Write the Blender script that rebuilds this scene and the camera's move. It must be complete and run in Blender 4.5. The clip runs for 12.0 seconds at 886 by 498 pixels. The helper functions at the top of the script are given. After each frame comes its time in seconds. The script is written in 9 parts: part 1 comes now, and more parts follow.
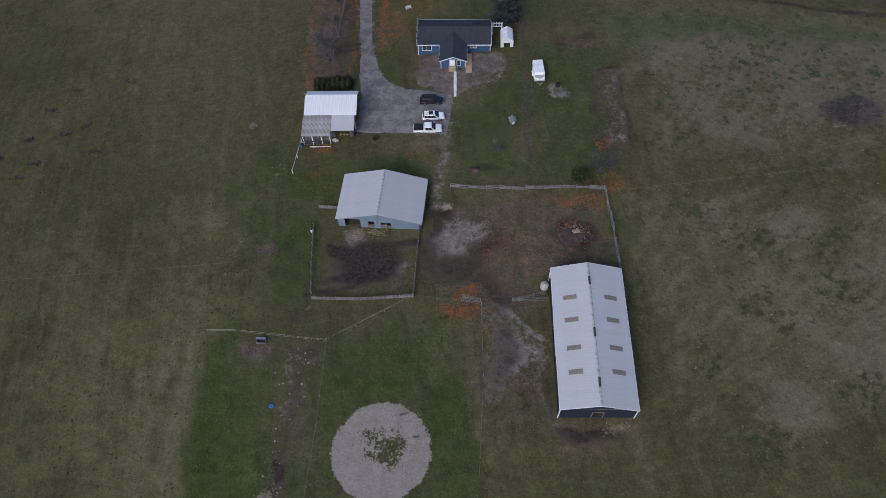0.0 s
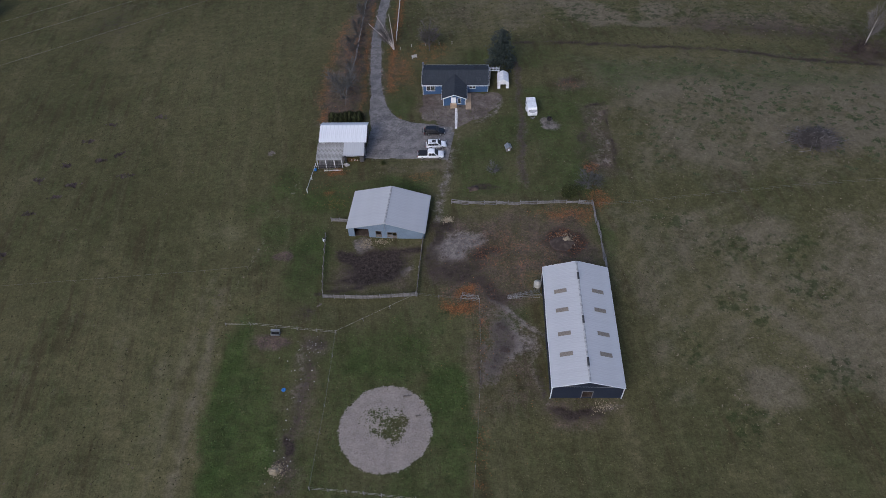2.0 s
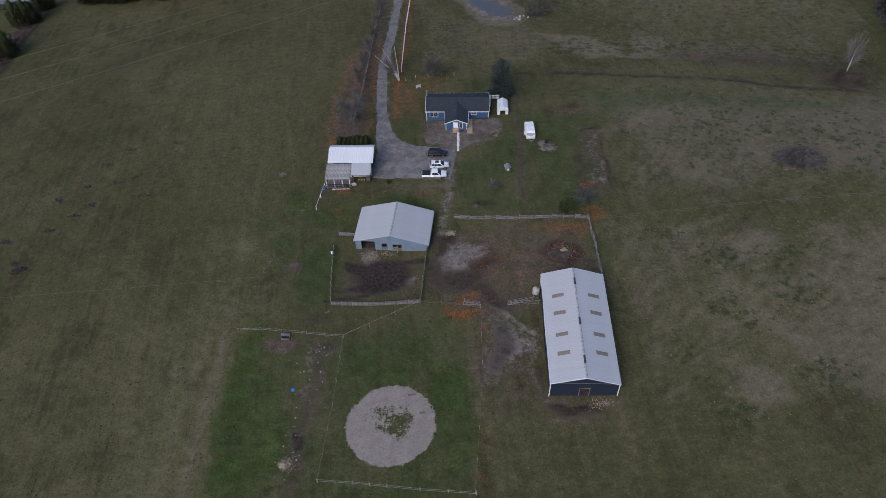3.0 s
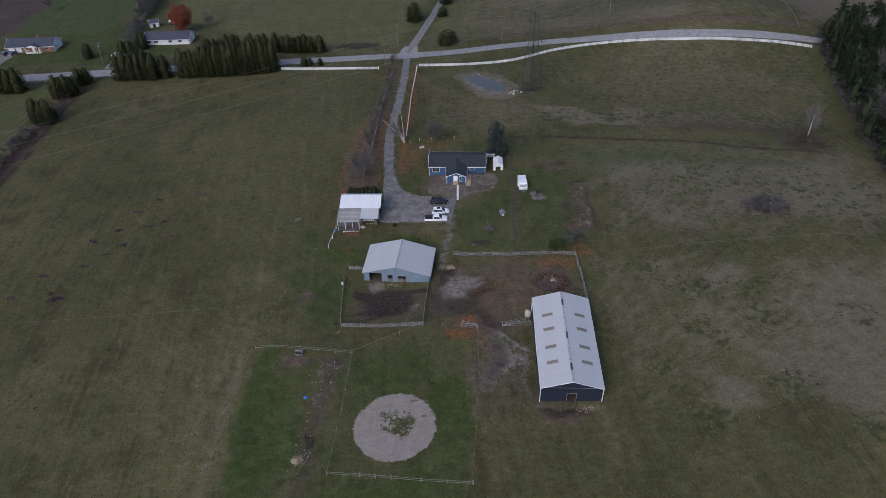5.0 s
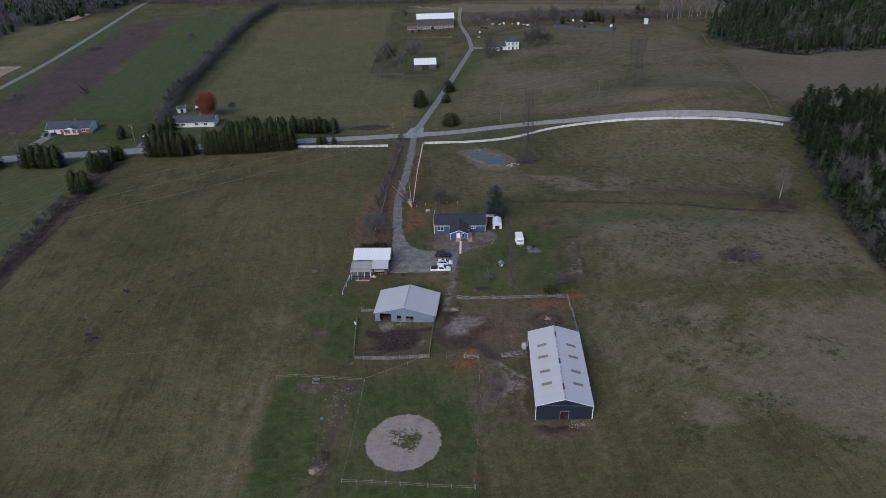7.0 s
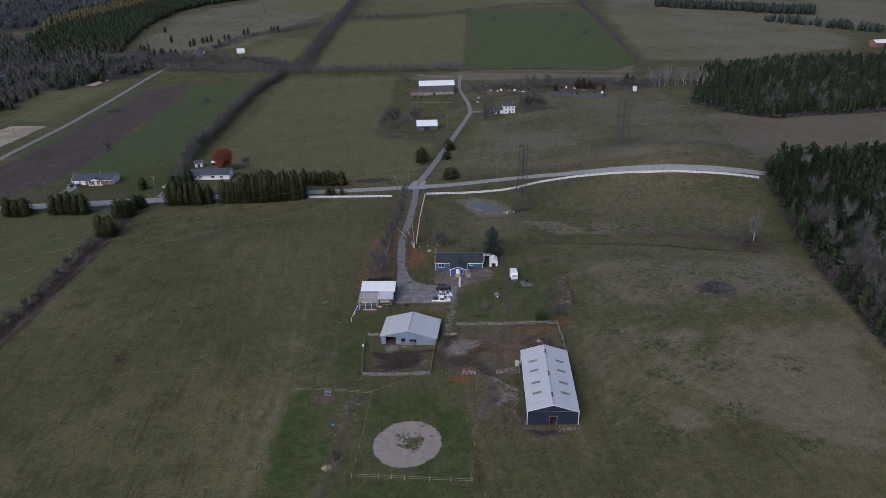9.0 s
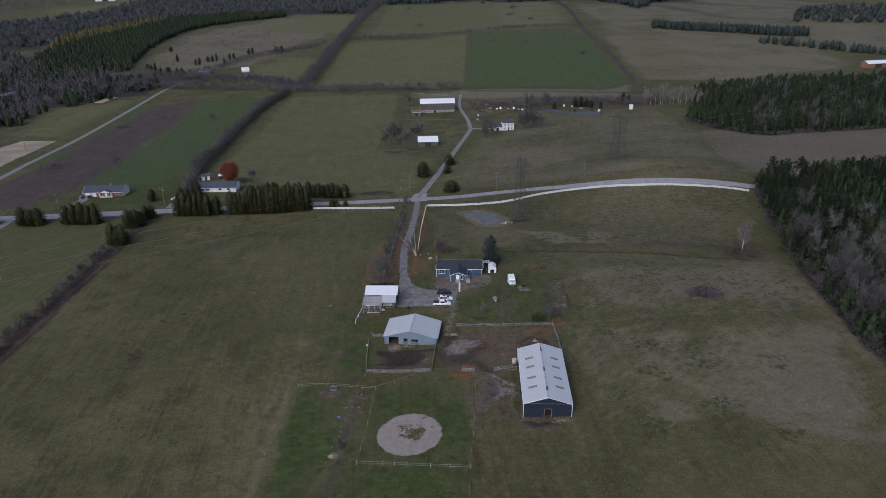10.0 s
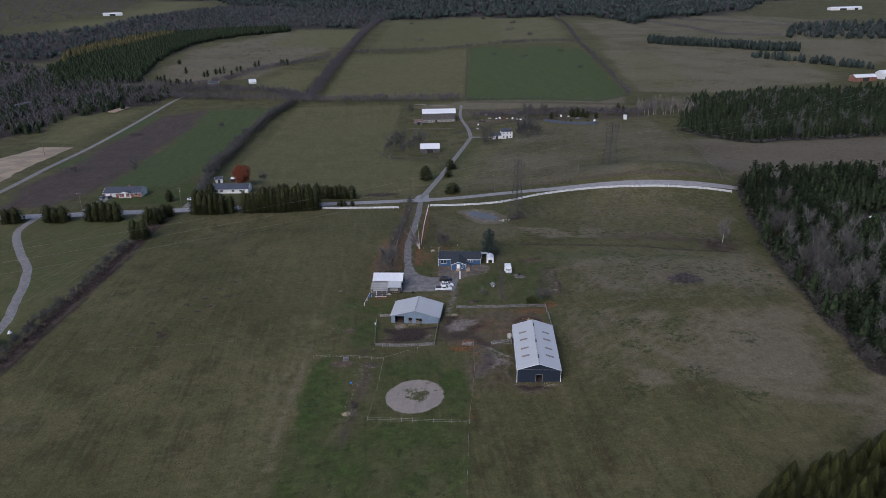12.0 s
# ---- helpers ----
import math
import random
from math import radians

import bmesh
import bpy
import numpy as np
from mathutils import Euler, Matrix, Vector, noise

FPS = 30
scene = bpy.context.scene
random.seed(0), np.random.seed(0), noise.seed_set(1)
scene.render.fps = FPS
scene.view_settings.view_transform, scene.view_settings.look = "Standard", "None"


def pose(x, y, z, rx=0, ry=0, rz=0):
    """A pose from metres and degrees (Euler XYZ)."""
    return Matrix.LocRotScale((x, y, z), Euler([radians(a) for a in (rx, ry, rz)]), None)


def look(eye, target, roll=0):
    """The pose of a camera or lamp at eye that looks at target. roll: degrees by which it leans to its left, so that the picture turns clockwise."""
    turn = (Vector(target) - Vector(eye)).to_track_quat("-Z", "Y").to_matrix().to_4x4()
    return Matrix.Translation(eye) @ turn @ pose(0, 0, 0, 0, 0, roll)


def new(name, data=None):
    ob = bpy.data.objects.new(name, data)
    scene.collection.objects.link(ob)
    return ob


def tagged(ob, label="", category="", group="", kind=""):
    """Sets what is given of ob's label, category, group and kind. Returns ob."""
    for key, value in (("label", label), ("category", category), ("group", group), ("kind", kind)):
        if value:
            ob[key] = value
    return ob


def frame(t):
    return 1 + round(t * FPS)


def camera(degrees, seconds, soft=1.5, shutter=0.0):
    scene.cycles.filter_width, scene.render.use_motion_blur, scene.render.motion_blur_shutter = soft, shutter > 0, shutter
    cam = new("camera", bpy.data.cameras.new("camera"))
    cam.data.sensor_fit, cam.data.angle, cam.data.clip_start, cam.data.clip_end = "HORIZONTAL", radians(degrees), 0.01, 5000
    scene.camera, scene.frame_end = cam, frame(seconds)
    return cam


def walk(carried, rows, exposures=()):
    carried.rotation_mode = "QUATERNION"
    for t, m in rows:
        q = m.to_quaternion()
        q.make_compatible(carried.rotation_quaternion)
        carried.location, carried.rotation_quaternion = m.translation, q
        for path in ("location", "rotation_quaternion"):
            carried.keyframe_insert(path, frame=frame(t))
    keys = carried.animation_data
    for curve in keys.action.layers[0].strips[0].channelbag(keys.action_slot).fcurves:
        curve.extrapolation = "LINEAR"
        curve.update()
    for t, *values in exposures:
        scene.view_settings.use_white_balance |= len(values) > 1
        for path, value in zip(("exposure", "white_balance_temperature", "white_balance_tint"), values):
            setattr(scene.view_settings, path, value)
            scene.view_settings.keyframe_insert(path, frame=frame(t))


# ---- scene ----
cam = camera(64.8, 12.0, 0.8)
PATH = [
    (0, (1.945, -7.491, 108.989), (1.931, -6.423, 107.298), -2.1),
    (0.5, (1.861, -12.239, 108.984), (1.848, -11.119, 107.328), -1.9),
    (1, (1.783, -17.006, 108.977), (1.77, -15.833, 107.357), -1.8),
    (1.5, (1.712, -21.822, 108.97), (1.702, -20.599, 107.388), -1.6),
    (2, (1.65, -26.701, 108.965), (1.638, -25.428, 107.423), -1.6),
    (2.5, (1.586, -31.655, 108.963), (1.571, -30.331, 107.464), -1.7),
    (3, (1.511, -36.7, 108.966), (1.494, -35.324, 107.515), -1.8),
    (5, (1.152, -57.267, 109.037), (1.141, -55.706, 107.786), -1.2),
    (5.5, (1.069, -62.483, 109.047), (1.056, -60.881, 107.85), -1.3),
    (6, (0.991, -67.758, 109.057), (0.976, -66.116, 107.914), -1.3),
    (6.5, (0.908, -73.068, 109.067), (0.893, -71.389, 107.98), -1.3),
    (7, (0.816, -78.372, 109.082), (0.8, -76.658, 108.052), -1.3),
    (9, (0.364, -99.518, 109.228), (0.353, -97.713, 108.367), -0.9),
    (9.5, (0.239, -104.834, 109.235), (0.229, -103.016, 108.403), -0.8),
    (10, (0.107, -110.186, 109.234), (0.097, -108.357, 108.424), -0.7),
    (10.5, (-0.03, -115.574, 109.226), (-0.04, -113.735, 108.439), -0.6),
    (11, (-0.171, -121.0, 109.212), (-0.181, -119.155, 108.442), -0.6),
    (11.5, (-0.316, -126.452, 109.199), (-0.327, -124.606, 108.43), -0.5),
    (12, (-0.469, -131.913, 109.189), (-0.479, -130.068, 108.418), -0.5),
]
walk(cam, [(t, look(eye, target, roll)) for t, eye, target, roll in PATH], [(0, 0.50, 5730, 14), (12, 0.50, 5730, 14)])

# ---- light ----
# overcast late afternoon: a soft, wide sun behind cloud and a cool sky
SUN_ELEV, SUN_TURN = radians(38), radians(210)
world = bpy.data.worlds.new("overcast_sky")
scene.world = world
world.use_nodes = True
wt = world.node_tree
sky = wt.nodes.new("ShaderNodeTexSky")
sky.sky_type, sky.sun_disc = "NISHITA", False
sky.sun_elevation, sky.sun_rotation = SUN_ELEV, SUN_TURN
sky.air_density, sky.dust_density, sky.ozone_density = 1.0, 3.0, 1.0
wt.nodes["Background"].inputs["Strength"].default_value = 0.10
wt.links.new(sky.outputs["Color"], wt.nodes["Background"].inputs["Color"])
sun = new("sun", bpy.data.lights.new("sun", "SUN"))
sun.data.energy, sun.data.angle, sun.data.color = 0.8, radians(30), (1.0, 0.95, 0.88)
sun.matrix_world = pose(0, 0, 300) @ Vector((-math.sin(SUN_TURN) * math.cos(SUN_ELEV), -math.cos(SUN_TURN) * math.cos(SUN_ELEV), -math.sin(SUN_ELEV))).to_track_quat("-Z", "Y").to_matrix().to_4x4()

# ---- terrain ----
RELIEF = (2.71, 5.67, -4.04, -11.32, 1.62, -17.96, -2.66, 0.09, -1.02, 4.66, 9.08)


def sig(a):
    return 1 / (1 + np.exp(-np.clip(a, -60, 60)))


def bell(x, y, cx, cy, rx, ry):
    return np.exp(-(((x - cx) / rx) ** 2 + ((y - cy) / ry) ** 2))


def ground_z(x, y):
    """Height of the land: a knoll under the farm that falls to the road and rises again far off."""
    x, y = np.asarray(x, float), np.asarray(y, float)
    u, a, b = np.tanh(x / 110), sig((y - 165) / 35), sig((y - 340) / 50)
    terms = (1, u, u * u, a, u * a, b, u * b, bell(x, y, 30, 35, 35, 40), sig((y - 90) / 12), sig((y - 750) / 90), u * u * a)
    z = sum(k * t for k, t in zip(RELIEF, terms))
    return z - 0.9 * bell(x, y, -7, 61, 13, 13) + 0.9 * bell(x, y, -31, 50, 10, 12) + 2.0 * bell(x, y, 85, 85, 40, 40) + 10.5 * bell(x, y, 110, 225, 44, 32)


def gz(x, y):
    return float(ground_z(x, y))


# ---- materials ----
class Nodes:
    """A small writer of node materials."""

    def __init__(self, name):
        self.mat = bpy.data.materials.new(name)
        self.mat.use_nodes = True
        self.tree = self.mat.node_tree
        self.shader = self.tree.nodes["Principled BSDF"]

    def add(self, kind, **values):
        node = self.tree.nodes.new(kind)
        for key, value in values.items():
            node.inputs[key].default_value = value
        return node

    def put(self, socket, value):
        if isinstance(value, bpy.types.NodeSocket):
            self.tree.links.new(value, socket)
        elif isinstance(value, tuple) and len(value) == 3:
            socket.default_value = (*value, 1)
        else:
            socket.default_value = value

    def coords(self):
        return self.add("ShaderNodeTexCoord").outputs["Object"]

    def noise(self, scale, detail=3.0, rough=0.55, vec=None):
        node = self.add("ShaderNodeTexNoise", Scale=scale, Detail=detail, Roughness=rough)
        self.put(node.inputs["Vector"], vec or self.coords())
        return self.op("MULTIPLY_ADD", node.outputs["Fac"], 2.0, -0.5)

    def stretch(self, sx, sy, sz, turn=0.0):
        vec = self.coords()
        for key, value in (("Rotation", (0, 0, radians(turn))), ("Scale", (sx, sy, sz))):
            node = self.add("ShaderNodeMapping")
            node.inputs[key].default_value = value
            self.put(node.inputs["Vector"], vec)
            vec = node.outputs["Vector"]
        return vec

    def op(self, kind, a, b=0.0, c=None):
        node = self.tree.nodes.new("ShaderNodeMath")
        node.operation = kind
        for socket, value in zip(node.inputs, (a, b) if c is None else (a, b, c)):
            self.put(socket, value)
        return node.outputs[0]

    def step(self, value, low, high):
        node = self.add("ShaderNodeMapRange")
        node.interpolation_type = "SMOOTHSTEP"
        for key, v in (("Value", value), ("From Min", low), ("From Max", high)):
            self.put(node.inputs[key], v)
        return node.outputs["Result"]

    def mix(self, fac, a, b, how="MIX"):
        node = self.tree.nodes.new("ShaderNodeMix")
        node.data_type, node.blend_type = "RGBA", how
        for key, v in ((0, fac), (6, a), (7, b)):
            self.put(node.inputs[key], v)
        return node.outputs[2]

    def attribute(self, name):
        node = self.tree.nodes.new("ShaderNodeAttribute")
        node.attribute_name = name
        return node.outputs["Fac"]

    def random(self):
        return self.tree.nodes.new("ShaderNodeObjectInfo").outputs["Random"]

    def island(self):
        return self.tree.nodes.new("ShaderNodeNewGeometry").outputs["Random Per Island"]

    def vary(self, colour, value, amount):
        """The colour made lighter and darker by a value from 0 to 1."""
        node = self.add("ShaderNodeHueSaturation")
        self.put(node.inputs["Color"], colour)
        self.put(node.inputs["Value"], self.op("MULTIPLY_ADD", value, 2 * amount, 1 - amount))
        return node.outputs["Color"]

    def done(self, colour, rough=0.85, metal=0.0, bump=None, strength=0.3, distance=0.02, gloss=0.5):
        self.put(self.shader.inputs["Base Color"], colour)
        self.put(self.shader.inputs["Roughness"], rough)
        self.put(self.shader.inputs["Metallic"], metal)
        self.put(self.shader.inputs["Specular IOR Level"], gloss)
        if bump is not None:
            node = self.add("ShaderNodeBump", Strength=strength, Distance=distance)
            self.put(node.inputs["Height"], bump)
            self.put(self.shader.inputs["Normal"], node.outputs["Normal"])
        return self.mat


def surface(name, colour, other, rough=0.85, metal=0.0, big=0.4, fine=7.0, each=0.1, strength=0.25, gloss=0.4):
    """Two-scale worn surface: broad stains between two colours, fine grain, and a small difference from piece to piece."""
    n = Nodes(name)
    stain, grain = n.noise(big, 4), n.noise(fine, 3)
    c = n.mix(n.step(stain, 0.35, 0.7), colour, other)
    c = n.vary(n.vary(c, grain, 0.14), n.random(), each)
    return n.done(c, n.op("MULTIPLY_ADD", grain, 0.16, rough - 0.08), metal, grain, strength, 0.01, gloss)


def leafy(name, colour, other, amount=0.35, gloss=0.2):
    n = Nodes(name)
    c = n.mix(n.step(n.noise(0.5, 3), 0.35, 0.65), colour, other)
    c = n.vary(n.vary(c, n.island(), amount), n.random(), 0.2)
    return n.done(c, 0.8, gloss=gloss)


def metal_roof(name, colour, dirt):
    n = Nodes(name)
    streak = n.noise(1.2, 4, 0.6, n.stretch(2.2, 0.16, 0.16))
    c = n.mix(n.step(streak, 0.48, 0.82), colour, dirt)
    c = n.vary(n.vary(c, n.noise(0.35, 4), 0.05), n.random(), 0.018)
    return n.done(c, 0.5, 0.0, n.noise(9, 2), 0.03, 0.01, 0.35)


def glass_pane(name):
    n = Nodes(name)
    n.put(n.shader.inputs["Transmission Weight"], 0.85)
    return n.done((0.35, 0.4, 0.42), 0.04, gloss=0.6)


def shingles(name, colour, other):
    n = Nodes(name)
    brick = n.add("ShaderNodeTexBrick", Scale=1.0, **{"Mortar Size": 0.012, "Brick Width": 0.9, "Row Height": 0.15})
    n.put(brick.inputs["Vector"], n.coords())
    n.put(brick.inputs["Color1"], colour)
    n.put(brick.inputs["Color2"], other)
    n.put(brick.inputs["Mortar"], (colour[0] * 0.5, colour[1] * 0.5, colour[2] * 0.5))
    c = n.vary(n.vary(brick.outputs["Color"], n.noise(0.6, 4), 0.12), n.noise(14, 2), 0.18)
    return n.done(c, 0.9, 0.0, n.noise(20, 2), 0.25, 0.01, 0.3)


def siding(name, colour, pitch, upright, amount=0.06):
    """Painted cladding with lap or rib lines in relief."""
    n = Nodes(name)
    sep = n.tree.nodes.new("ShaderNodeSeparateXYZ")
    n.put(sep.inputs[0], n.coords())
    along = n.op("ADD", sep.outputs["X"], sep.outputs["Y"]) if upright else sep.outputs["Z"]
    saw = n.op("FRACT", n.op("DIVIDE", along, pitch))
    line = n.step(saw, 0.0, 0.12)
    c = n.vary(n.vary(colour, n.noise(0.5, 4), amount), n.noise(5, 3), amount)
    c = n.mix(n.op("MULTIPLY_ADD", line, -0.25, 0.25), c, (colour[0] * 0.6, colour[1] * 0.6, colour[2] * 0.6))
    return n.done(c, 0.6, 0.0, line, 0.3, 0.02, 0.35)


def land():
    """Grass, soil, sand, leaf litter and crops, laid out by the masks of the ground sheet and broken up by noise."""
    n = Nodes("land")
    big, mid, small, fine = n.noise(0.018, 4), n.noise(0.09, 4), n.noise(0.55, 4, 0.65), n.noise(3.2, 3, 0.7)
    streak = n.noise(0.35, 4, 0.6, n.stretch(1.0, 0.07, 1.0, -6.5))
    rows = n.noise(0.62, 4, 0.7, n.stretch(1.0, 0.06, 1.0, -6.5))
    mott, clump = n.noise(1.5, 5, 0.75), n.noise(0.28, 5, 0.7)
    patchy = n.op("ADD", n.op("ADD", n.op("MULTIPLY", small, 0.45), n.op("MULTIPLY", mott, 0.35)), n.op("MULTIPLY", fine, 0.2))

    def cover(name, reach=0.9, edge=0.16, by=patchy):
        value = n.op("ADD", n.attribute(name), n.op("MULTIPLY", n.op("SUBTRACT", by, 0.5), reach))
        return n.step(value, 0.5 - edge, 0.5 + edge)

    def blend(a, b, share=0.5):
        return n.op("ADD", n.op("MULTIPLY", a, 1 - share), n.op("MULTIPLY", b, share))

    broad = blend(mid, small, 0.28)
    spots = n.noise(0.62, 3, 0.6)
    olive = n.mix(n.step(big, 0.25, 0.8), (0.073, 0.069, 0.030), (0.101, 0.091, 0.043))
    olive = n.mix(n.step(blend(mid, clump, 0.4), 0.35, 0.85), olive, (0.058, 0.066, 0.025))
    olive = n.mix(n.op("MULTIPLY", n.step(blend(streak, clump, 0.35), 0.45, 0.95), 0.62), olive, (0.118, 0.103, 0.056))
    olive = n.mix(n.op("MULTIPLY", n.step(blend(rows, mid), 0.47, 0.76), 0.78), olive, (0.058, 0.046, 0.023))
    olive = n.mix(n.op("MULTIPLY", n.step(n.noise(0.16, 4, 0.7), 0.66, 0.9), 0.5), olive, (0.040, 0.044, 0.017))
    c = n.mix(cover("dry", 1.25, 0.24, n.op("ADD", n.op("MULTIPLY", big, 0.3), n.op("MULTIPLY", blend(broad, clump, 0.45), 0.7))), olive, n.mix(blend(broad, clump), (0.172, 0.145, 0.099), (0.102, 0.090, 0.056)))
    c = n.mix(cover("meadow", 0.5, 0.4, broad), c, n.mix(blend(streak, mid), (0.088, 0.088, 0.037), (0.134, 0.122, 0.060)))
    c = n.mix(cover("lush", 0.9, 0.42, blend(broad, mott, 0.3)), c, n.mix(blend(clump, mid, 0.4), (0.020, 0.038, 0.010), (0.064, 0.086, 0.024)))
    c = n.mix(n.op("MULTIPLY", n.step(n.op("ADD", n.attribute("tuft"), n.op("MULTIPLY", spots, 0.9)), 0.95, 1.2), 0.70), c, n.mix(small, (0.026, 0.038, 0.013), (0.044, 0.054, 0.020)))
    c = n.mix(cover("crop", 0.5, 0.25, broad), c, n.mix(blend(streak, clump, 0.4), (0.047, 0.063, 0.025), (0.074, 0.090, 0.035)))
    c = n.mix(cover("plough", 0.6, 0.4, broad), c, n.mix(blend(streak, mid, 0.6), (0.050, 0.039, 0.034), (0.086, 0.067, 0.056)))
    c = n.mix(cover("floor", 0.7, 0.3, broad), c, n.mix(blend(clump, mott), (0.020, 0.018, 0.015), (0.060, 0.050, 0.044)))
    c = n.mix(cover("yard", 0.5, 0.10), c, n.mix(n.step(blend(mid, small), 0.3, 0.75), (0.108, 0.088, 0.074), (0.160, 0.134, 0.114)))
    c = n.mix(cover("litter", 1.0, 0.40, blend(clump, fine, 0.35)), c, n.mix(blend(small, fine), (0.062, 0.048, 0.040), (0.128, 0.092, 0.074)))
    c = n.mix(cover("worn", 1.15, 0.26), c, n.mix(blend(small, mott, 0.4), (0.085, 0.073, 0.065), (0.225, 0.195, 0.172)))
    c = n.mix(cover("mud", 1.2, 0.26), c, n.mix(mott, (0.016, 0.012, 0.010), (0.066, 0.051, 0.043)))
    c = n.mix(cover("leaf", 1.0, 0.28, blend(small, fine, 0.6)), c, n.mix(fine, (0.080, 0.046, 0.026), (0.250, 0.100, 0.034)))
    c = n.vary(n.vary(n.vary(n.vary(c, fine, 0.24), mott, 0.29), small, 0.20), clump, 0.12)
    c = n.mix(cover("sand", 0.9, 0.08, n.op("ADD", n.op("MULTIPLY", small, 0.25), n.op("ADD", n.op("MULTIPLY", mott, 0.35), n.op("MULTIPLY", fine, 0.4)))), c, n.vary(n.mix(small, (0.215, 0.184, 0.160), (0.285, 0.247, 0.215)), fine, 0.2))
    return n.done(c, 0.95, 0.0, n.op("ADD", small, n.op("MULTIPLY", fine, 0.4)), 0.5, 0.25, 0.1)


def gravel(name, colour, other):
    n = Nodes(name)
    c = n.mix(n.step(n.noise(0.5, 6, 0.7), 0.2, 0.8), colour, other)
    c = n.vary(n.vary(c, n.noise(1.4, 4, 0.7), 0.24), n.noise(7, 2), 0.16)
    return n.done(c, 0.9, 0.0, n.noise(6, 3), 0.4, 0.04, 0.25)


def cracked(name, colour, other):
    """Old asphalt: blotches, patched slabs and dark branching cracks."""
    n = Nodes(name)
    warp = n.add("ShaderNodeVectorMath")
    warp.operation = "MULTIPLY_ADD"
    bend = n.add("ShaderNodeTexNoise", Scale=0.9, Detail=4.0)
    n.put(bend.inputs["Vector"], n.coords())
    n.put(warp.inputs[0], bend.outputs["Color"])
    warp.inputs[1].default_value = (1.1, 1.1, 0)
    n.put(warp.inputs[2], n.coords())
    c = n.mix(n.step(n.noise(0.45, 6, 0.75), 0.2, 0.8), colour, other)
    for scale, width, depth_ in ((0.75, 0.045, 0.42), (1.9, 0.05, 0.34)):
        cell = n.add("ShaderNodeTexVoronoi", Scale=scale)
        cell.feature = "DISTANCE_TO_EDGE"
        n.put(cell.inputs["Vector"], warp.outputs[0])
        line = n.step(cell.outputs["Distance"], width, 0.0)
        c = n.mix(n.op("MULTIPLY", line, n.op("MULTIPLY", n.step(n.noise(0.35, 3), 0.2, 0.6), depth_)), c, (0.035, 0.033, 0.033))
    c = n.vary(n.vary(c, n.noise(1.6, 4, 0.7), 0.22), n.noise(7, 2), 0.18)
    return n.done(c, 0.9, 0.0, n.noise(6, 3), 0.4, 0.04, 0.25)


def plain(name, colour, rough=0.6, metal=0.0, gloss=0.4):
    return surface(name, colour, tuple(v * 0.85 for v in colour), rough, metal, 0.8, 12, 0.06, 0.08, gloss)


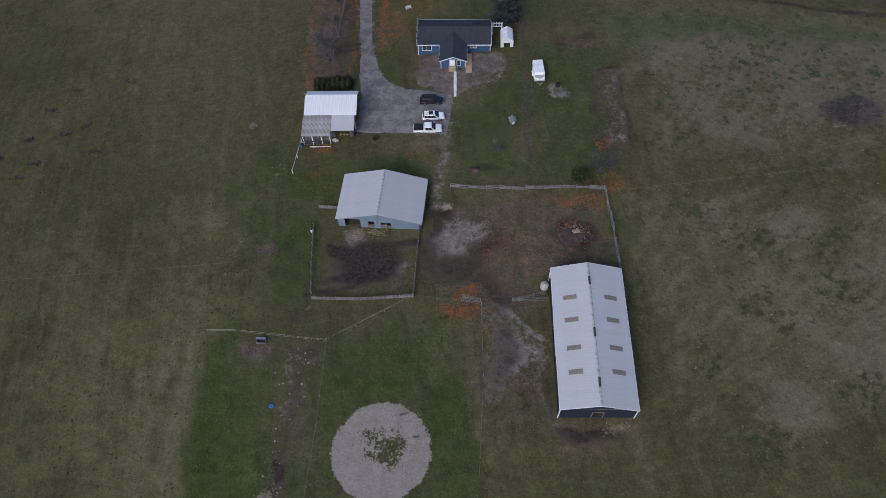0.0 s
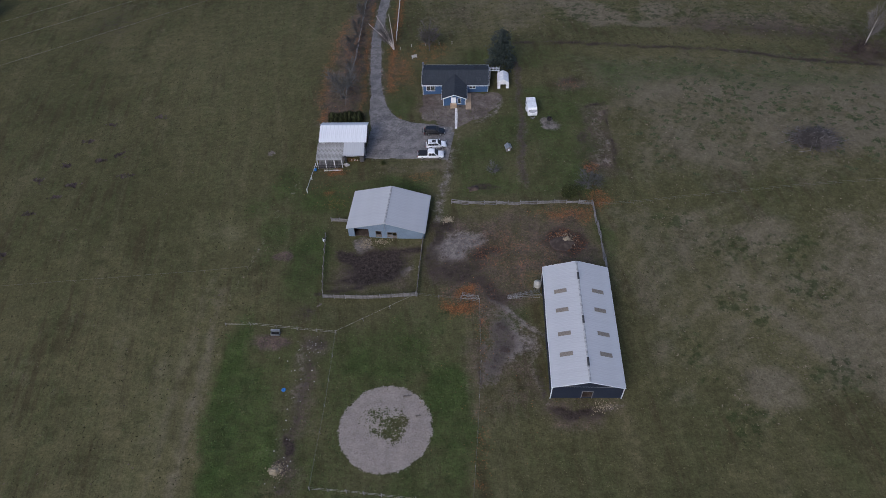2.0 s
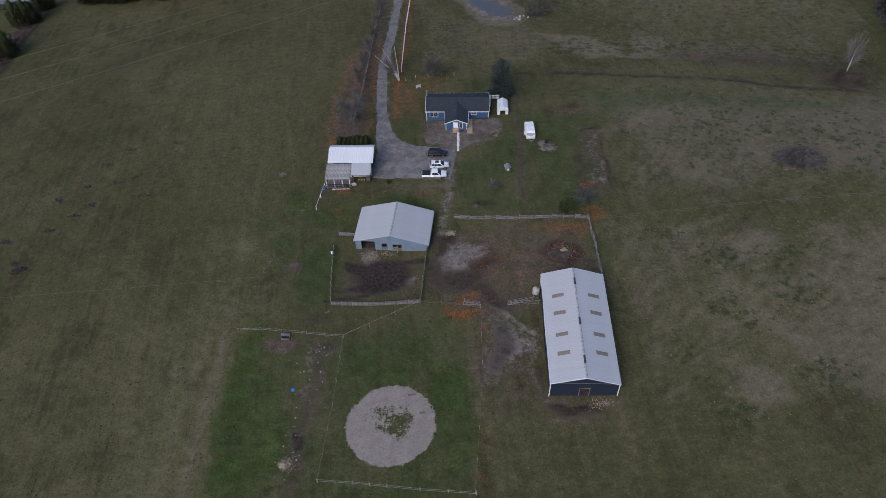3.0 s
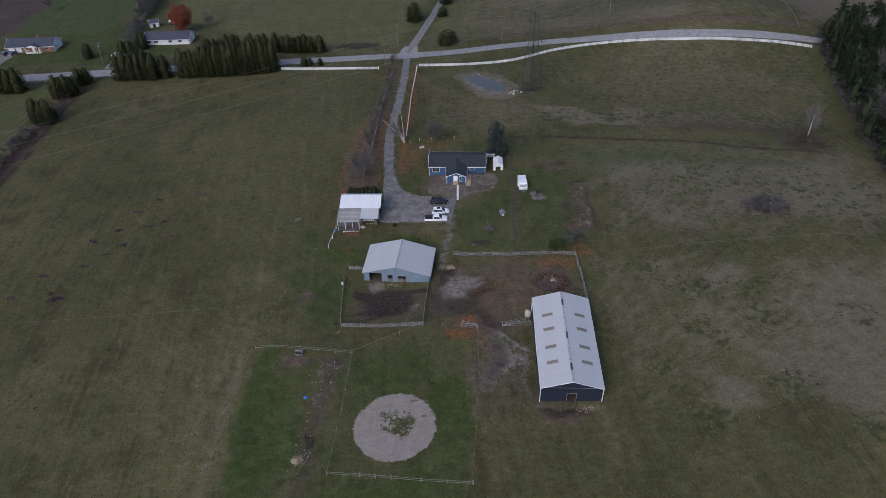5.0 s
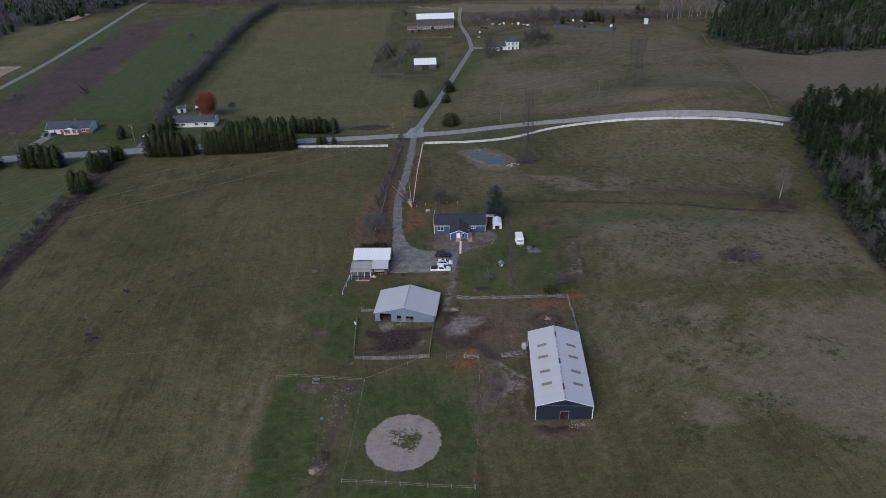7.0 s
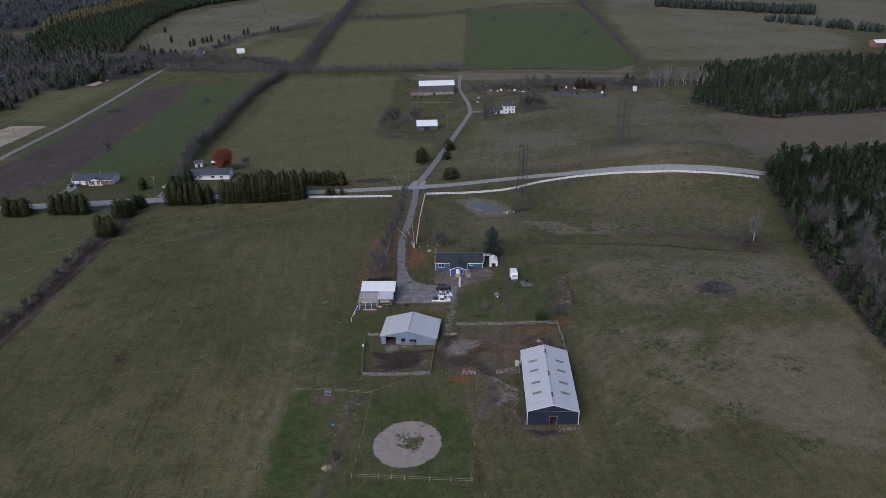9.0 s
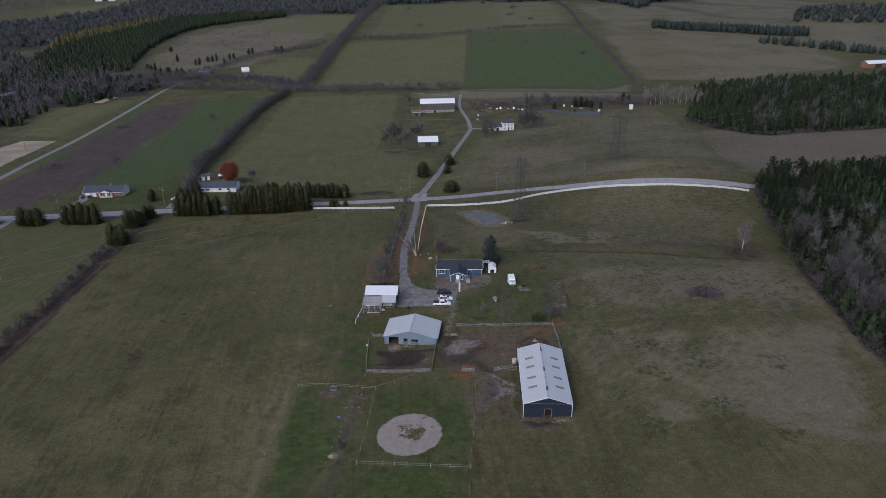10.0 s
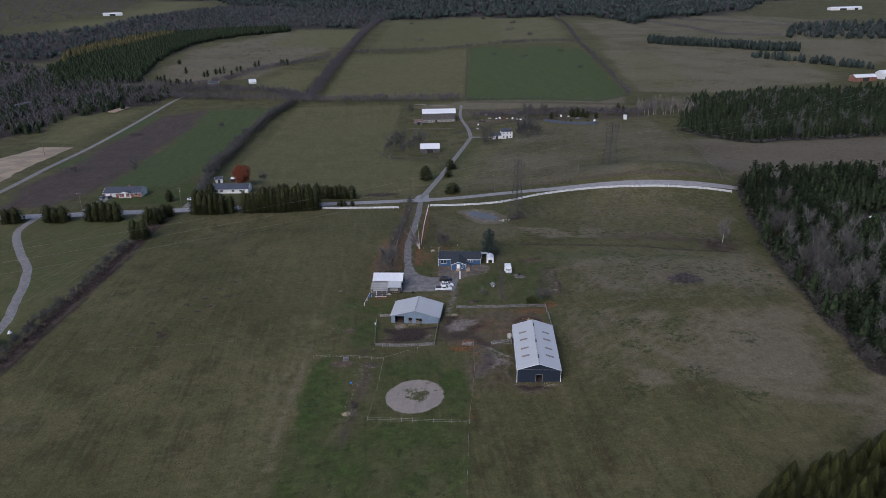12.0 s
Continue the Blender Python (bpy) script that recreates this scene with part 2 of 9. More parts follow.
M = {
    "land": land(),
    "road": gravel("road_surface", (0.215, 0.207, 0.209), (0.285, 0.272, 0.274)),
    "drive": gravel("drive_gravel", (0.125, 0.117, 0.113), (0.215, 0.195, 0.182)),
    "asphalt": cracked("cracked_asphalt", (0.132, 0.123, 0.118), (0.236, 0.218, 0.206)),
    "track": gravel("track_gravel", (0.165, 0.155, 0.148), (0.225, 0.212, 0.20)),
    "lane_grass": surface("worn_lane_grass", (0.085, 0.08, 0.05), (0.13, 0.12, 0.09), 0.95, big=0.3, fine=2),
    "mown": surface("flattened_pale_grass", (0.098, 0.100, 0.048), (0.076, 0.080, 0.036), 0.95, big=0.2, fine=2),
    "rust": surface("rusty_sheet", (0.15, 0.095, 0.085), (0.10, 0.07, 0.065), 0.8, big=0.6, fine=4),
    "navy_board": siding("dark_blue_boards", (0.055, 0.070, 0.105), 0.25, True),
    "concrete": surface("concrete", (0.50, 0.49, 0.47), (0.40, 0.39, 0.37)),
    "path": surface("pale_concrete_path", (0.66, 0.65, 0.63), (0.52, 0.51, 0.49)),
    "barn_roof": metal_roof("pale_steel_roof", (0.45, 0.455, 0.465), (0.425, 0.43, 0.44)),
    "shelter_roof": metal_roof("grey_steel_roof", (0.415, 0.42, 0.43), (0.39, 0.395, 0.405)),
    "white_roof": metal_roof("white_steel_roof", (0.68, 0.69, 0.71), (0.60, 0.61, 0.625)),
    "navy": siding("navy_steel_siding", (0.015, 0.021, 0.037), 0.23, True),
    "pale_blue": siding("pale_blue_steel_siding", (0.155, 0.205, 0.270), 0.23, True, 0.14),
    "house_blue": siding("blue_vinyl_siding", (0.040, 0.085, 0.175), 0.2, False),
    "white_siding": siding("white_siding", (0.66, 0.66, 0.66), 0.2, False),
    "brick": surface("red_brick_wall", (0.19, 0.085, 0.065), (0.25, 0.12, 0.09), 0.9, big=0.9, fine=9),
    "board": siding("weathered_barn_boards", (0.085, 0.080, 0.080), 0.3, True, 0.35),
    "stone": surface("fieldstone", (0.30, 0.29, 0.27), (0.20, 0.19, 0.18), 0.9, big=0.9, fine=3, strength=0.6),
    "dark_stone": surface("mossy_fieldstone", (0.12, 0.115, 0.11), (0.07, 0.068, 0.062), 0.95, big=0.9, fine=3, strength=0.6),
    "shingle": shingles("charcoal_shingles", (0.030, 0.035, 0.043), (0.040, 0.046, 0.056)),
    "slate": shingles("slate_blue_shingles", (0.055, 0.062, 0.085), (0.07, 0.078, 0.10)),
    "white": plain("white_paint", (0.74, 0.75, 0.77), 0.5),
    "cream": plain("cream_fabric", (0.42, 0.40, 0.36), 0.8),
    "skylight": surface("tan_fibreglass", (0.225, 0.195, 0.155), (0.17, 0.145, 0.12), 0.5, big=3, fine=20),
    "dark": plain("dark_opening", (0.022, 0.021, 0.022), 0.8),
    "black": plain("black_plastic", (0.018, 0.018, 0.020), 0.45),
    "rubber": plain("tyre_rubber", (0.022, 0.022, 0.022), 0.85),
    "chrome": plain("bright_metal", (0.55, 0.56, 0.58), 0.3, 0.9),
    "steel": surface("galvanised_steel", (0.34, 0.35, 0.36), (0.24, 0.245, 0.25), 0.45, 0.7),
    "white_car": plain("white_car_paint", (0.86, 0.87, 0.88), 0.25, 0.0, 0.6),
    "black_car": plain("black_car_paint", (0.014, 0.015, 0.018), 0.22, 0.0, 0.6),
    "grey_car": plain("grey_car_paint", (0.16, 0.19, 0.23), 0.25, 0.0, 0.6),
    "lamp_red": plain("red_lamp_lens", (0.35, 0.02, 0.02), 0.2),
    "lamp_clear": plain("clear_lamp_lens", (0.7, 0.7, 0.7), 0.15),
    "glass": glass_pane("window_glass"),
    "old_wood": surface("silver_weathered_wood", (0.20, 0.19, 0.186), (0.12, 0.113, 0.11), 0.9, big=1.5, fine=14, each=0.25),
    "new_wood": surface("pale_deck_wood", (0.42, 0.31, 0.21), (0.34, 0.25, 0.17), 0.8, big=1.5, fine=14, each=0.15),
    "pole": surface("brown_pole_wood", (0.12, 0.10, 0.085), (0.17, 0.15, 0.13), 0.9, big=1.5, fine=9),
    "bark": surface("grey_bark", (0.075, 0.066, 0.066), (0.12, 0.105, 0.105), 0.95, big=2, fine=8, strength=0.5),
    "twig": leafy("grey_twigs", (0.066, 0.060, 0.058), (0.104, 0.094, 0.092), 0.25),
    "briar": leafy("red_brown_briars", (0.046, 0.034, 0.031), (0.076, 0.057, 0.052), 0.25),
    "birch": surface("white_birch_bark", (0.58, 0.53, 0.50), (0.34, 0.30, 0.28), 0.85, big=2.5, fine=8),
    "spruce": leafy("blue_spruce_needles", (0.036, 0.048, 0.042), (0.066, 0.078, 0.070), 0.3),
    "cedar": leafy("cedar_foliage", (0.026, 0.030, 0.0125), (0.044, 0.047, 0.019), 0.28, 0.1),
    "pine": leafy("pine_needles", (0.013, 0.0205, 0.0105), (0.027, 0.036, 0.017), 0.22, 0.1),
    "olive_cedar": leafy("olive_cedar_foliage", (0.023, 0.026, 0.0065), (0.044, 0.046, 0.0105), 0.35),
    "bush": leafy("olive_bush_leaves", (0.040, 0.050, 0.015), (0.064, 0.066, 0.022)),
    "orange": leafy("rust_orange_leaves", (0.150, 0.046, 0.026), (0.205, 0.066, 0.033)),
    "larch": leafy("yellow_larch_needles", (0.056, 0.050, 0.019), (0.076, 0.066, 0.025)),
    "litter": leafy("fallen_leaves", (0.23, 0.10, 0.036), (0.15, 0.070, 0.03), 0.45),
    "weed": leafy("weed_leaves", (0.040, 0.051, 0.020), (0.062, 0.069, 0.030)),
    "grass_olive": leafy("coarse_olive_grass", (0.060, 0.060, 0.026), (0.088, 0.080, 0.040), 0.5, 0.1),
    "grass_green": leafy("lush_grass", (0.032, 0.052, 0.016), (0.055, 0.075, 0.025), 0.5, 0.1),
    "grass_dry": leafy("dry_grass", (0.105, 0.088, 0.060), (0.140, 0.115, 0.082), 0.3, 0.1),
    "straw": surface("straw", (0.30, 0.25, 0.17), (0.22, 0.175, 0.115), 0.95, big=1.2, fine=10, strength=0.6),
    "soil": surface("dark_manure", (0.045, 0.032, 0.026), (0.075, 0.055, 0.042), 0.95, big=0.9, fine=4, strength=0.8),
    "water": plain("pond_water", (0.075, 0.078, 0.082), 0.4, 0.0, 0.25),
    "blue": plain("blue_plastic", (0.03, 0.19, 0.55), 0.4),
    "red": plain("red_paint", (0.32, 0.045, 0.035), 0.5),
    "rubble": surface("pale_rubble", (0.40, 0.38, 0.36), (0.28, 0.265, 0.25)),
    # distant needles: bluer and paler, with air haze put into the base colour
    "hazy_pine": leafy("hazy_far_needles", (0.021, 0.031, 0.027), (0.034, 0.044, 0.038)),
    "lot_sand": surface("yellow_sand", (0.31, 0.24, 0.16), (0.22, 0.172, 0.12), 0.95, big=0.06, fine=0.9),
    "old_roof": surface("weathered_roof_sheet", (0.33, 0.32, 0.305), (0.22, 0.21, 0.195), 0.7, big=1.1, fine=5, each=0.12),
    "ridge": surface("stained_ridge_steel", (0.39, 0.395, 0.40), (0.26, 0.26, 0.262), 0.7, big=1.4, fine=6),
    "wire": plain("fence_wire", (0.16, 0.155, 0.15), 0.5, 0.5),
    "pale_twig": leafy("pale_birch_twigs", (0.150, 0.136, 0.130), (0.205, 0.188, 0.180), 0.2),
    "grey_twig": leafy("ash_grey_twigs", (0.072, 0.071, 0.067), (0.120, 0.116, 0.110), 0.2),
    # distant twigs: haze tinted into the colour, paler and mauver than near ones
    "hazy_twig": leafy("hazy_far_twigs", (0.078, 0.070, 0.078), (0.122, 0.110, 0.122), 0.2),
    "cable": plain("power_cable", (0.30, 0.30, 0.31), 0.5, 0.6),
    "lattice": plain("pylon_steel", (0.062, 0.060, 0.062), 0.6, 0.2),
}


# ---- building blocks ----
def box(bm, x0, x1, y0, y1, z0, z1, m=None):
    v = [bm.verts.new(p) for p in ((x0, y0, z0), (x1, y0, z0), (x1, y1, z0), (x0, y1, z0), (x0, y0, z1), (x1, y0, z1), (x1, y1, z1), (x0, y1, z1))]
    for a, b, c, d in ((3, 2, 1, 0), (4, 5, 6, 7), (0, 1, 5, 4), (1, 2, 6, 5), (2, 3, 7, 6), (3, 0, 4, 7)):
        bm.faces.new((v[a], v[b], v[c], v[d]))
    if m is not None:
        bmesh.ops.transform(bm, matrix=m, verts=v)
    return v


def prism(bm, outline, y0, y1):
    """A flat outline in x and z, drawn out along y."""
    a = [bm.verts.new((x, y0, z)) for x, z in outline]
    b = [bm.verts.new((x, y1, z)) for x, z in outline]
    k = len(outline)
    bm.faces.new(a)
    bm.faces.new(b[::-1])
    for i in range(k):
        bm.faces.new((a[i], b[i], b[(i + 1) % k], a[(i + 1) % k]))
    return a + b


def tube(bm, a, b, r0, r1=None, sides=6):
    """A tapered rod from a to b."""
    a, b = Vector(a), Vector(b)
    r1 = r0 if r1 is None else r1
    q = (b - a).to_track_quat("Z", "Y")
    rings = []
    for p, r in ((a, r0), (b, r1)):
        rings.append([bm.verts.new(p + q @ Vector((r * math.cos(t), r * math.sin(t), 0))) for t in (2 * math.pi * i / sides for i in range(sides))])
    for i in range(sides):
        j = (i + 1) % sides
        bm.faces.new((rings[0][i], rings[0][j], rings[1][j], rings[1][i]))
    bm.faces.new(rings[0][::-1])
    bm.faces.new(rings[1])


def mesh_of(name, bm, material):
    bmesh.ops.recalc_face_normals(bm, faces=bm.faces)
    me = bpy.data.meshes.new(name)
    bm.to_mesh(me)
    bm.free()
    me.materials.append(material)
    return me


def part(name, bm, material, parent, label=""):
    ob = new(name, mesh_of(name, bm, material))
    ob.parent = parent
    return tagged(ob, label)


def piece(name, me, parent, m=None):
    ob = new(name, me)
    ob.parent = parent
    if m is not None:
        ob.matrix_basis = m
    return ob


def thing(name, x, y, label, category, turn=0.0, z=None, group="", kind=""):
    ob = new(name)
    ob.matrix_basis = pose(x, y, gz(x, y) if z is None else z, 0, 0, turn)
    return tagged(ob, label, category, group, kind)


def tri_mesh(name, verts, tris, material, smooth=False):
    me = bpy.data.meshes.new(name)
    verts, tris = np.asarray(verts, np.float32), np.asarray(tris, np.int32)
    me.vertices.add(len(verts))
    me.vertices.foreach_set("co", verts.ravel())
    me.loops.add(tris.size)
    me.loops.foreach_set("vertex_index", tris.ravel())
    me.polygons.add(len(tris))
    me.polygons.foreach_set("loop_start", np.arange(0, tris.size, 3, dtype=np.int32))
    me.polygons.foreach_set("use_smooth", np.full(len(tris), smooth))
    me.update(calc_edges=True)
    me.materials.append(material)
    return me


def many(template, spots):
    """Copies of a template (verts, tris) at spots (x, y, z, size, height, turn), as one set of arrays."""
    v, t = template
    spots = np.asarray(spots, float)
    c, s = np.cos(spots[:, 5])[:, None], np.sin(spots[:, 5])[:, None]
    x = (v[None, :, 0] * c - v[None, :, 1] * s) * spots[:, 3:4] + spots[:, 0:1]
    y = (v[None, :, 0] * s + v[None, :, 1] * c) * spots[:, 3:4] + spots[:, 1:2]
    z = v[None, :, 2] * spots[:, 4:5] + spots[:, 2:3]
    tris = t[None] + (np.arange(len(spots)) * len(v))[:, None, None]
    return np.stack([x, y, z], -1).reshape(-1, 3), tris.reshape(-1, 3)


def merged(pairs):
    verts, tris, n = [], [], 0
    for v, t in pairs:
        verts.append(v)
        tris.append(t + n)
        n += len(v)
    return np.concatenate(verts), np.concatenate(tris)


def stuff(name, arrays, material, label, category):
    return tagged(new(name, tri_mesh(name, *arrays, material)), label, category, kind="stuff")


def inside(x, y, outline):
    hit = np.zeros(np.shape(x), bool)
    for (x0, y0), (x1, y1) in zip(outline, outline[1:] + outline[:1]):
        if y0 != y1:
            hit ^= ((y0 > y) != (y1 > y)) & (x < (x1 - x0) * (y - y0) / (y1 - y0) + x0)
    return hit


def depth(x, y, outline, closed=True):
    """Distance into an outline in metres (below zero outside), or the distance from a line, taken below zero."""
    d = np.full(np.shape(x), 1e9)
    ends = outline[1:] + outline[:1] if closed else outline[1:]
    for (x0, y0), (x1, y1) in zip(outline, ends):
        ex, ey = x1 - x0, y1 - y0
        k = np.clip(((x - x0) * ex + (y - y0) * ey) / (ex * ex + ey * ey + 1e-9), 0, 1)
        d = np.minimum(d, np.hypot(x - x0 - k * ex, y - y0 - k * ey))
    return np.where(inside(x, y, outline), d, -d) if closed else -d


def smooth_line(points, step):
    """A Catmull-Rom line through the points, sampled every few metres."""
    p = [Vector((*q, 0)) for q in points]
    p = [2 * p[0] - p[1], *p, 2 * p[-1] - p[-2]]
    out = []
    for i in range(1, len(p) - 2):
        n = max(1, round((p[i + 1] - p[i]).length / step))
        for k in range(n):
            t = k / n
            out.append(0.5 * (2 * p[i] + (p[i + 1] - p[i - 1]) * t + (2 * p[i - 1] - 5 * p[i] + 4 * p[i + 1] - p[i + 2]) * t * t + (3 * p[i] - p[i - 1] - 3 * p[i + 1] + p[i + 2]) * t ** 3))
    return [(q.x, q.y) for q in (*out, p[-2])]


def ribbon(name, points, width, material, label, category, lift=0.05, step=2.0, across=5, wobble=0.25, ends=None):
    """A road or path laid over the land, with an uneven edge."""
    line = np.array(smooth_line(points, step))
    way = np.gradient(line, axis=0)
    way /= np.hypot(way[:, 0], way[:, 1])[:, None]
    side = np.stack([-way[:, 1], way[:, 0]], -1)
    wide = np.full(len(line), width) if ends is None else np.linspace(*ends, len(line))
    verts = []
    for i, (p, s, w) in enumerate(zip(line, side, wide)):
        left, right = (w / 2 + wobble * (noise.noise((p[0] * 0.35, p[1] * 0.35, k)) + 0.6 * noise.noise((p[0] * 1.1, p[1] * 1.1, k))) for k in (3.0, 9.0))
        for k in range(across):
            q = p + s * (left - (left + right) * k / (across - 1))
            edge = -0.12 if k in (0, across - 1) else 0.0
            verts.append((q[0], q[1], gz(q[0], q[1]) + lift + edge * min(1, lift * 8)))
    tris = []
    for i in range(len(line) - 1):
        for k in range(across - 1):
            a = i * across + k
            tris += [(a, a + across, a + 1), (a + 1, a + across, a + across + 1)]
    return tagged(new(name, tri_mesh(name, verts, tris, material, True)), label, category, kind="structure")


# ---- ground ----
def axis(*spans):
    """Grid lines: (from, to, step) spans, then steps that grow towards the horizon."""
    out = [np.arange(a, b, s) for a, b, s in spans]
    far, grow = [spans[-1][1]], spans[-1][2]
    while far[-1] < 4800:
        far.append(far[-1] + grow)
        grow *= 1.09
    near, grow = [spans[0][0]], spans[0][2]
    while near[-1] > -4200:
        near.append(near[-1] - grow)
        grow *= 1.12
    return np.concatenate([near[:0:-1], *out, far])


gx = axis((-160, -48, 2.0), (-48, 48, 0.66), (48, 160, 1.8))
gy = axis((-40, -5, 1.6), (-5, 124, 0.66), (124, 240, 1.6), (240, 620, 5.0))
X, Y = np.meshgrid(gx, gy)
XY = np.stack([X, Y], -1)


# low wandering offsets, so that stains and worn ground get ragged shapes
DRIFT = [np.array([noise.noise((a * 0.16, b * 0.16, k)) + 0.5 * noise.noise((a * 0.45, b * 0.45, k)) for a, b in XY.reshape(-1, 2)]).reshape(X.shape) for k in (2.0, 7.0)]
XW, YW = X + 1.7 * DRIFT[0], Y + 1.7 * DRIFT[1]


def soft(d, width=1.2):
    return np.clip(0.5 + d / width, 0, 1)


def blob(cx, cy, rx, ry, top=1.0, edge=0.5):
    d = 1 - np.hypot((XW - cx) / rx, (YW - cy) / ry)
    return top * np.clip(0.5 + d / edge, 0, 1)


def area(outline, top=1.0, width=1.2):
    return top * soft(depth(XW, YW, outline), width)


def strip(points, half, top=1.0, width=1.0):
    return top * soft(half + depth(0.5 * (X + XW), 0.5 * (Y + YW), smooth_line(points, 4.0), False), width)


def most(*masks):
    return np.maximum.reduce(masks)


# outlines of the woods
EAST_WOOD = [(142, 199), (138.6, 181), (134, 162), (128.6, 138), (121.6, 106), (118.6, 88), (116.2, 66), (115.4, 44), (115, 30), (140, 4), (260, 60), (300, 220), (180, 225), (150, 212)]
NORTH_EAST_WOOD = [(178, 398), (184, 362), (196, 333), (207, 324), (232, 332), (262, 336), (310, 352), (460, 352), (520, 560), (432, 560), (330, 545), (222, 512), (205, 470)]
PLANTATION = [(-364, 707), (-395, 828), (-415, 952), (-423, 1068), (-403, 1152), (-374, 1207), (-300, 1290), (-320, 1340), (-420, 1320), (-505, 1235), (-530, 890), (-520, 800), (-450, 690)]
VALLEY = [(-345, 453), (-353, 521), (-336, 533), (-308, 566), (-290, 578), (-300, 640), (-340, 690), (-450, 690), (-520, 800), (-640, 860), (-620, 400), (-420, 360)]
BEHIND = [(-570, 870), (-590, 1100), (-540, 1260), (-420, 1340), (-300, 1355), (-165, 1345), (-155, 1455), (-125, 1560), (-140, 1800), (-640, 2070), (-742, 1661), (-737, 1420), (-770, 1280), (-830, 1180), (-900, 900)]
NORTH_WOOD = [(-127, 1550), (20, 1605), (163, 1450), (314, 1496), (360, 1366), (360, 1238), (418, 1389), (524, 1437), (683, 1554), (900, 1950), (1600, 2500), (-1500, 2600), (-780, 2400), (-640, 2090), (-140, 1800)]
EAST_LAWN = [(170, 155), (184, 161), (200, 158), (192, 140), (176, 140)]
WOODED = ((EAST_WOOD, 4), (NORTH_EAST_WOOD, 6), (PLANTATION, 10), (VALLEY, 10), (BEHIND, 20), (NORTH_WOOD, 25))
PLOUGH = [(-245, 240), (-262, 405), (-267, 518), (-232, 549), (-224, 485), (-214, 359), (-201, 264), (-214, 222), (-237, 217)]
GREEN = [(-201, 264), (-224, 485), (-232, 549), (-172, 557), (-167, 509), (-162, 369), (-156, 300), (-160, 262)]
FIELD_GREEN = [(40, 985), (198, 924), (180, 565), (146, 537), (20, 584)]
PADDOCK = [(-39.8, 45.2), (-39.6, -25), (4, -25), (4.7, 11), (7.4, 48), (-4.4, 50), (-19, 42.5)]
ring = 1 - np.hypot(X + 9.1, Y - 23.7) / 7.75
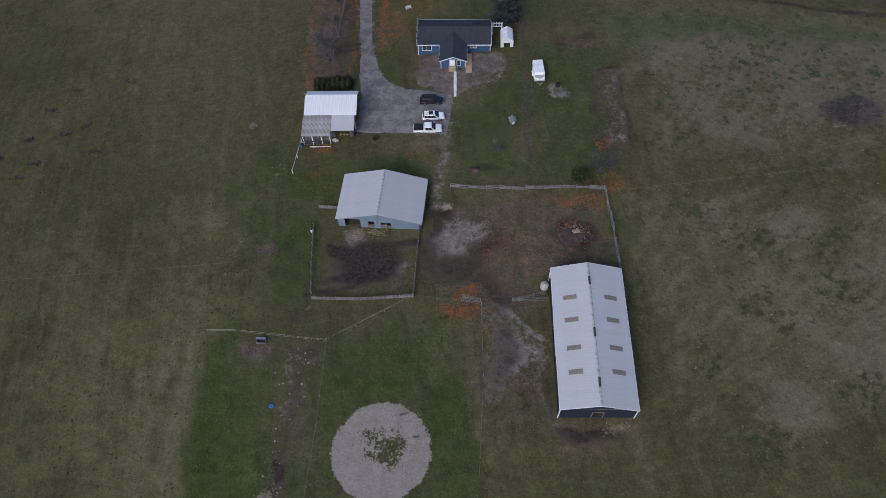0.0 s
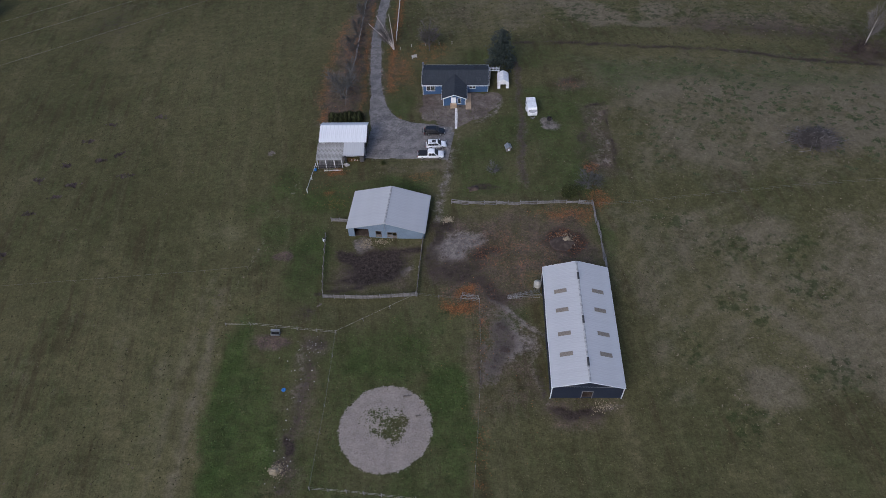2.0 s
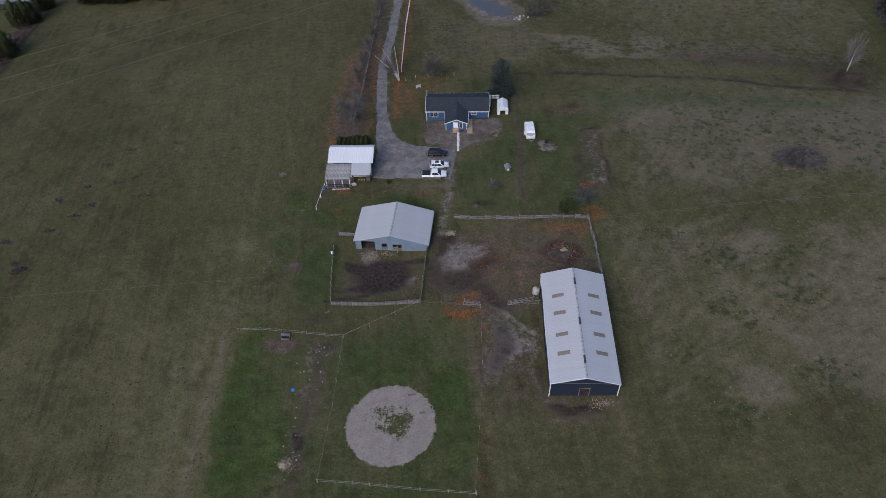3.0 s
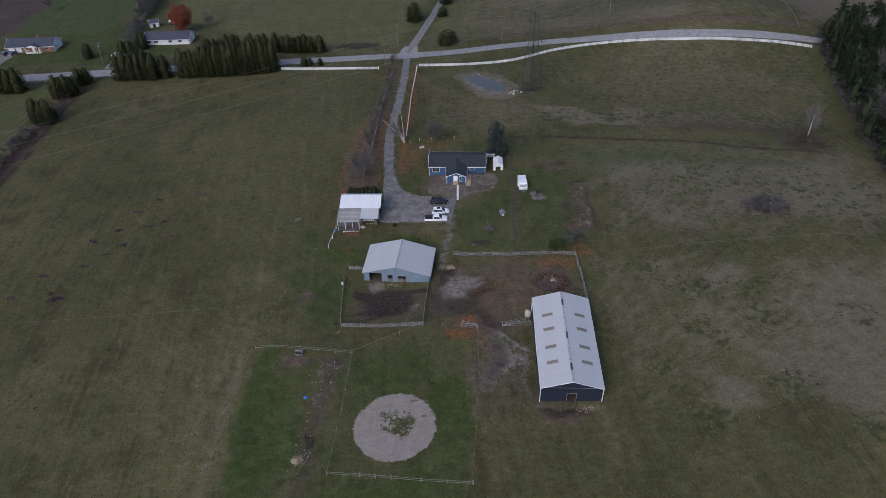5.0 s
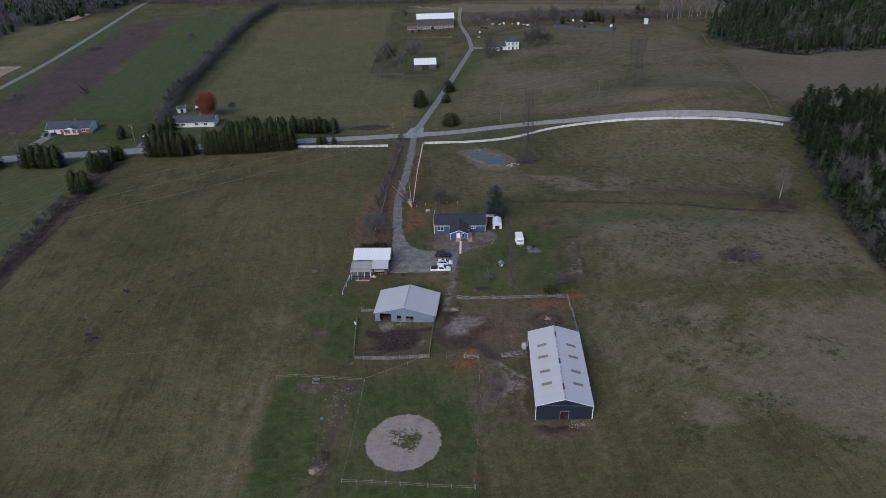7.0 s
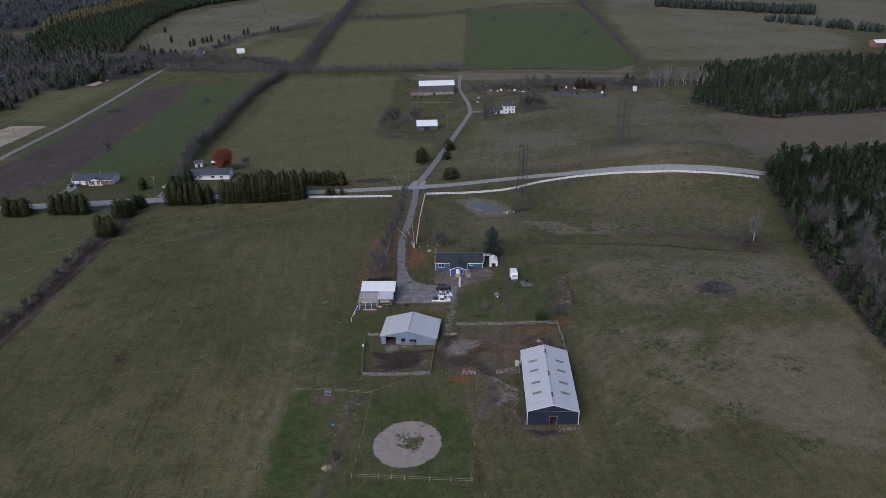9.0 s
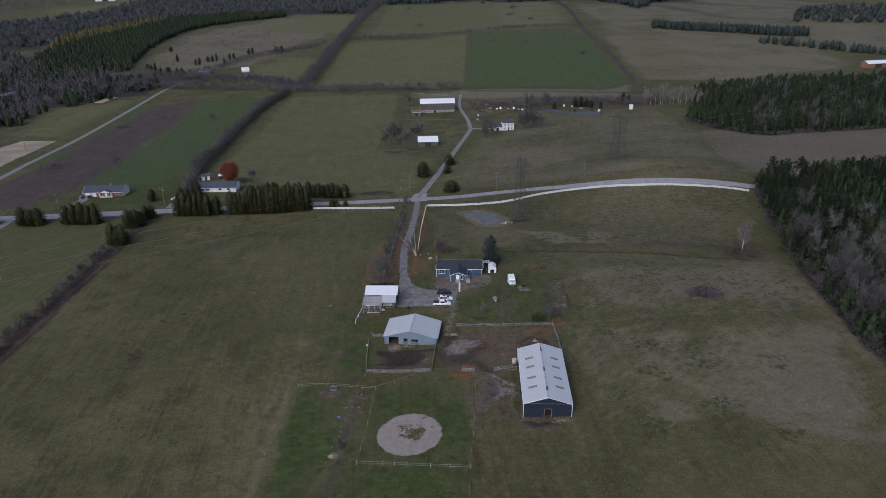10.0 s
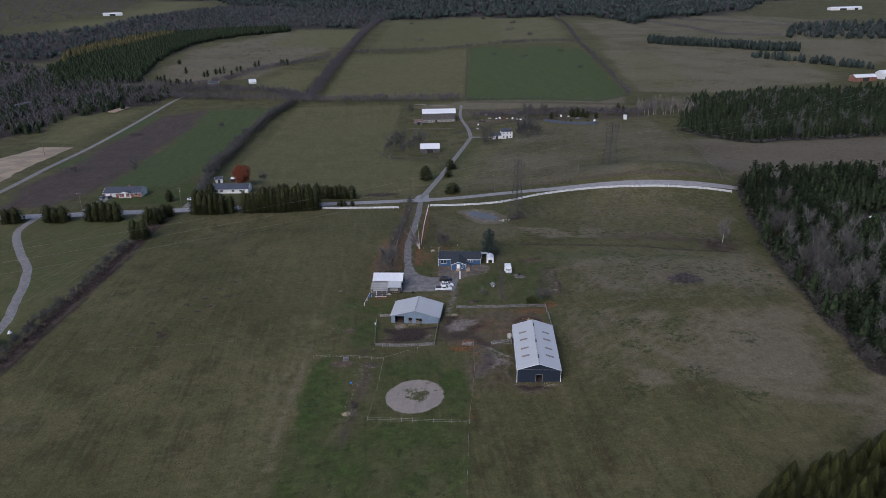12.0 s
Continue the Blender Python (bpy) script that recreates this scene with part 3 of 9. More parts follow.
masks = {
    "sand": most(
        np.clip(0.5 + ring * 4.5, 0, 1) - blob(-7.4, 22.8, 2.6, 2.6, 0.12, 1.0) - blob(-8.8, 24.2, 5.4, 5.0, 0.49, 0.8),
        strip([(-29, 575), (4, 560)], 4, 0.55, 4),
    ),
    "mud": most(
        area([(-21.2, 63), (-12, 62.4), (-2.4, 64), (-3.2, 61.4), (-9.4, 60.8), (-8.2, 57.4), (-9.2, 54), (-14.4, 52.8), (-19.6, 54.6), (-17, 57.4), (-21, 60.4)], 0.86, 2), blob(-12.5, 58.6, 6, 4.4, 0.98, 0.9), blob(-6.5, 60.4, 2.4, 1.6, 0.3),
        strip([(-23.5, 51.8), (-16, 53.0), (-9.4, 55.4)], 0.5, 0.80, 1.4), strip([(-21, 54.4), (-14, 54.6), (-9, 56.2)], 0.4, 0.7, 1.4),
        blob(1.4, 67.8, 2.0, 2.4, 0.80, 0.9), blob(-0.6, 66, 1.2, 4, 0.66, 0.9), blob(9.0, 59.6, 3.4, 2.2, 0.66, 0.9), blob(4, 56.4, 6.4, 3.4, 0.60, 0.9), strip([(2.7, 56), (8.9, 52.4), (11.6, 48.4)], 2.0, 0.60, 3), blob(-1, 60.4, 1.6, 4.4, 0.56, 0.9),
        blob(24.6, 62.2, 4.4, 3.6, 0.80, 0.8), blob(21.6, 25.6, 4.4, 1.4, 0.72, 0.8), blob(25.6, 24.6, 4.0, 1.6, 0.5, 0.9), strip([(16.8, 28), (17.4, 34)], 0.8, 0.5), blob(82.2, 87.2, 5.4, 3.8, 0.62, 0.9),
        area([(7.4, 44.6), (10.8, 46.8), (13, 43.4), (15, 39), (11.8, 34), (9.6, 30.4), (7, 31)], 0.50, 3), strip([(6.8, 30), (7.0, 38), (7.3, 46)], 0.35, 0.6, 1.0),
        blob(-24.3, 21.4, 0.9, 1.6, 0.85), blob(-25.8, 17.4, 1.8, 1.5, 0.62), strip([(-22.6, 40), (-24.0, 31), (-24.6, 21), (-25.6, 13), (-26, 4)], 1.3, 0.50, 3), blob(-22.4, 40.6, 2.4, 1.6, 0.50, 0.9), blob(-25, 47, 4.5, 2.2, 0.40, 0.9),
        strip([(20.6, 124), (20.1, 111), (19.8, 100), (18.5, 88), (18.7, 80)], 0.8, 0.62, 2.4), strip([(35.9, 104.9), (34.2, 81.8)], 0.3, 0.42), strip([(39.3, 102.3), (38.9, 92.3), (38.9, 81.3)], 0.55, 0.62), strip([(35.7, 105), (39.4, 105.6)], 0.6, 0.72), blob(32.8, 93, 1.2, 2.2, 0.5, 0.9), blob(32.6, 83, 1.6, 1.4, 0.6, 0.9), blob(33.5, 115, 3.4, 2, 0.52, 0.9),
        strip([(20.7, 135.4), (33.7, 133.7), (50.4, 130.1), (69.4, 126.4), (80.9, 123.0), (93.2, 119.2), (110, 116.5)], 0.8, 0.72, 1.8), area([(70, 133), (93, 128), (112, 124), (112, 132), (88, 140), (70, 140)], 0.42, 8),
        area([(-266, 430), (-258, 433), (-252, 450), (-262, 447)], 0.9, 4), blob(-14, 237, 3, 2, 0.3), blob(-36, 237, 11, 4, 0.66), blob(-16, 249, 5, 2, 0.5),
        strip([(-65, 213), (-28, 209)], 1.2, 0.5, 2), strip([(-134.6, 30), (-134, 62), (-134, 80), (-134.8, 101), (-136, 128), (-137, 147), (-140, 178), (-141, 200)], 1.2, 0.75, 2), strip([(-6, 209), (25, 206), (34, 211)], 1.6, 0.5, 2), blob(33, 174, 4, 3, 0.6), blob(107, 121, 7, 4, 0.5), blob(21, 124, 1.6, 4, 0.5),
        blob(-98, 160, 9, 16, 0.36, 1.2), blob(10, 78.8, 3.4, 0.9, 0.6, 0.9), strip([(10, 440), (60, 470), (110, 462), (160, 462)], 7, 0.55, 14), strip([(25, 575), (100, 545), (150, 525), (185, 520)], 7, 0.5, 10),
    ),
    "litter": most(
        area([(-29.4, 104), (-30, 120), (-28.6, 132), (-26.6, 146), (-24, 164), (-21.6, 184), (-20, 206), (-16.8, 206), (-17.6, 180), (-18.4, 150), (-18.2, 124), (-17.8, 106)], 0.70, 5), blob(-3, 110, 2.6, 4, 0.46, 0.9), blob(-12, 124, 5, 12, 0.36, 1.0),
        blob(33, 87, 4, 4, 0.44, 1.0), blob(33, 114, 4, 3, 0.5, 1.0), blob(107, 123, 9, 6, 0.52, 1.0), area([(-3, 70), (9, 71), (31, 70.4), (31.4, 54), (19, 54), (17, 44), (8, 44), (-3, 52)], 0.58, 6), blob(10, 36, 6, 9, 0.46, 1.0), blob(-30.0, 41.3, 3.2, 1.6, 0.85, 0.7), blob(-31.3, 61.6, 2.1, 1.7, 0.95, 0.7), blob(-22.6, 40.4, 3.4, 2.6, 0.55, 0.9), strip([(-23.4, 37), (-24.6, 21), (-25.8, 8)], 2.4, 0.50, 4), area([(-21, 63.5), (-3, 64.5), (-4.4, 51.5), (-21, 51.5)], 0.46, 3), blob(22, 25.4, 8, 4, 0.5, 1.0), area([(6, 46), (18, 46), (18, 26), (6, 24)], 0.42, 5), strip([(20.6, 126), (20.1, 111), (19.8, 100), (18.5, 88), (18.7, 78)], 0.7, 0.72, 1.8), area([(34, 106), (40, 106), (39.6, 80), (32, 80)], 0.52, 3), strip([(18, 520), (60, 512), (110, 498), (160, 486)], 9, 0.66, 12), strip([(15, 470), (70, 478), (120, 468), (165, 462)], 8, 0.6, 14), strip([(24, 236), (52, 233), (80, 220), (112, 211), (140, 209)], 2.2, 0.72, 4), area([(60, 136), (92, 130), (112, 122), (112, 134), (90, 142), (62, 146)], 0.44, 8), strip([(-138, 30), (-137.4, 62), (-137.4, 80), (-138.4, 101), (-139.4, 128), (-140.4, 147), (-143, 178), (-144, 200)], 3.2, 0.9, 2), area([(141, 212), (420, 240), (420, 345), (310, 348), (206, 320), (170, 352), (156, 300)], 0.40, 14),
    ),
    "yard": area([(-3.6, 114), (-3.2, 107), (-1.6, 102.4), (2.3, 99.6), (4.9, 100.2), (10.3, 103.0), (15.4, 107.6), (16.4, 110.6), (14.9, 112.4), (8.0, 113.4), (3, 115)], 1.0, 1.6),
    "floor": most(*(area(o_, 0.95, w_) for o_, w_ in WOODED)),
    "worn": most(
        strip([(-14.2, 206), (-14.4, 192), (-15, 173), (-16, 156), (-16.7, 141.5), (-16.2, 128), (-15.6, 119), (-14.3, 110.5), (-12, 103.5), (-6, 100.6), (2, 99)], 1.9, 0.60, 1.6), strip([(-16, 90.4), (-8, 90), (4, 88.4), (4.4, 98)], 0.5, 0.52, 2.0),
        area([(-1.4, 64.6), (2.9, 65.8), (8.5, 65.6), (10.4, 62.6), (6, 60), (1.6, 58.3), (-1.4, 60.6)], 0.80, 4), blob(3.4, 62.4, 3.6, 2.6, 0.9, 0.9), strip([(0.4, 80), (0.2, 70), (0.8, 65)], 1.1, 0.55, 2.4), area([(-9.0, 57.8), (-3.8, 59.2), (-4.3, 56.3), (-8.0, 55.2)], 0.66, 2),
        area([(7, 45), (10.7, 47.2), (12.5, 44.7), (15.8, 41.5), (18.5, 39.7), (18.2, 36.9), (14.7, 35.4), (11.7, 33.4), (9.6, 30.4), (6.8, 30.5), (7.1, 35.8)], 0.60, 3), blob(14.6, 38.4, 2.0, 2.0, 0.7, 0.9), blob(9.0, 33.6, 1.6, 2.4, 0.66, 0.9),
        strip([(10.0, 49), (11.2, 47.2), (13.1, 45.0), (16.3, 42.1), (19, 39.7)], 0.42, 0.92, 1.2), strip([(17, 37), (16.2, 32), (17.2, 27)], 0.7, 0.40),
        blob(-15.2, 64.6, 1.8, 2.4, 0.70), blob(-24.8, 33, 1.2, 8, 0.40), blob(-22.6, 40.2, 2.2, 1.8, 0.40, 0.9),
        blob(-39.6, 94.6, 1.1, 0.8, 0.8), blob(28.0, 25.2, 2.4, 1.0, 0.46), blob(-26.0, 17.3, 2.0, 1.4, 0.5),
        strip([(9, 100.8), (13.4, 104.4), (15.6, 108.0), (15.2, 110.6)], 0.6, 0.62, 1.6),
        blob(26.0, 99.4, 2.6, 1.9, 0.72, 0.8), area([(35.6, 103), (38.6, 103), (38.4, 82), (34.4, 82)], 0.36, 2), strip([(20.6, 124), (20.1, 111), (19.8, 100), (18.5, 88), (18.7, 80)], 1.1, 0.44, 2.6), strip([(3.2, 92), (2.0, 84), (0.6, 78)], 1.0, 0.52, 2),
        strip([(-41.0, 16), (-41.0, 26), (-40.6, 42), (-40, 53), (-37.4, 62), (-35.2, 70.4), (-32, 80), (-28, 90)], 0.3, 0.40, 2.4), strip([(-37.8, 58), (-36.4, 66.6), (-35.4, 70)], 0.4, 0.44, 1.6), strip([(-206, 200), (-150, 208), (-60, 216)], 1.5, 0.5, 2),
        area([(7.5, 194), (14, 194), (22, 186), (26, 171), (16, 170), (10, 180)], 0.7, 4), blob(63, 390, 26, 18, 0.35), strip([(20, 520), (60, 505), (110, 500), (150, 480)], 8, 0.3, 10), blob(-8, 560, 12, 5, 0.5), blob(30, 480, 14, 10, 0.4),
    ),
    "leaf": most(
        blob(3.4, 46.8, 3.4, 1.9, 0.70, 0.9), blob(4.4, 51.4, 2.4, 1.8, 0.60, 0.9), blob(7.8, 43, 1.0, 3, 0.34, 0.9), blob(6.2, 20, 1.2, 5, 0.20, 0.9), blob(6.4, 14, 1.4, 1.0, 0.5, 0.9), blob(4, 49, 5, 4.5, 0.34, 0.9),
        strip([(-29.0, 112), (-28.8, 128), (-27.4, 141), (-25.4, 154)], 1.3, 0.56, 5), blob(-27.6, 108, 1.8, 3, 0.5, 0.9), strip([(-18.4, 104), (-18.6, 122), (-19, 140), (-18.4, 165)], 0.7, 0.62, 2), strip([(-22, 196), (-21, 206)], 2.0, 0.5, 4), blob(-23, 138, 3, 16, 0.36, 1.2),
        strip([(-11.4, 116), (-12, 124), (-11.8, 140), (-10.8, 160), (-10.0, 206)], 1.4, 0.60, 3), blob(-8.5, 125, 3.4, 9, 0.40, 1.1), area([(21, 71), (32.4, 70.8), (31.3, 66.6), (23.2, 67.9)], 0.50, 3), blob(33, 73, 3, 3, 0.50), blob(11, 62, 6, 5, 0.28, 1.0), blob(10, 58, 4, 4, 0.26, 1.0),
        blob(18, 56, 8, 9, 0.24, 1.0), blob(24.6, 62.2, 4.6, 3.8, 0.36, 0.8), blob(-22.5, 86.4, 2.4, 0.9, 0.6), blob(-19.5, 90, 2, 0.8, 0.56), blob(-24, 80, 1.4, 1.2, 0.5, 0.9), blob(-2, 134, 6, 6, 0.34), blob(33, 114, 3, 2.4, 0.34, 0.9), blob(-22, 76, 3, 2, 0.24), blob(33, 83, 2, 2, 0.46), blob(-3.6, 83.4, 4, 1.8, 0.34, 0.9), blob(-12, 105, 3, 2, 0.30, 0.9),
    ),
    "meadow": most(
        area([(-41.4, -45), (-41, 20), (-41.4, 54), (-47, 66), (-54, 52), (-58, 0), (-60, -45)], 0.46, 14), blob(-46, 70, 9, 7, 0.46, 1.2),
        area([(-139, 292), (-151, 562), (-45, 577), (-40, 344), (-4, 315), (-16, 233), (-66, 234)], 0.62, 8), area([(-133, 622), (-138, 930), (36, 985), (19, 590)], 0.66, 10), area([(-120, 975), (-118, 1570), (20, 1610), (235, 1420), (195, 990), (40, 1000)], 0.55, 15),
        area([(-240, 1010), (-300, 1309), (-166, 1325), (-151, 1024)], 0.75, 15), area([(-308, 1110), (-295, 1286), (-234, 982)], 0.7, 15), area([(-230, 660), (-198, 801), (-158, 780), (-160, 620), (-179, 588), (-212, 600)], 0.7, 8),
        area([(-290, 440), (-288, 570), (-320, 536), (-350, 520), (-344, 453), (-330, 415), (-285, 400)], 0.72, 6), area([(-806, 1240), (-770, 1279), (-737, 1420), (-742, 1661), (-779, 2322), (-1004, 2520), (-824, 1670), (-862, 1544)], 0.8, 30), area([(-150, 205), (-144, 60), (-200, 60), (-222, 196)], 0.5, 8),
        area([(-39, 70), (-30, 88), (-28, 120), (-26, 205), (-60, 205), (-80, 130), (-60, 80)], 0.34, 20), area([(200, 590), (216, 850), (270, 890), (300, 780), (260, 600)], 0.45, 30), strip([(0, 232), (20, 330), (50, 390)], 10, 0.5, 10),
    ),
    "tuft": most(
        *(blob(x_, y_, 2.2, 1.5, 0.7, 0.9) for x_, y_ in ((-36, 8), (-31, -2), (-25, 4), (-18, -6), (-12, 2), (-6, -8), (-1, 3), (-34, -12), (-22, -13), (-9, -14), (0, -4), (-28, 13), (-15, 12), (-37, 22), (-34, 34))),
        area([(34, 126), (118, 117), (126, 90), (100, 84), (62, 86), (44, 78)], 0.30, 14), area([(20, 172), (90, 156), (132, 148), (140, 200), (60, 208), (8, 205)], 0.42, 14), strip([(36, 150), (80, 142), (112, 132)], 9, 0.56, 12), area([(30, 245), (150, 222), (166, 300), (168, 440), (60, 460), (50, 380)], 0.36, 14), area([(-130, 300), (-140, 550), (-50, 565), (-45, 340), (-10, 300), (-20, 240), (-66, 240)], 0.28, 14), area(PADDOCK, 0.36, 4), blob(-35, 30, 5, 16, 0.5, 1.0), area([(34, 72), (35, 20), (10, 8), (120, 0), (126, 70)], 0.28, 10),
        *(blob(x_, y_, a_ * 1.25, b_ * 1.25, 0.60, 1.2) for x_, y_, a_, b_ in ((56, 58, 6, 4), (53, 47, 4, 4), (67, 48, 5, 4), (58, 42, 4, 3), (44, 36, 3, 6), (69, 57, 6, 4), (50, 22, 5, 4), (88, 48, 4, 6), (66, 30, 6, 4), (46, 66, 5, 3), (78, 20, 6, 4))),
        area([(-136, 40), (-140, 200), (-60, 205), (-40, 90), (-46, -30)], 0.26, 10),
    ),
    "lush": most(
        area(EAST_LAWN, 1.0, 3), blob(-36, 33, 4.5, 10, 0.62, 1.0), blob(-31.5, 22, 4, 8, 0.6, 1.0), blob(2.6, 24, 4, 10, 0.66, 1.0), blob(-7, 35, 8, 3, 0.55, 1.0), blob(-14, 36.6, 4, 4, 0.6, 1.0), blob(-34, 68, 4, 9, 0.5, 1.0), blob(-38, 76, 3, 4, 0.5, 1.0), strip([(121, 104), (122, 112), (130, 150), (138, 190)], 2, 0.5, 8), area([(34, 128), (90, 116), (112, 112), (100, 106), (60, 112), (42, 108)], 0.46, 10),
        area(PADDOCK, 0.36, 6), area([(-40.2, 40), (-40.6, -30), (4.2, -30), (4.6, 6), (-12, 14), (-27, 12), (-30, 38)], 0.50, 5), *(blob(x_, y_, a_, b_, 0.66, 1.2) for x_, y_, a_, b_ in ((-34, 4, 5, 7), (-22, -4, 7, 4), (-8, -10, 7, 5), (-3, 4, 4, 4), (-30, -16, 6, 5), (-14, 6, 5, 3), (-36, 24, 3, 8))), blob(-9, 8, 10, 6, 0.58), blob(-32, 20, 5, 16, 0.6), blob(-37, 28, 3.5, 20, 0.72), blob(1, 28, 4.5, 9, 0.66), blob(-9, 38, 9, 5, 0.5), blob(-12, 80, 10, 4, 0.6), blob(-26, 60, 5, 11, 0.60, 1.0), blob(-24, 78, 9, 5, 0.60, 1.0), blob(-33, 84, 4, 8, 0.46, 1.0), blob(12, 90, 7, 8, 0.5, 1.0), blob(13.5, 44, 3.4, 3.5, 0.6),
        area([(3, 76), (33, 74), (42, 112), (19, 116), (16, 104), (5, 97)], 0.46, 4), blob(33, 62, 2, 6, 0.5), blob(-9, 112, 4, 7, 0.5), area([(-9, 140), (-8, 118), (40, 122), (40, 132)], 0.30, 8),
        area([(-195, 225), (-145, 222), (-110, 236), (-118, 262), (-165, 275), (-200, 268)], 0.5, 6), area([(-144, 206), (-140, 60), (-200, 60), (-215, 196)], 0.36, 8), strip([(22, 405), (2, 305), (-8, 260)], 6, 0.42, 6), blob(-10, 372, 12, 12, 0.5),
    ),
    "dry": most(
        area([(-15, 89), (3, 87.5), (3, 84), (-13, 84)], 0.5, 4), blob(24, 82, 6, 14, 0.34), area([(33, 74), (34, 52), (32, 22), (70, 24), (110, 2), (200, -60), (135, 30), (128, 74)], 0.40, 10), strip([(118, 70), (114, 44), (112, 20), (104, 2)], 7, 0.56, 10), blob(88, 44, 24, 28, 0.70, 0.9), strip([(50, 66), (62, 40), (84, 22), (110, 16)], 5, 0.62, 10), blob(98, 94, 22, 14, 0.62, 0.9), area([(33, 128), (120, 118), (128, 76), (60, 72), (42, 78)], 0.64, 26), area([(10, 204), (8, 176), (30, 142), (125, 123), (138, 192), (60, 204)], 0.34, 14),
        area([(-140, 60), (-144, 205), (-60, 205), (-45, 60), (-42, -60), (-150, -60)], 0.16, 6), strip([(-43.4, -40), (-43.0, 12), (-42.6, 40), (-41.6, 54)], 0.8, 0.76, 4.0), strip([(-42.4, -40), (-41.9, 10), (-41.6, 40)], 0.3, 0.62, 1.4), strip([(-48.4, -40), (-47.4, 12), (-46.4, 36), (-45, 58)], 0.6, 0.58, 2.4), strip([(-52, -40), (-51, 8), (-50, 40)], 0.5, 0.52, 2.4), blob(-44, 69, 5, 4, 0.40, 1.0), blob(-49, 70, 4, 3, 0.36, 1.0), strip([(-48.5, -30), (-47, 16), (-44, 60)], 0.5, 0.5, 2), strip([(-168, 120), (-160, 150), (-152, 172), (-150, 184), (-155, 190), (-162, 184), (-170, 160), (-176, 140)], 0.4, 0.7, 1.2), strip([(-160, 110), (-152, 142), (-150, 160), (-155, 168), (-162, 160), (-168, 138)], 0.4, 0.7, 1.2), strip([(-164, 130), (-156, 158), (-153, 176), (-158, 183), (-166, 178), (-174, 160), (-180, 146)], 0.35, 0.66, 1.2), strip([(-150, 96), (-146, 130), (-145, 160)], 0.35, 0.6, 1.2), strip([(-156, 96), (-149, 132), (-147.6, 166)], 0.35, 0.6, 1.2), strip([(-190, 150), (-184, 168), (-186, 182)], 0.35, 0.6, 1.2), strip([(-36, 62), (-31, 78), (-27, 92)], 0.4, 0.5, 1.5), strip([(-33.5, 62), (-29, 78), (-25, 90)], 0.4, 0.45, 1.5), area([(30, 161), (44, 156), (53, 147), (52, 142), (43, 141), (36, 150)], 0.95, 4), blob(61, 148, 5, 5, 0.8), blob(58, 141, 9, 2, 0.7), blob(90, 142, 22, 7, 0.42),
        area([(4, 232), (36, 234), (84, 217), (140, 209), (167, 330), (172, 470), (60, 470), (48, 380), (24, 380)], 0.47, 8), area([(141, 212), (420, 240), (420, 345), (170, 352), (156, 300)], 0.66, 14),
        area([(-365, 735), (-406, 998), (-332, 1253), (-240, 1270), (-180, 1000), (-232, 730), (-303, 694)], 0.66, 20), area([(193, 575), (217, 889), (390, 974), (433, 767), (454, 661), (417, 626), (275, 567)], 0.62, 15),
        area([(80, 990), (100, 1560), (238, 1438), (192, 981)], 0.50, 40), area([(230, 900), (260, 1400), (700, 1500), (900, 900), (470, 720)], 0.56, 30), area([(-60, 560), (160, 500), (180, 560), (20, 582)], 0.72, 10),
        area([(-139, 292), (-151, 562), (-45, 577), (-40, 344), (-4, 315), (-16, 233), (-66, 234)], 0.2, 8),
        blob(64, 62, 9, 5, 0.62, 0.9), blob(78, 58, 8, 12, 0.66, 0.9), blob(92, 30, 14, 8, 0.66, 0.9), blob(55, 28, 7, 6, 0.6, 0.9), blob(105, 62, 8, 9, 0.66, 0.9),
        area([(70, 205), (100, 160), (130, 150), (140, 200), (110, 216)], 0.42, 8), area([(-9, 200), (-8, 142), (30, 138), (40, 160), (10, 176)], 0.40, 10), area([(5, 194), (14, 197), (22, 191), (29, 177), (28, 168), (16, 167), (9, 178)], 0.85, 3),
    ),
    "plough": area(PLOUGH, 1.0, 5),
    "crop": most(area(GREEN, 1.0, 5), area(FIELD_GREEN, 1.0, 5), area([(-255, 246), (-258, 315), (-276, 440), (-281, 545), (-268, 520), (-262, 405), (-244, 229)], 0.9, 4)),
}


def build_ground():
    z = ground_z(X, Y)
    near = np.exp(-((X / 260) ** 2 + ((Y - 60) / 260) ** 2))
    rough = np.array([noise.noise((a * 0.12, b * 0.12, 0)) for a, b in XY.reshape(-1, 2)]).reshape(X.shape)
    z = z + 0.06 * rough * near
    rows, cols = X.shape
    i = np.arange((rows - 1) * cols).reshape(rows - 1, cols)[:, :-1].ravel()
    tris = np.concatenate([np.stack([i, i + 1, i + cols], -1), np.stack([i + 1, i + cols + 1, i + cols], -1)])
    me = tri_mesh("ground", np.stack([X, Y, z], -1).reshape(-1, 3), tris, M["land"], True)
    for name, mask in masks.items():
        me.attributes.new(name, "FLOAT", "POINT").data.foreach_set("value", np.clip(mask, 0, 1).astype(np.float32).ravel())
    return tagged(new("ground", me), "rolling farm fields of dull grass, bare soil and leaf litter", "ground", kind="structure")


build_ground()

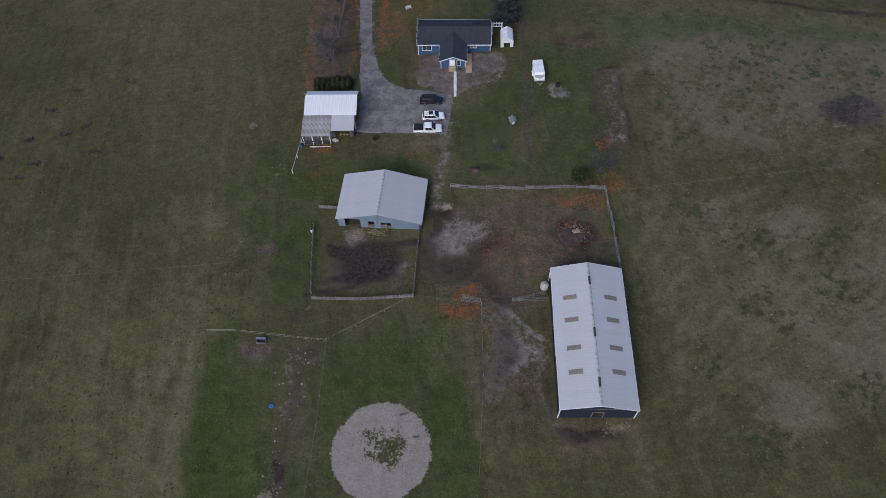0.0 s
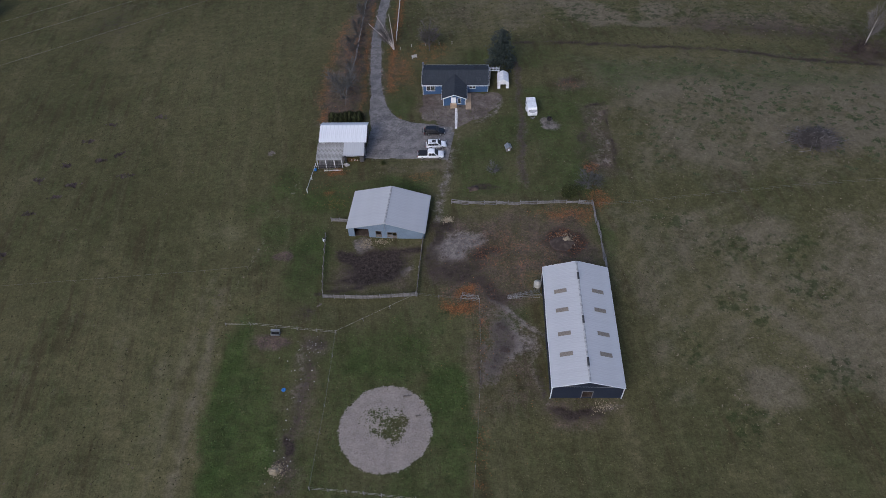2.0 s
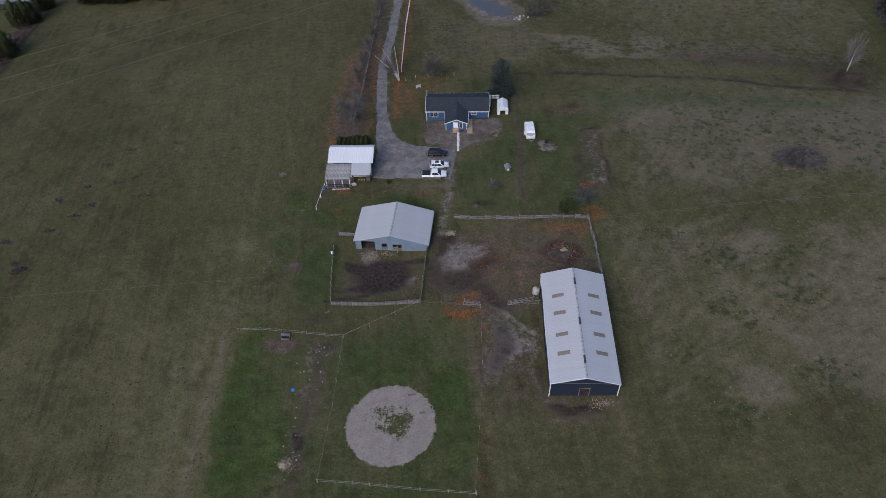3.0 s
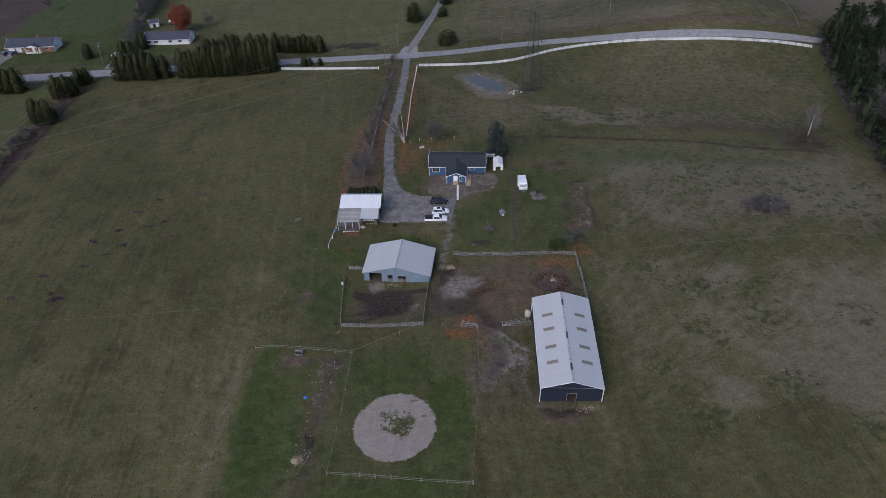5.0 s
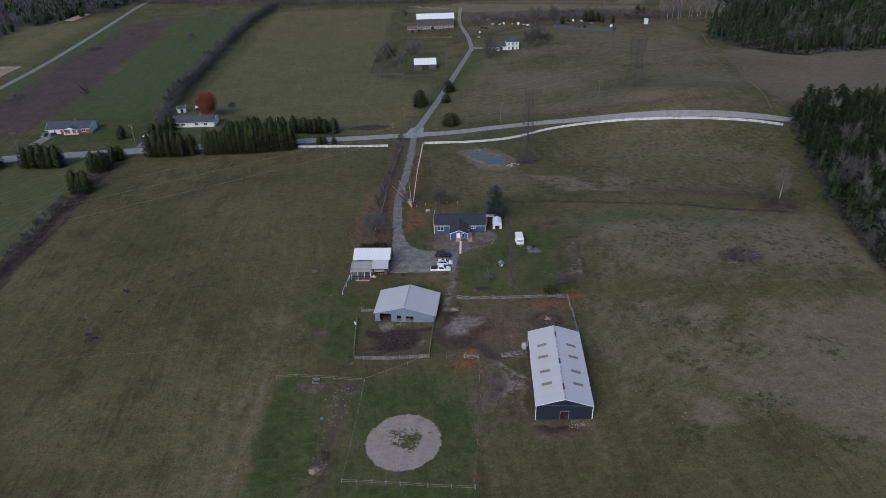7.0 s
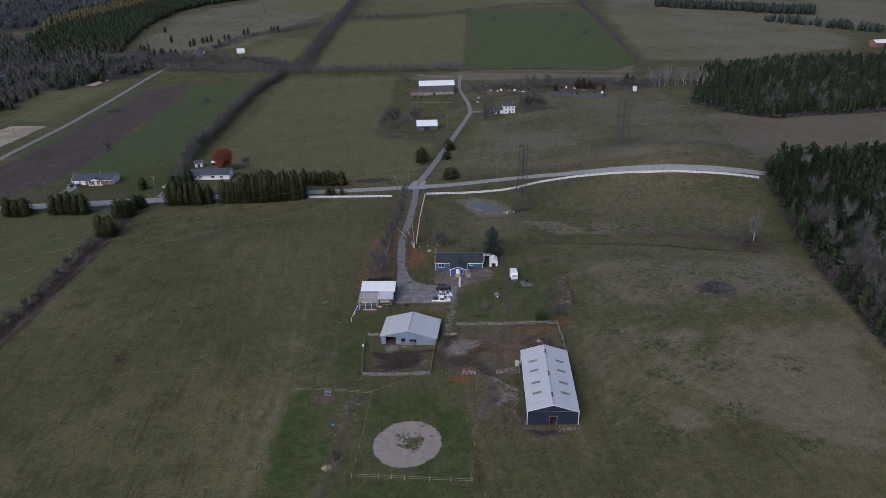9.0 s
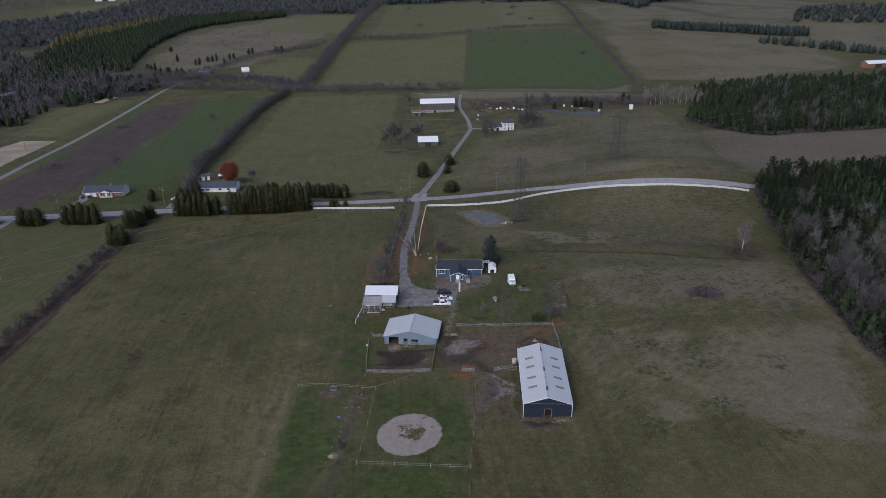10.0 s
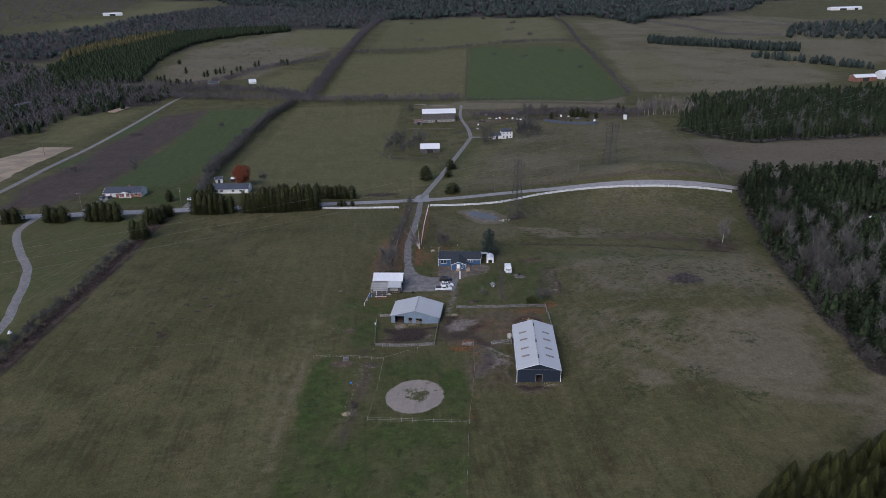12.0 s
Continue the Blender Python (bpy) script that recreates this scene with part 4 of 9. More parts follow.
# ---- roads and paths ----
ROAD = [(-420, 178), (-320, 190), (-228, 202.6), (-173, 209.5), (-102, 218), (-65, 221), (-28, 221.6), (3, 220.8), (20, 222.2), (32, 222), (44, 220.5), (56, 216.8), (68, 212.6), (80, 208.4), (92, 204.9), (104, 202.2), (116, 200.6), (128, 199.4), (142, 197.6), (190, 190), (300, 160)]
ribbon("road", ROAD, 8.0, M["road"], "grey paved country road with worn edges", "road", 0.10, 2.5, 7, 0.2, (10.0, 3.0))
ribbon("road_branch", [(-14, 224), (-8.4, 251), (-0.2, 294.7), (10, 358), (17.7, 404), (19.4, 416), (18.3, 452), (13.2, 506), (15, 560)], 4.2, M["track"], "pale gravel farm lane north of the road", "lane", 0.12, 3, 5, 0.3, (3.6, 2.6))
ribbon("lane_verge", [(-14, 224), (-8.4, 251), (-0.2, 294.7), (10, 358), (17.7, 404), (19.4, 416), (18.3, 452), (13.2, 506), (15, 560)], 0.6, M["lane_grass"], "worn grass strip between the wheel tracks of the lane", "lane", 0.15, 3, 3, 0.15)
ribbon("road_corner", [(-14.2, 217), (-13.6, 226), (-12.6, 232)], 12, M["road"], "flared gravel mouth of the lane", "lane", 0.11, 2, 7, 0.3, (10, 6))
ribbon("lane_to_house", [(19.4, 415.7), (27, 412.8), (37, 409)], 4, M["track"], "gravel spur to the white farmhouse", "lane", 0.13, 3, 5, 0.3)
ribbon("driveway", [(-14, 218), (-14.3, 192), (-15, 173), (-16, 156), (-16.7, 141.5), (-16.2, 128), (-15.6, 119), (-14.3, 110.5), (-12.8, 104.5), (-11, 98)], 3.2, M["asphalt"], "curving grey gravel driveway", "driveway", 0.05, 1.2, 7, 0.2, (2.7, 2.9))
ribbon("driveway_apron", [(-15.2, 115), (-14.7, 109), (-13.6, 103), (-12.2, 97)], 4, M["asphalt"], "widening mouth of the driveway", "driveway", 0.052, 1.0, 9, 0.3, (3.0, 6.6))
ribbon("driveway_curve", [(-14.9, 114.5), (-13.9, 109.5), (-11.4, 104.6), (-7, 101.4), (-1.5, 99.9), (3.2, 98.4)], 3.2, M["asphalt"], "gravel bend into the parking area", "driveway", 0.055, 1.0, 7, 0.25)
ribbon("driveway_corner", [(-14, 104), (-11.5, 102), (-8, 100)], 6.5, M["asphalt"], "worn gravel corner of the driveway", "driveway", 0.048, 0.8, 9, 0.3, (5.5, 5.0))
ribbon("parking_area", [(-16.4, 95.6), (-10, 95), (-3, 94.2), (3.1, 93.2)], 10.4, M["asphalt"], "worn grey asphalt parking area with cracks", "parking area", 0.06, 1.0, 15, 0.35)
ribbon("loop_lane", [(-210.4, 205.7), (-208.9, 197.5), (-207.4, 183.6), (-201, 169.9), (-187.2, 149.2), (-175.5, 133.5), (-170.2, 123.5), (-165.2, 112.6), (-159.4, 96.9), (-153, 79.4), (-149, 50)], 3.6, M["track"], "winding pale gravel lane", "lane", 0.08, 2.5, 5, 0.3)
ribbon("far_lane", [(-258, 215), (-258, 252), (-261, 287), (-266.4, 330), (-277, 440), (-282, 551), (-282.7, 600), (-279, 640)], 3.8, M["track"], "straight pale gravel side road", "lane", 0.12, 4, 5, 0.3)
ribbon("sand_lot", [(-297, 270), (-300, 330), (-299, 392)], 30, M["lot_sand"], "levelled lot of pale yellow sand", "lot", 0.15, 6, 9, 2.0, (50, 26))
for points in ([(-164, 118), (-157, 146), (-152.4, 168), (-154, 180), (-159, 184), (-165, 180), (-172, 164), (-180, 146)], [(-161, 118), (-154.6, 146), (-150, 168), (-152, 183), (-159, 187), (-167, 183), (-175, 164), (-183, 146)], [(-152, 96), (-148, 126), (-146, 158)], [(-157, 96), (-152, 126), (-148.6, 160)], [(-196, 157), (-190, 168), (-184, 178), (-178, 182)]):
    ribbon("wheel_track", points, 0.5, M["mown"], "pale wheel track in the mown field", "track", 0.05, 1.5, 3, 0.1)
ribbon("footpath", [(4.55, 107.2), (4.3, 99.2)], 0.85, M["path"], "narrow pale concrete path to the front steps", "path", 0.07, 0.6, 3, 0.0)


def pond():
    bm = bmesh.new()
    n = 40
    axis_x, axis_y = Vector((0.60, -0.80)), Vector((0.80, 0.60))
    top = []
    for i in range(n):
        a = 2 * math.pi * i / n
        q = axis_x * (10.2 * math.cos(a)) + axis_y * ((3.6 + 0.6 * math.cos(a)) * math.sin(a) + 0.35 * math.sin(3 * a))
        top.append(bm.verts.new((16.6 + q.x, 182.6 + q.y, 0)))
    z = max(gz(v.co.x, v.co.y) for v in top) - 0.25
    for v in top:
        v.co.z = gz(v.co.x, v.co.y) + 0.10
    bm.faces.new(top)
    bmesh.ops.triangulate(bm, faces=bm.faces)
    tagged(new("water", mesh_of("water", bm, M["water"])), "small grey farm pond with a sandy edge", "pond", kind="structure")


pond()
ribbon("river", [(-446, 566), (-438, 576), (-436, 590), (-430, 602)], 9, M["water"], "glimpse of a pale river between bare trees", "river", 0.3, 3, 5, 1.0)


# ---- buildings ----
def wall(parent, m, length, height, material, openings=(), gable=0.0, thick=0.16, bury=0.8, name="wall", label=""):
    """A wall seen from outside, from its lower left corner m, with real openings (u0, u1, z0, z1) and perhaps a gable on top."""
    bm = bmesh.new()
    us = sorted({0, length, *(u for o in openings for u in o[:2])})
    for u0, u1 in zip(us, us[1:]):
        z = -bury
        for o in sorted((o for o in openings if o[0] < u1 and o[1] > u0), key=lambda o: o[2]):
            if o[2] > z:
                box(bm, u0, u1, 0, thick, z, o[2])
            z = o[3]
        if z < height:
            box(bm, u0, u1, 0, thick, z, height)
    if gable:
        prism(bm, [(0, height), (length, height), (length / 2, height + gable)], 0, thick)
    ob = part(name, bm, material, parent, label)
    ob.matrix_basis = m
    return ob


def window(parent, m, u0, u1, z0, z1, bars=1, frame_material=None):
    """A framed window with its pane, set in a wall opening."""
    bm, t = bmesh.new(), 0.09
    for a, b, c, d in ((u0 - t, u1 + t, z1, z1 + t), (u0 - t, u1 + t, z0 - t, z0), (u0 - t, u0, z0, z1), (u1, u1 + t, z0, z1)):
        box(bm, a, b, -0.04, 0.12, c, d)
    for k in range(bars):
        u = u0 + (u1 - u0) * (k + 1) / (bars + 1)
        box(bm, u - 0.03, u + 0.03, 0.02, 0.10, z0, z1)
    w = part("window", bm, frame_material or M["white"], parent)
    w.matrix_basis = m
    bm = bmesh.new()
    box(bm, u0, u1, 0.05, 0.065, z0, z1)
    part("pane", bm, M["glass"], w)
    return w


def door(parent, m, u0, u1, z0, z1, material, label=""):
    bm, t = bmesh.new(), 0.08
    for a, b, c, d in ((u0 - t, u1 + t, z1, z1 + t), (u0 - t, u0, z0, z1), (u1, u1 + t, z0, z1)):
        box(bm, a, b, -0.04, 0.12, c, d)
    f = part("door", bm, M["white"], parent, label)
    f.matrix_basis = m
    bm = bmesh.new()
    box(bm, u0, u1, 0.04, 0.09, z0, z1)
    for a, b in ((0.12, 0.48), (0.56, 0.92)):
        box(bm, u0 + 0.15, u1 - 0.15, 0.025, 0.045, z0 + (z1 - z0) * a, z0 + (z1 - z0) * b)
    part("leaf", bm, material, f)
    bm = bmesh.new()
    tube(bm, (u1 - 0.1, -0.03, (z0 + z1) / 2), (u1 - 0.1, 0.04, (z0 + z1) / 2), 0.035)
    part("handle", bm, M["chrome"], f)
    return f


def sides(length, width):
    """The lower left corners of front, right, back and left walls of a block centred on its base."""
    a, b = length / 2, width / 2
    return (pose(-a, -b, 0), pose(a, -b, 0, 0, 0, 90), pose(a, b, 0, 0, 0, 180), pose(-a, b, 0, 0, 0, -90))


def sheet_mesh(name, wide, long, material):
    """One roofing sheet: a thin plate with raised ribs, its top edge at the origin, running down along -y."""
    bm = bmesh.new()
    outline, n = [], 3
    for k in range(n):
        x = wide * k / n
        outline += [(x, 0.0), (x + 0.02, 0.007), (x + 0.06, 0.007), (x + 0.08, 0.0)]
    outline.append((wide - 0.004, 0.0))
    top = outline
    a = [bm.verts.new((x, 0, z)) for x, z in top]
    b = [bm.verts.new((x, -long, z)) for x, z in top]
    for i in range(len(top) - 1):
        bm.faces.new((a[i], b[i], b[i + 1], a[i + 1]))
    lo = [bm.verts.new(p) for p in ((0, 0, -0.02), (wide, 0, -0.02), (wide, -long, -0.02), (0, -long, -0.02))]
    bm.faces.new(lo)
    bm.faces.new((b[0], lo[3], lo[2], b[-1]))
    return mesh_of(name, bm, material)


def gable_roof(parent, length, width, eave, rise, material, over=0.3, eaves_over=0.3, sheet=0.0, thick=0.12, trim=None):
    """A gable roof with its ridge along x. With sheet, each slope is laid in separate ribbed sheets on a thin deck."""
    half, slope = width / 2, rise / (width / 2)
    run = half + eaves_over
    a = length / 2 + over
    long, tilt = run * math.hypot(1, slope), math.degrees(math.atan(slope))
    top = eave + rise + 0.02
    roof = []
    for s in (1, -1):
        bm = bmesh.new()
        prism(bm, [(0, top), (s * run, top - run * slope), (s * run, top - run * slope - thick), (0, top - thick)], -a, a)
        r = part("roof_deck" if sheet else "roof", bm, material if not sheet else M["old_wood"], parent)
        r.matrix_basis = pose(0, 0, 0, 0, 0, 90)
        roof.append(r)
        if trim:
            for e in (-1, 1):
                bm = bmesh.new()
                prism(bm, [(0, top + 0.03), (s * (run + 0.02), top - run * slope + 0.03), (s * (run + 0.02), top - run * slope - thick - 0.02), (0, top - thick - 0.02)], e * a, e * (a + 0.06))
                t = part("fascia", bm, trim, parent)
                t.matrix_basis = pose(0, 0, 0, 0, 0, 90)
            bm = bmesh.new()
            box(bm, -a, a, s * run, s * (run + 0.10), top - run * slope - thick - 0.06, top - run * slope - 0.02)
            part("gutter", bm, trim, parent)
    if sheet:
        n = max(1, round(2 * a / sheet))
        me = sheet_mesh("roof_sheet", 2 * a / n, long + 0.04, material)
        for k in range(n):
            piece("roof_sheet", me, parent, pose(-a + 2 * a * k / n, 0, top + 0.03) @ pose(0, 0, 0, tilt, 0, 0))
            piece("roof_sheet", me, parent, pose(a - 2 * a * k / n, 0, top + 0.03, 0, 0, 180) @ pose(0, 0, 0, tilt, 0, 0))
        bm = bmesh.new()
        prism(bm, [(-0.2, top - 0.2 * slope + 0.075), (0, top + 0.09), (0.2, top - 0.2 * slope + 0.075), (0.2, top - 0.2 * slope + 0.055), (0, top + 0.07), (-0.2, top - 0.2 * slope + 0.055)], -a, a)
        cap = part("ridge_cap", bm, M["ridge"], parent)
        cap.matrix_basis = pose(0, 0, 0, 0, 0, 90)
    return top


def corner_trim(parent, length, width, height, material, bury=0.6, z0=None):
    for x, y in ((-1, -1), (1, -1), (1, 1), (-1, 1)):
        bm = bmesh.new()
        cx, cy = x * length / 2, y * width / 2
        box(bm, cx - 0.07, cx + 0.07, cy - 0.07, cy + 0.07, -bury, height)
        part("corner_trim", bm, material, parent)


def big_barn():
    """Navy steel riding barn; local x runs along the ridge, away from the riding ring."""
    L, W, H, rise = 24.3, 11.55, 3.75, 1.85
    z = 3.70
    b = thing("barn", 24.55, 39.75, "long navy steel barn with a pale ribbed steel roof and skylights", "barn", 89.2 - 1.6, z)
    f, r, k, l = sides(L, W)
    hole = (W / 2 - 0.72, W / 2 + 0.92, 0, 2.15)
    wall(b, l, W, H, M["navy"], [hole], rise)
    wall(b, r, W, H, M["navy"], [], rise)
    wall(b, f, L, H, M["navy"], [(5, 6, 1.2, 2.2)])
    side = [(9.2, 12.2, 0, 2.6), (14.2, 15.4, 0, 2.2)]
    wall(b, k, L, H, M["navy"], side)
    gable_roof(b, L, W, H, rise, M["barn_roof"], 0.18, 0.12, 0.9, 0.10, M["white"])
    corner_trim(b, L + 0.1, W + 0.1, H, M["white"])
    bm = bmesh.new()
    box(bm, -L / 2 - 0.05, -L / 2, -W / 2, W / 2, H - 0.06, H)
    part("gable_trim", bm, M["steel"], b)
    bm = bmesh.new()
    for u0, u1, z0, z1 in ((hole[0] - 0.12, hole[0], 0, hole[3]), (hole[1], hole[1] + 0.12, 0, hole[3]), (hole[0] - 0.12, hole[1] + 0.12, hole[3], hole[3] + 0.12)):
        box(bm, u0, u1, -0.06, 0.1, z0, z1)
    frame_part = part("door_frame", bm, M["old_wood"], b)
    frame_part.matrix_basis = l
    window(b, f, 5, 6, 1.2, 2.2)
    slide = bmesh.new()
    box(slide, 12.3, 15.2, -0.14, -0.06, 0.05, 2.75)
    part("sliding_door", slide, M["navy"], b).matrix_basis = k
    rail = bmesh.new()
    box(rail, 9.0, 15.4, -0.16, -0.02, 2.78, 2.86)
    part("door_rail", rail, M["white"], b).matrix_basis = k
    floor = bmesh.new()
    box(floor, -L / 2 + 0.2, L / 2 - 0.2, -W / 2 + 0.2, W / 2 - 0.2, -0.5, 0.03)
    part("earth_floor", floor, M["soil"], b)
    slope = rise / (W / 2)
    tilt = math.degrees(math.atan(slope))
    for s, across in ((1, 3.25), (-1, 3.35)):
        for along in (-6.6, -2.6, 2.25, 6.3):
            bm = bmesh.new()
            for i in range(5):
                box(bm, -0.36, 0.36, -1.05 + 0.425 * i, -1.05 + 0.425 * i + 0.40, -0.02, 0.03)
            box(bm, -0.40, 0.40, -1.1, 1.1, -0.03, 0.012)
            sk = part("skylight", bm, M["skylight"], b, "tan fibreglass roof light in five bays")
            sk.matrix_basis = pose(along, s * across, H + rise - across * slope + 0.09, -s * tilt, 0, 0)
    for along in (-8.6, -0.4, 8.9):
        bm = bmesh.new()
        prism(bm, [(-0.17, 0), (-0.17, 0.2), (0, 0.3), (0.17, 0.2), (0.17, 0)], -0.75, 0.75)
        v = part("ridge_vent", bm, M["lattice"], b, "dark ridge ventilator")
        v.matrix_basis = pose(along, 0, H + rise + 0.06, 0, 0, 90)
    return b


def horse_shelter():
    L, W, H, rise = 9.9, 15.6, 2.6, 2.15
    b = thing("horse_shelter", -10.15, 70.9, "wide pale blue steel horse shelter with a grey gable roof", "shelter", 90 - 6.3, 0.6)
    f, r, k, l = sides(L, W)
    holes = [(1.3, 4.25, -1.1, 2.4), (5.75, 6.8, 0.15, 1.95), (8.1, 9.0, 0.2, 1.8), (9.15, 9.95, 0.0, 1.85)]
    wall(b, l, W, H, M["pale_blue"], holes, rise, bury=1.2)
    wall(b, r, W, H, M["pale_blue"], [], rise, bury=1.2)
    wall(b, f, L, H, M["pale_blue"], [], bury=1.2)
    wall(b, k, L, H, M["pale_blue"], [], bury=1.2)
    gable_roof(b, L, W, H, rise, M["shelter_roof"], 0.25, 0.2, 0.9, 0.1, M["shelter_roof"])
    bm = bmesh.new()
    box(bm, -L / 2 + 0.2, L / 2 - 0.2, -W / 2 + 0.2, W / 2 - 0.2, -1.0, 0.02)
    part("earth_floor", bm, M["soil"], b)
    for u0, u1, z0, z1 in holes[1:]:
        bm = bmesh.new()
        for a, c, d, e in ((u0 - 0.1, u1 + 0.1, z1, z1 + 0.1), (u0 - 0.1, u0, z0, z1), (u1, u1 + 0.1, z0, z1), (u0, u1, z0 + 0.75, z0 + 0.9)):
            box(bm, a, c, -0.05, 0.1, d, e)
        part("stall_door", bm, M["old_wood"], b, "half-height stall door with a pale frame").matrix_basis = l
        bm = bmesh.new()
        for i in range(4):
            box(bm, u0 + (u1 - u0) * i / 4 + 0.01, u0 + (u1 - u0) * (i + 1) / 4 - 0.01, 0.02, 0.06, z0, z0 + 0.75)
        part("stall_boards", bm, M["pole"], b).matrix_basis = l
    bm = bmesh.new()
    tube(bm, (7.6, -0.06, H - 0.3), (7.6, -0.06, H + 1.9), 0.05)
    part("drain_pipe", bm, M["steel"], b).matrix_basis = l
    return b


def house():
    L, W, H, rise = 16.0, 7.6, 2.75, 1.45
    b = thing("house", 4.62, 117.4, "blue bungalow with charcoal shingles, white trim and a front gable wing", "house", -2.0, -0.25)
    f, r, k, l = sides(L, W)
    wins = [(0.9, 2.9, 0.75, 2.25), (11.6, 12.9, 1.45, 2.15)]
    wall(b, f, L, H, M["house_blue"], wins)
    wall(b, r, W, H, M["house_blue"], [(2.6, 4.0, 1.0, 2.2)], rise)
    wall(b, k, L, H, M["house_blue"], [(2, 3.6, 1.0, 2.2), (11, 12.6, 1.0, 2.2)])
    wall(b, l, W, H, M["house_blue"], [(2.6, 4.0, 1.0, 2.2)], rise)
    window(b, f, *wins[0], 1)
    window(b, f, *wins[1], 1)
    window(b, r, 2.6, 4.0, 1.0, 2.2)
    window(b, l, 2.6, 4.0, 1.0, 2.2)
    window(b, k, 2, 3.6, 1.0, 2.2)
    window(b, k, 11, 12.6, 1.0, 2.2)
    gable_roof(b, L, W, H, rise, M["shingle"], 0.25, 0.35, 0, 0.14, M["white"])
    corner_trim(b, L + 0.06, W + 0.06, H, M["white"])
    # the wing, turned so that its ridge runs to the front
    wl, ww, wh, wr = 8.2, 5.3, 2.75, 1.05
    wx, wy = 0.0, -W / 2 + 0.6 - 1.6
    wm = pose(wx - 0.2, wy, 0, 0, 0, 90)
    corner = pose(wx - 0.2 - ww / 2, wy - wl / 2, 0)
    holes = [(1.95, 2.95, 0.55, 2.6), (3.55, 4.2, 0.95, 2.45)]
    wall(b, corner, ww, wh, M["house_blue"], holes, wr)
    wall(b, pose(wx - 0.2 + ww / 2, wy - wl / 2, 0, 0, 0, 90), 5.0, wh, M["house_blue"], [])
    wall(b, pose(wx - 0.2 - ww / 2, wy - wl / 2 + 5.0, 0, 0, 0, -90), 5.0, wh, M["house_blue"], [])
    door(b, corner, *holes[0], M["white"], "white panelled front door")
    window(b, corner, *holes[1], 0)
    for s in (1, -1):
        run, sl = ww / 2 + 0.4, wr / (ww / 2)
        top = wh + wr + 0.06
        bm = bmesh.new()
        prism(bm, [(0, top), (s * run, top - run * sl), (s * run, top - run * sl - 0.14), (0, top - 0.14)], -wl / 2 - 0.55, wl / 2)
        part("wing_roof", bm, M["shingle"], b).matrix_basis = pose(wx - 0.2, wy, 0)
        bm = bmesh.new()
        prism(bm, [(0, top + 0.03), (s * (run + 0.02), top - run * sl + 0.03), (s * (run + 0.02), top - run * sl - 0.15), (0, top - 0.15)], -wl / 2 - 0.62, -wl / 2 - 0.55)
        part("fascia", bm, M["white"], b).matrix_basis = pose(wx - 0.2, wy, 0)
        bm = bmesh.new()
        box(bm, s * run - 0.05, s * run + 0.07, -wl / 2 - 0.35, wl / 2 - 3.2, top - run * sl - 0.18, top - run * sl - 0.03)
        part("gutter", bm, M["white"], b).matrix_basis = pose(wx - 0.2, wy, 0)
    for s in (-1, 1):
        bm = bmesh.new()
        box(bm, -0.07, 0.07, -0.07, 0.07, -0.5, wh)
        part("corner_trim", bm, M["white"], b).matrix_basis = pose(wx - 0.2 + s * ww / 2, wy - wl / 2, 0)
    # ridge caps, vent pipes and a chimney
    bm = bmesh.new()
    tube(bm, (-L / 2 - 0.1, W / 2 - 2.2, H), (-L / 2 - 0.1, W / 2 - 2.2, H + 2.1), 0.16)
    tube(bm, (-L / 2 - 0.1, W / 2 - 2.2, H + 2.1), (-L / 2 - 0.1, W / 2 - 2.2, H + 2.35), 0.26)
    part("stove_pipe", bm, M["chrome"], b)
    bm = bmesh.new()
    tube(bm, (5.0, 0.8, H + 1.2), (5.0, 0.8, H + 2.05), 0.06)
    part("vent_pipe", bm, M["black"], b)
    # steps, ramp
    bm = bmesh.new()
    for i in range(3):
        box(bm, -0.75, 0.75, -0.42 * (i + 1), -0.42 * i, -0.4, 0.95 - 0.14 * i)
    part("front_steps", bm, M["new_wood"], b, "pale wooden steps at the front door").matrix_basis = pose(wx - 0.4, wy - wl / 2 - 0.02, 0)
    bm = bmesh.new()
    for i in range(14):
        y = -1.2 - 0.42 * i
        box(bm, 2.75, 4.1, y - 0.40, y, 0.86 - 0.012 * i - 0.05, 0.86 - 0.012 * i)
    for x in (2.8, 4.05):
        for i in range(4):
            box(bm, x - 0.05, x + 0.05, -1.5 - 1.6 * i, -1.4 - 1.6 * i, -0.6, 0.80 - 0.04 * i)
    part("ramp", bm, M["new_wood"], b, "pale wooden access ramp beside the wing").matrix_basis = pose(wx - 0.2, -W / 2, 0)
    bm = bmesh.new()
    box(bm, 3.0, 3.5, -0.9, -0.4, -0.4, 0.55)
    part("heat_pump", bm, M["black"], b).matrix_basis = pose(wx - 2.0, wy - wl / 2, 0)
    return b


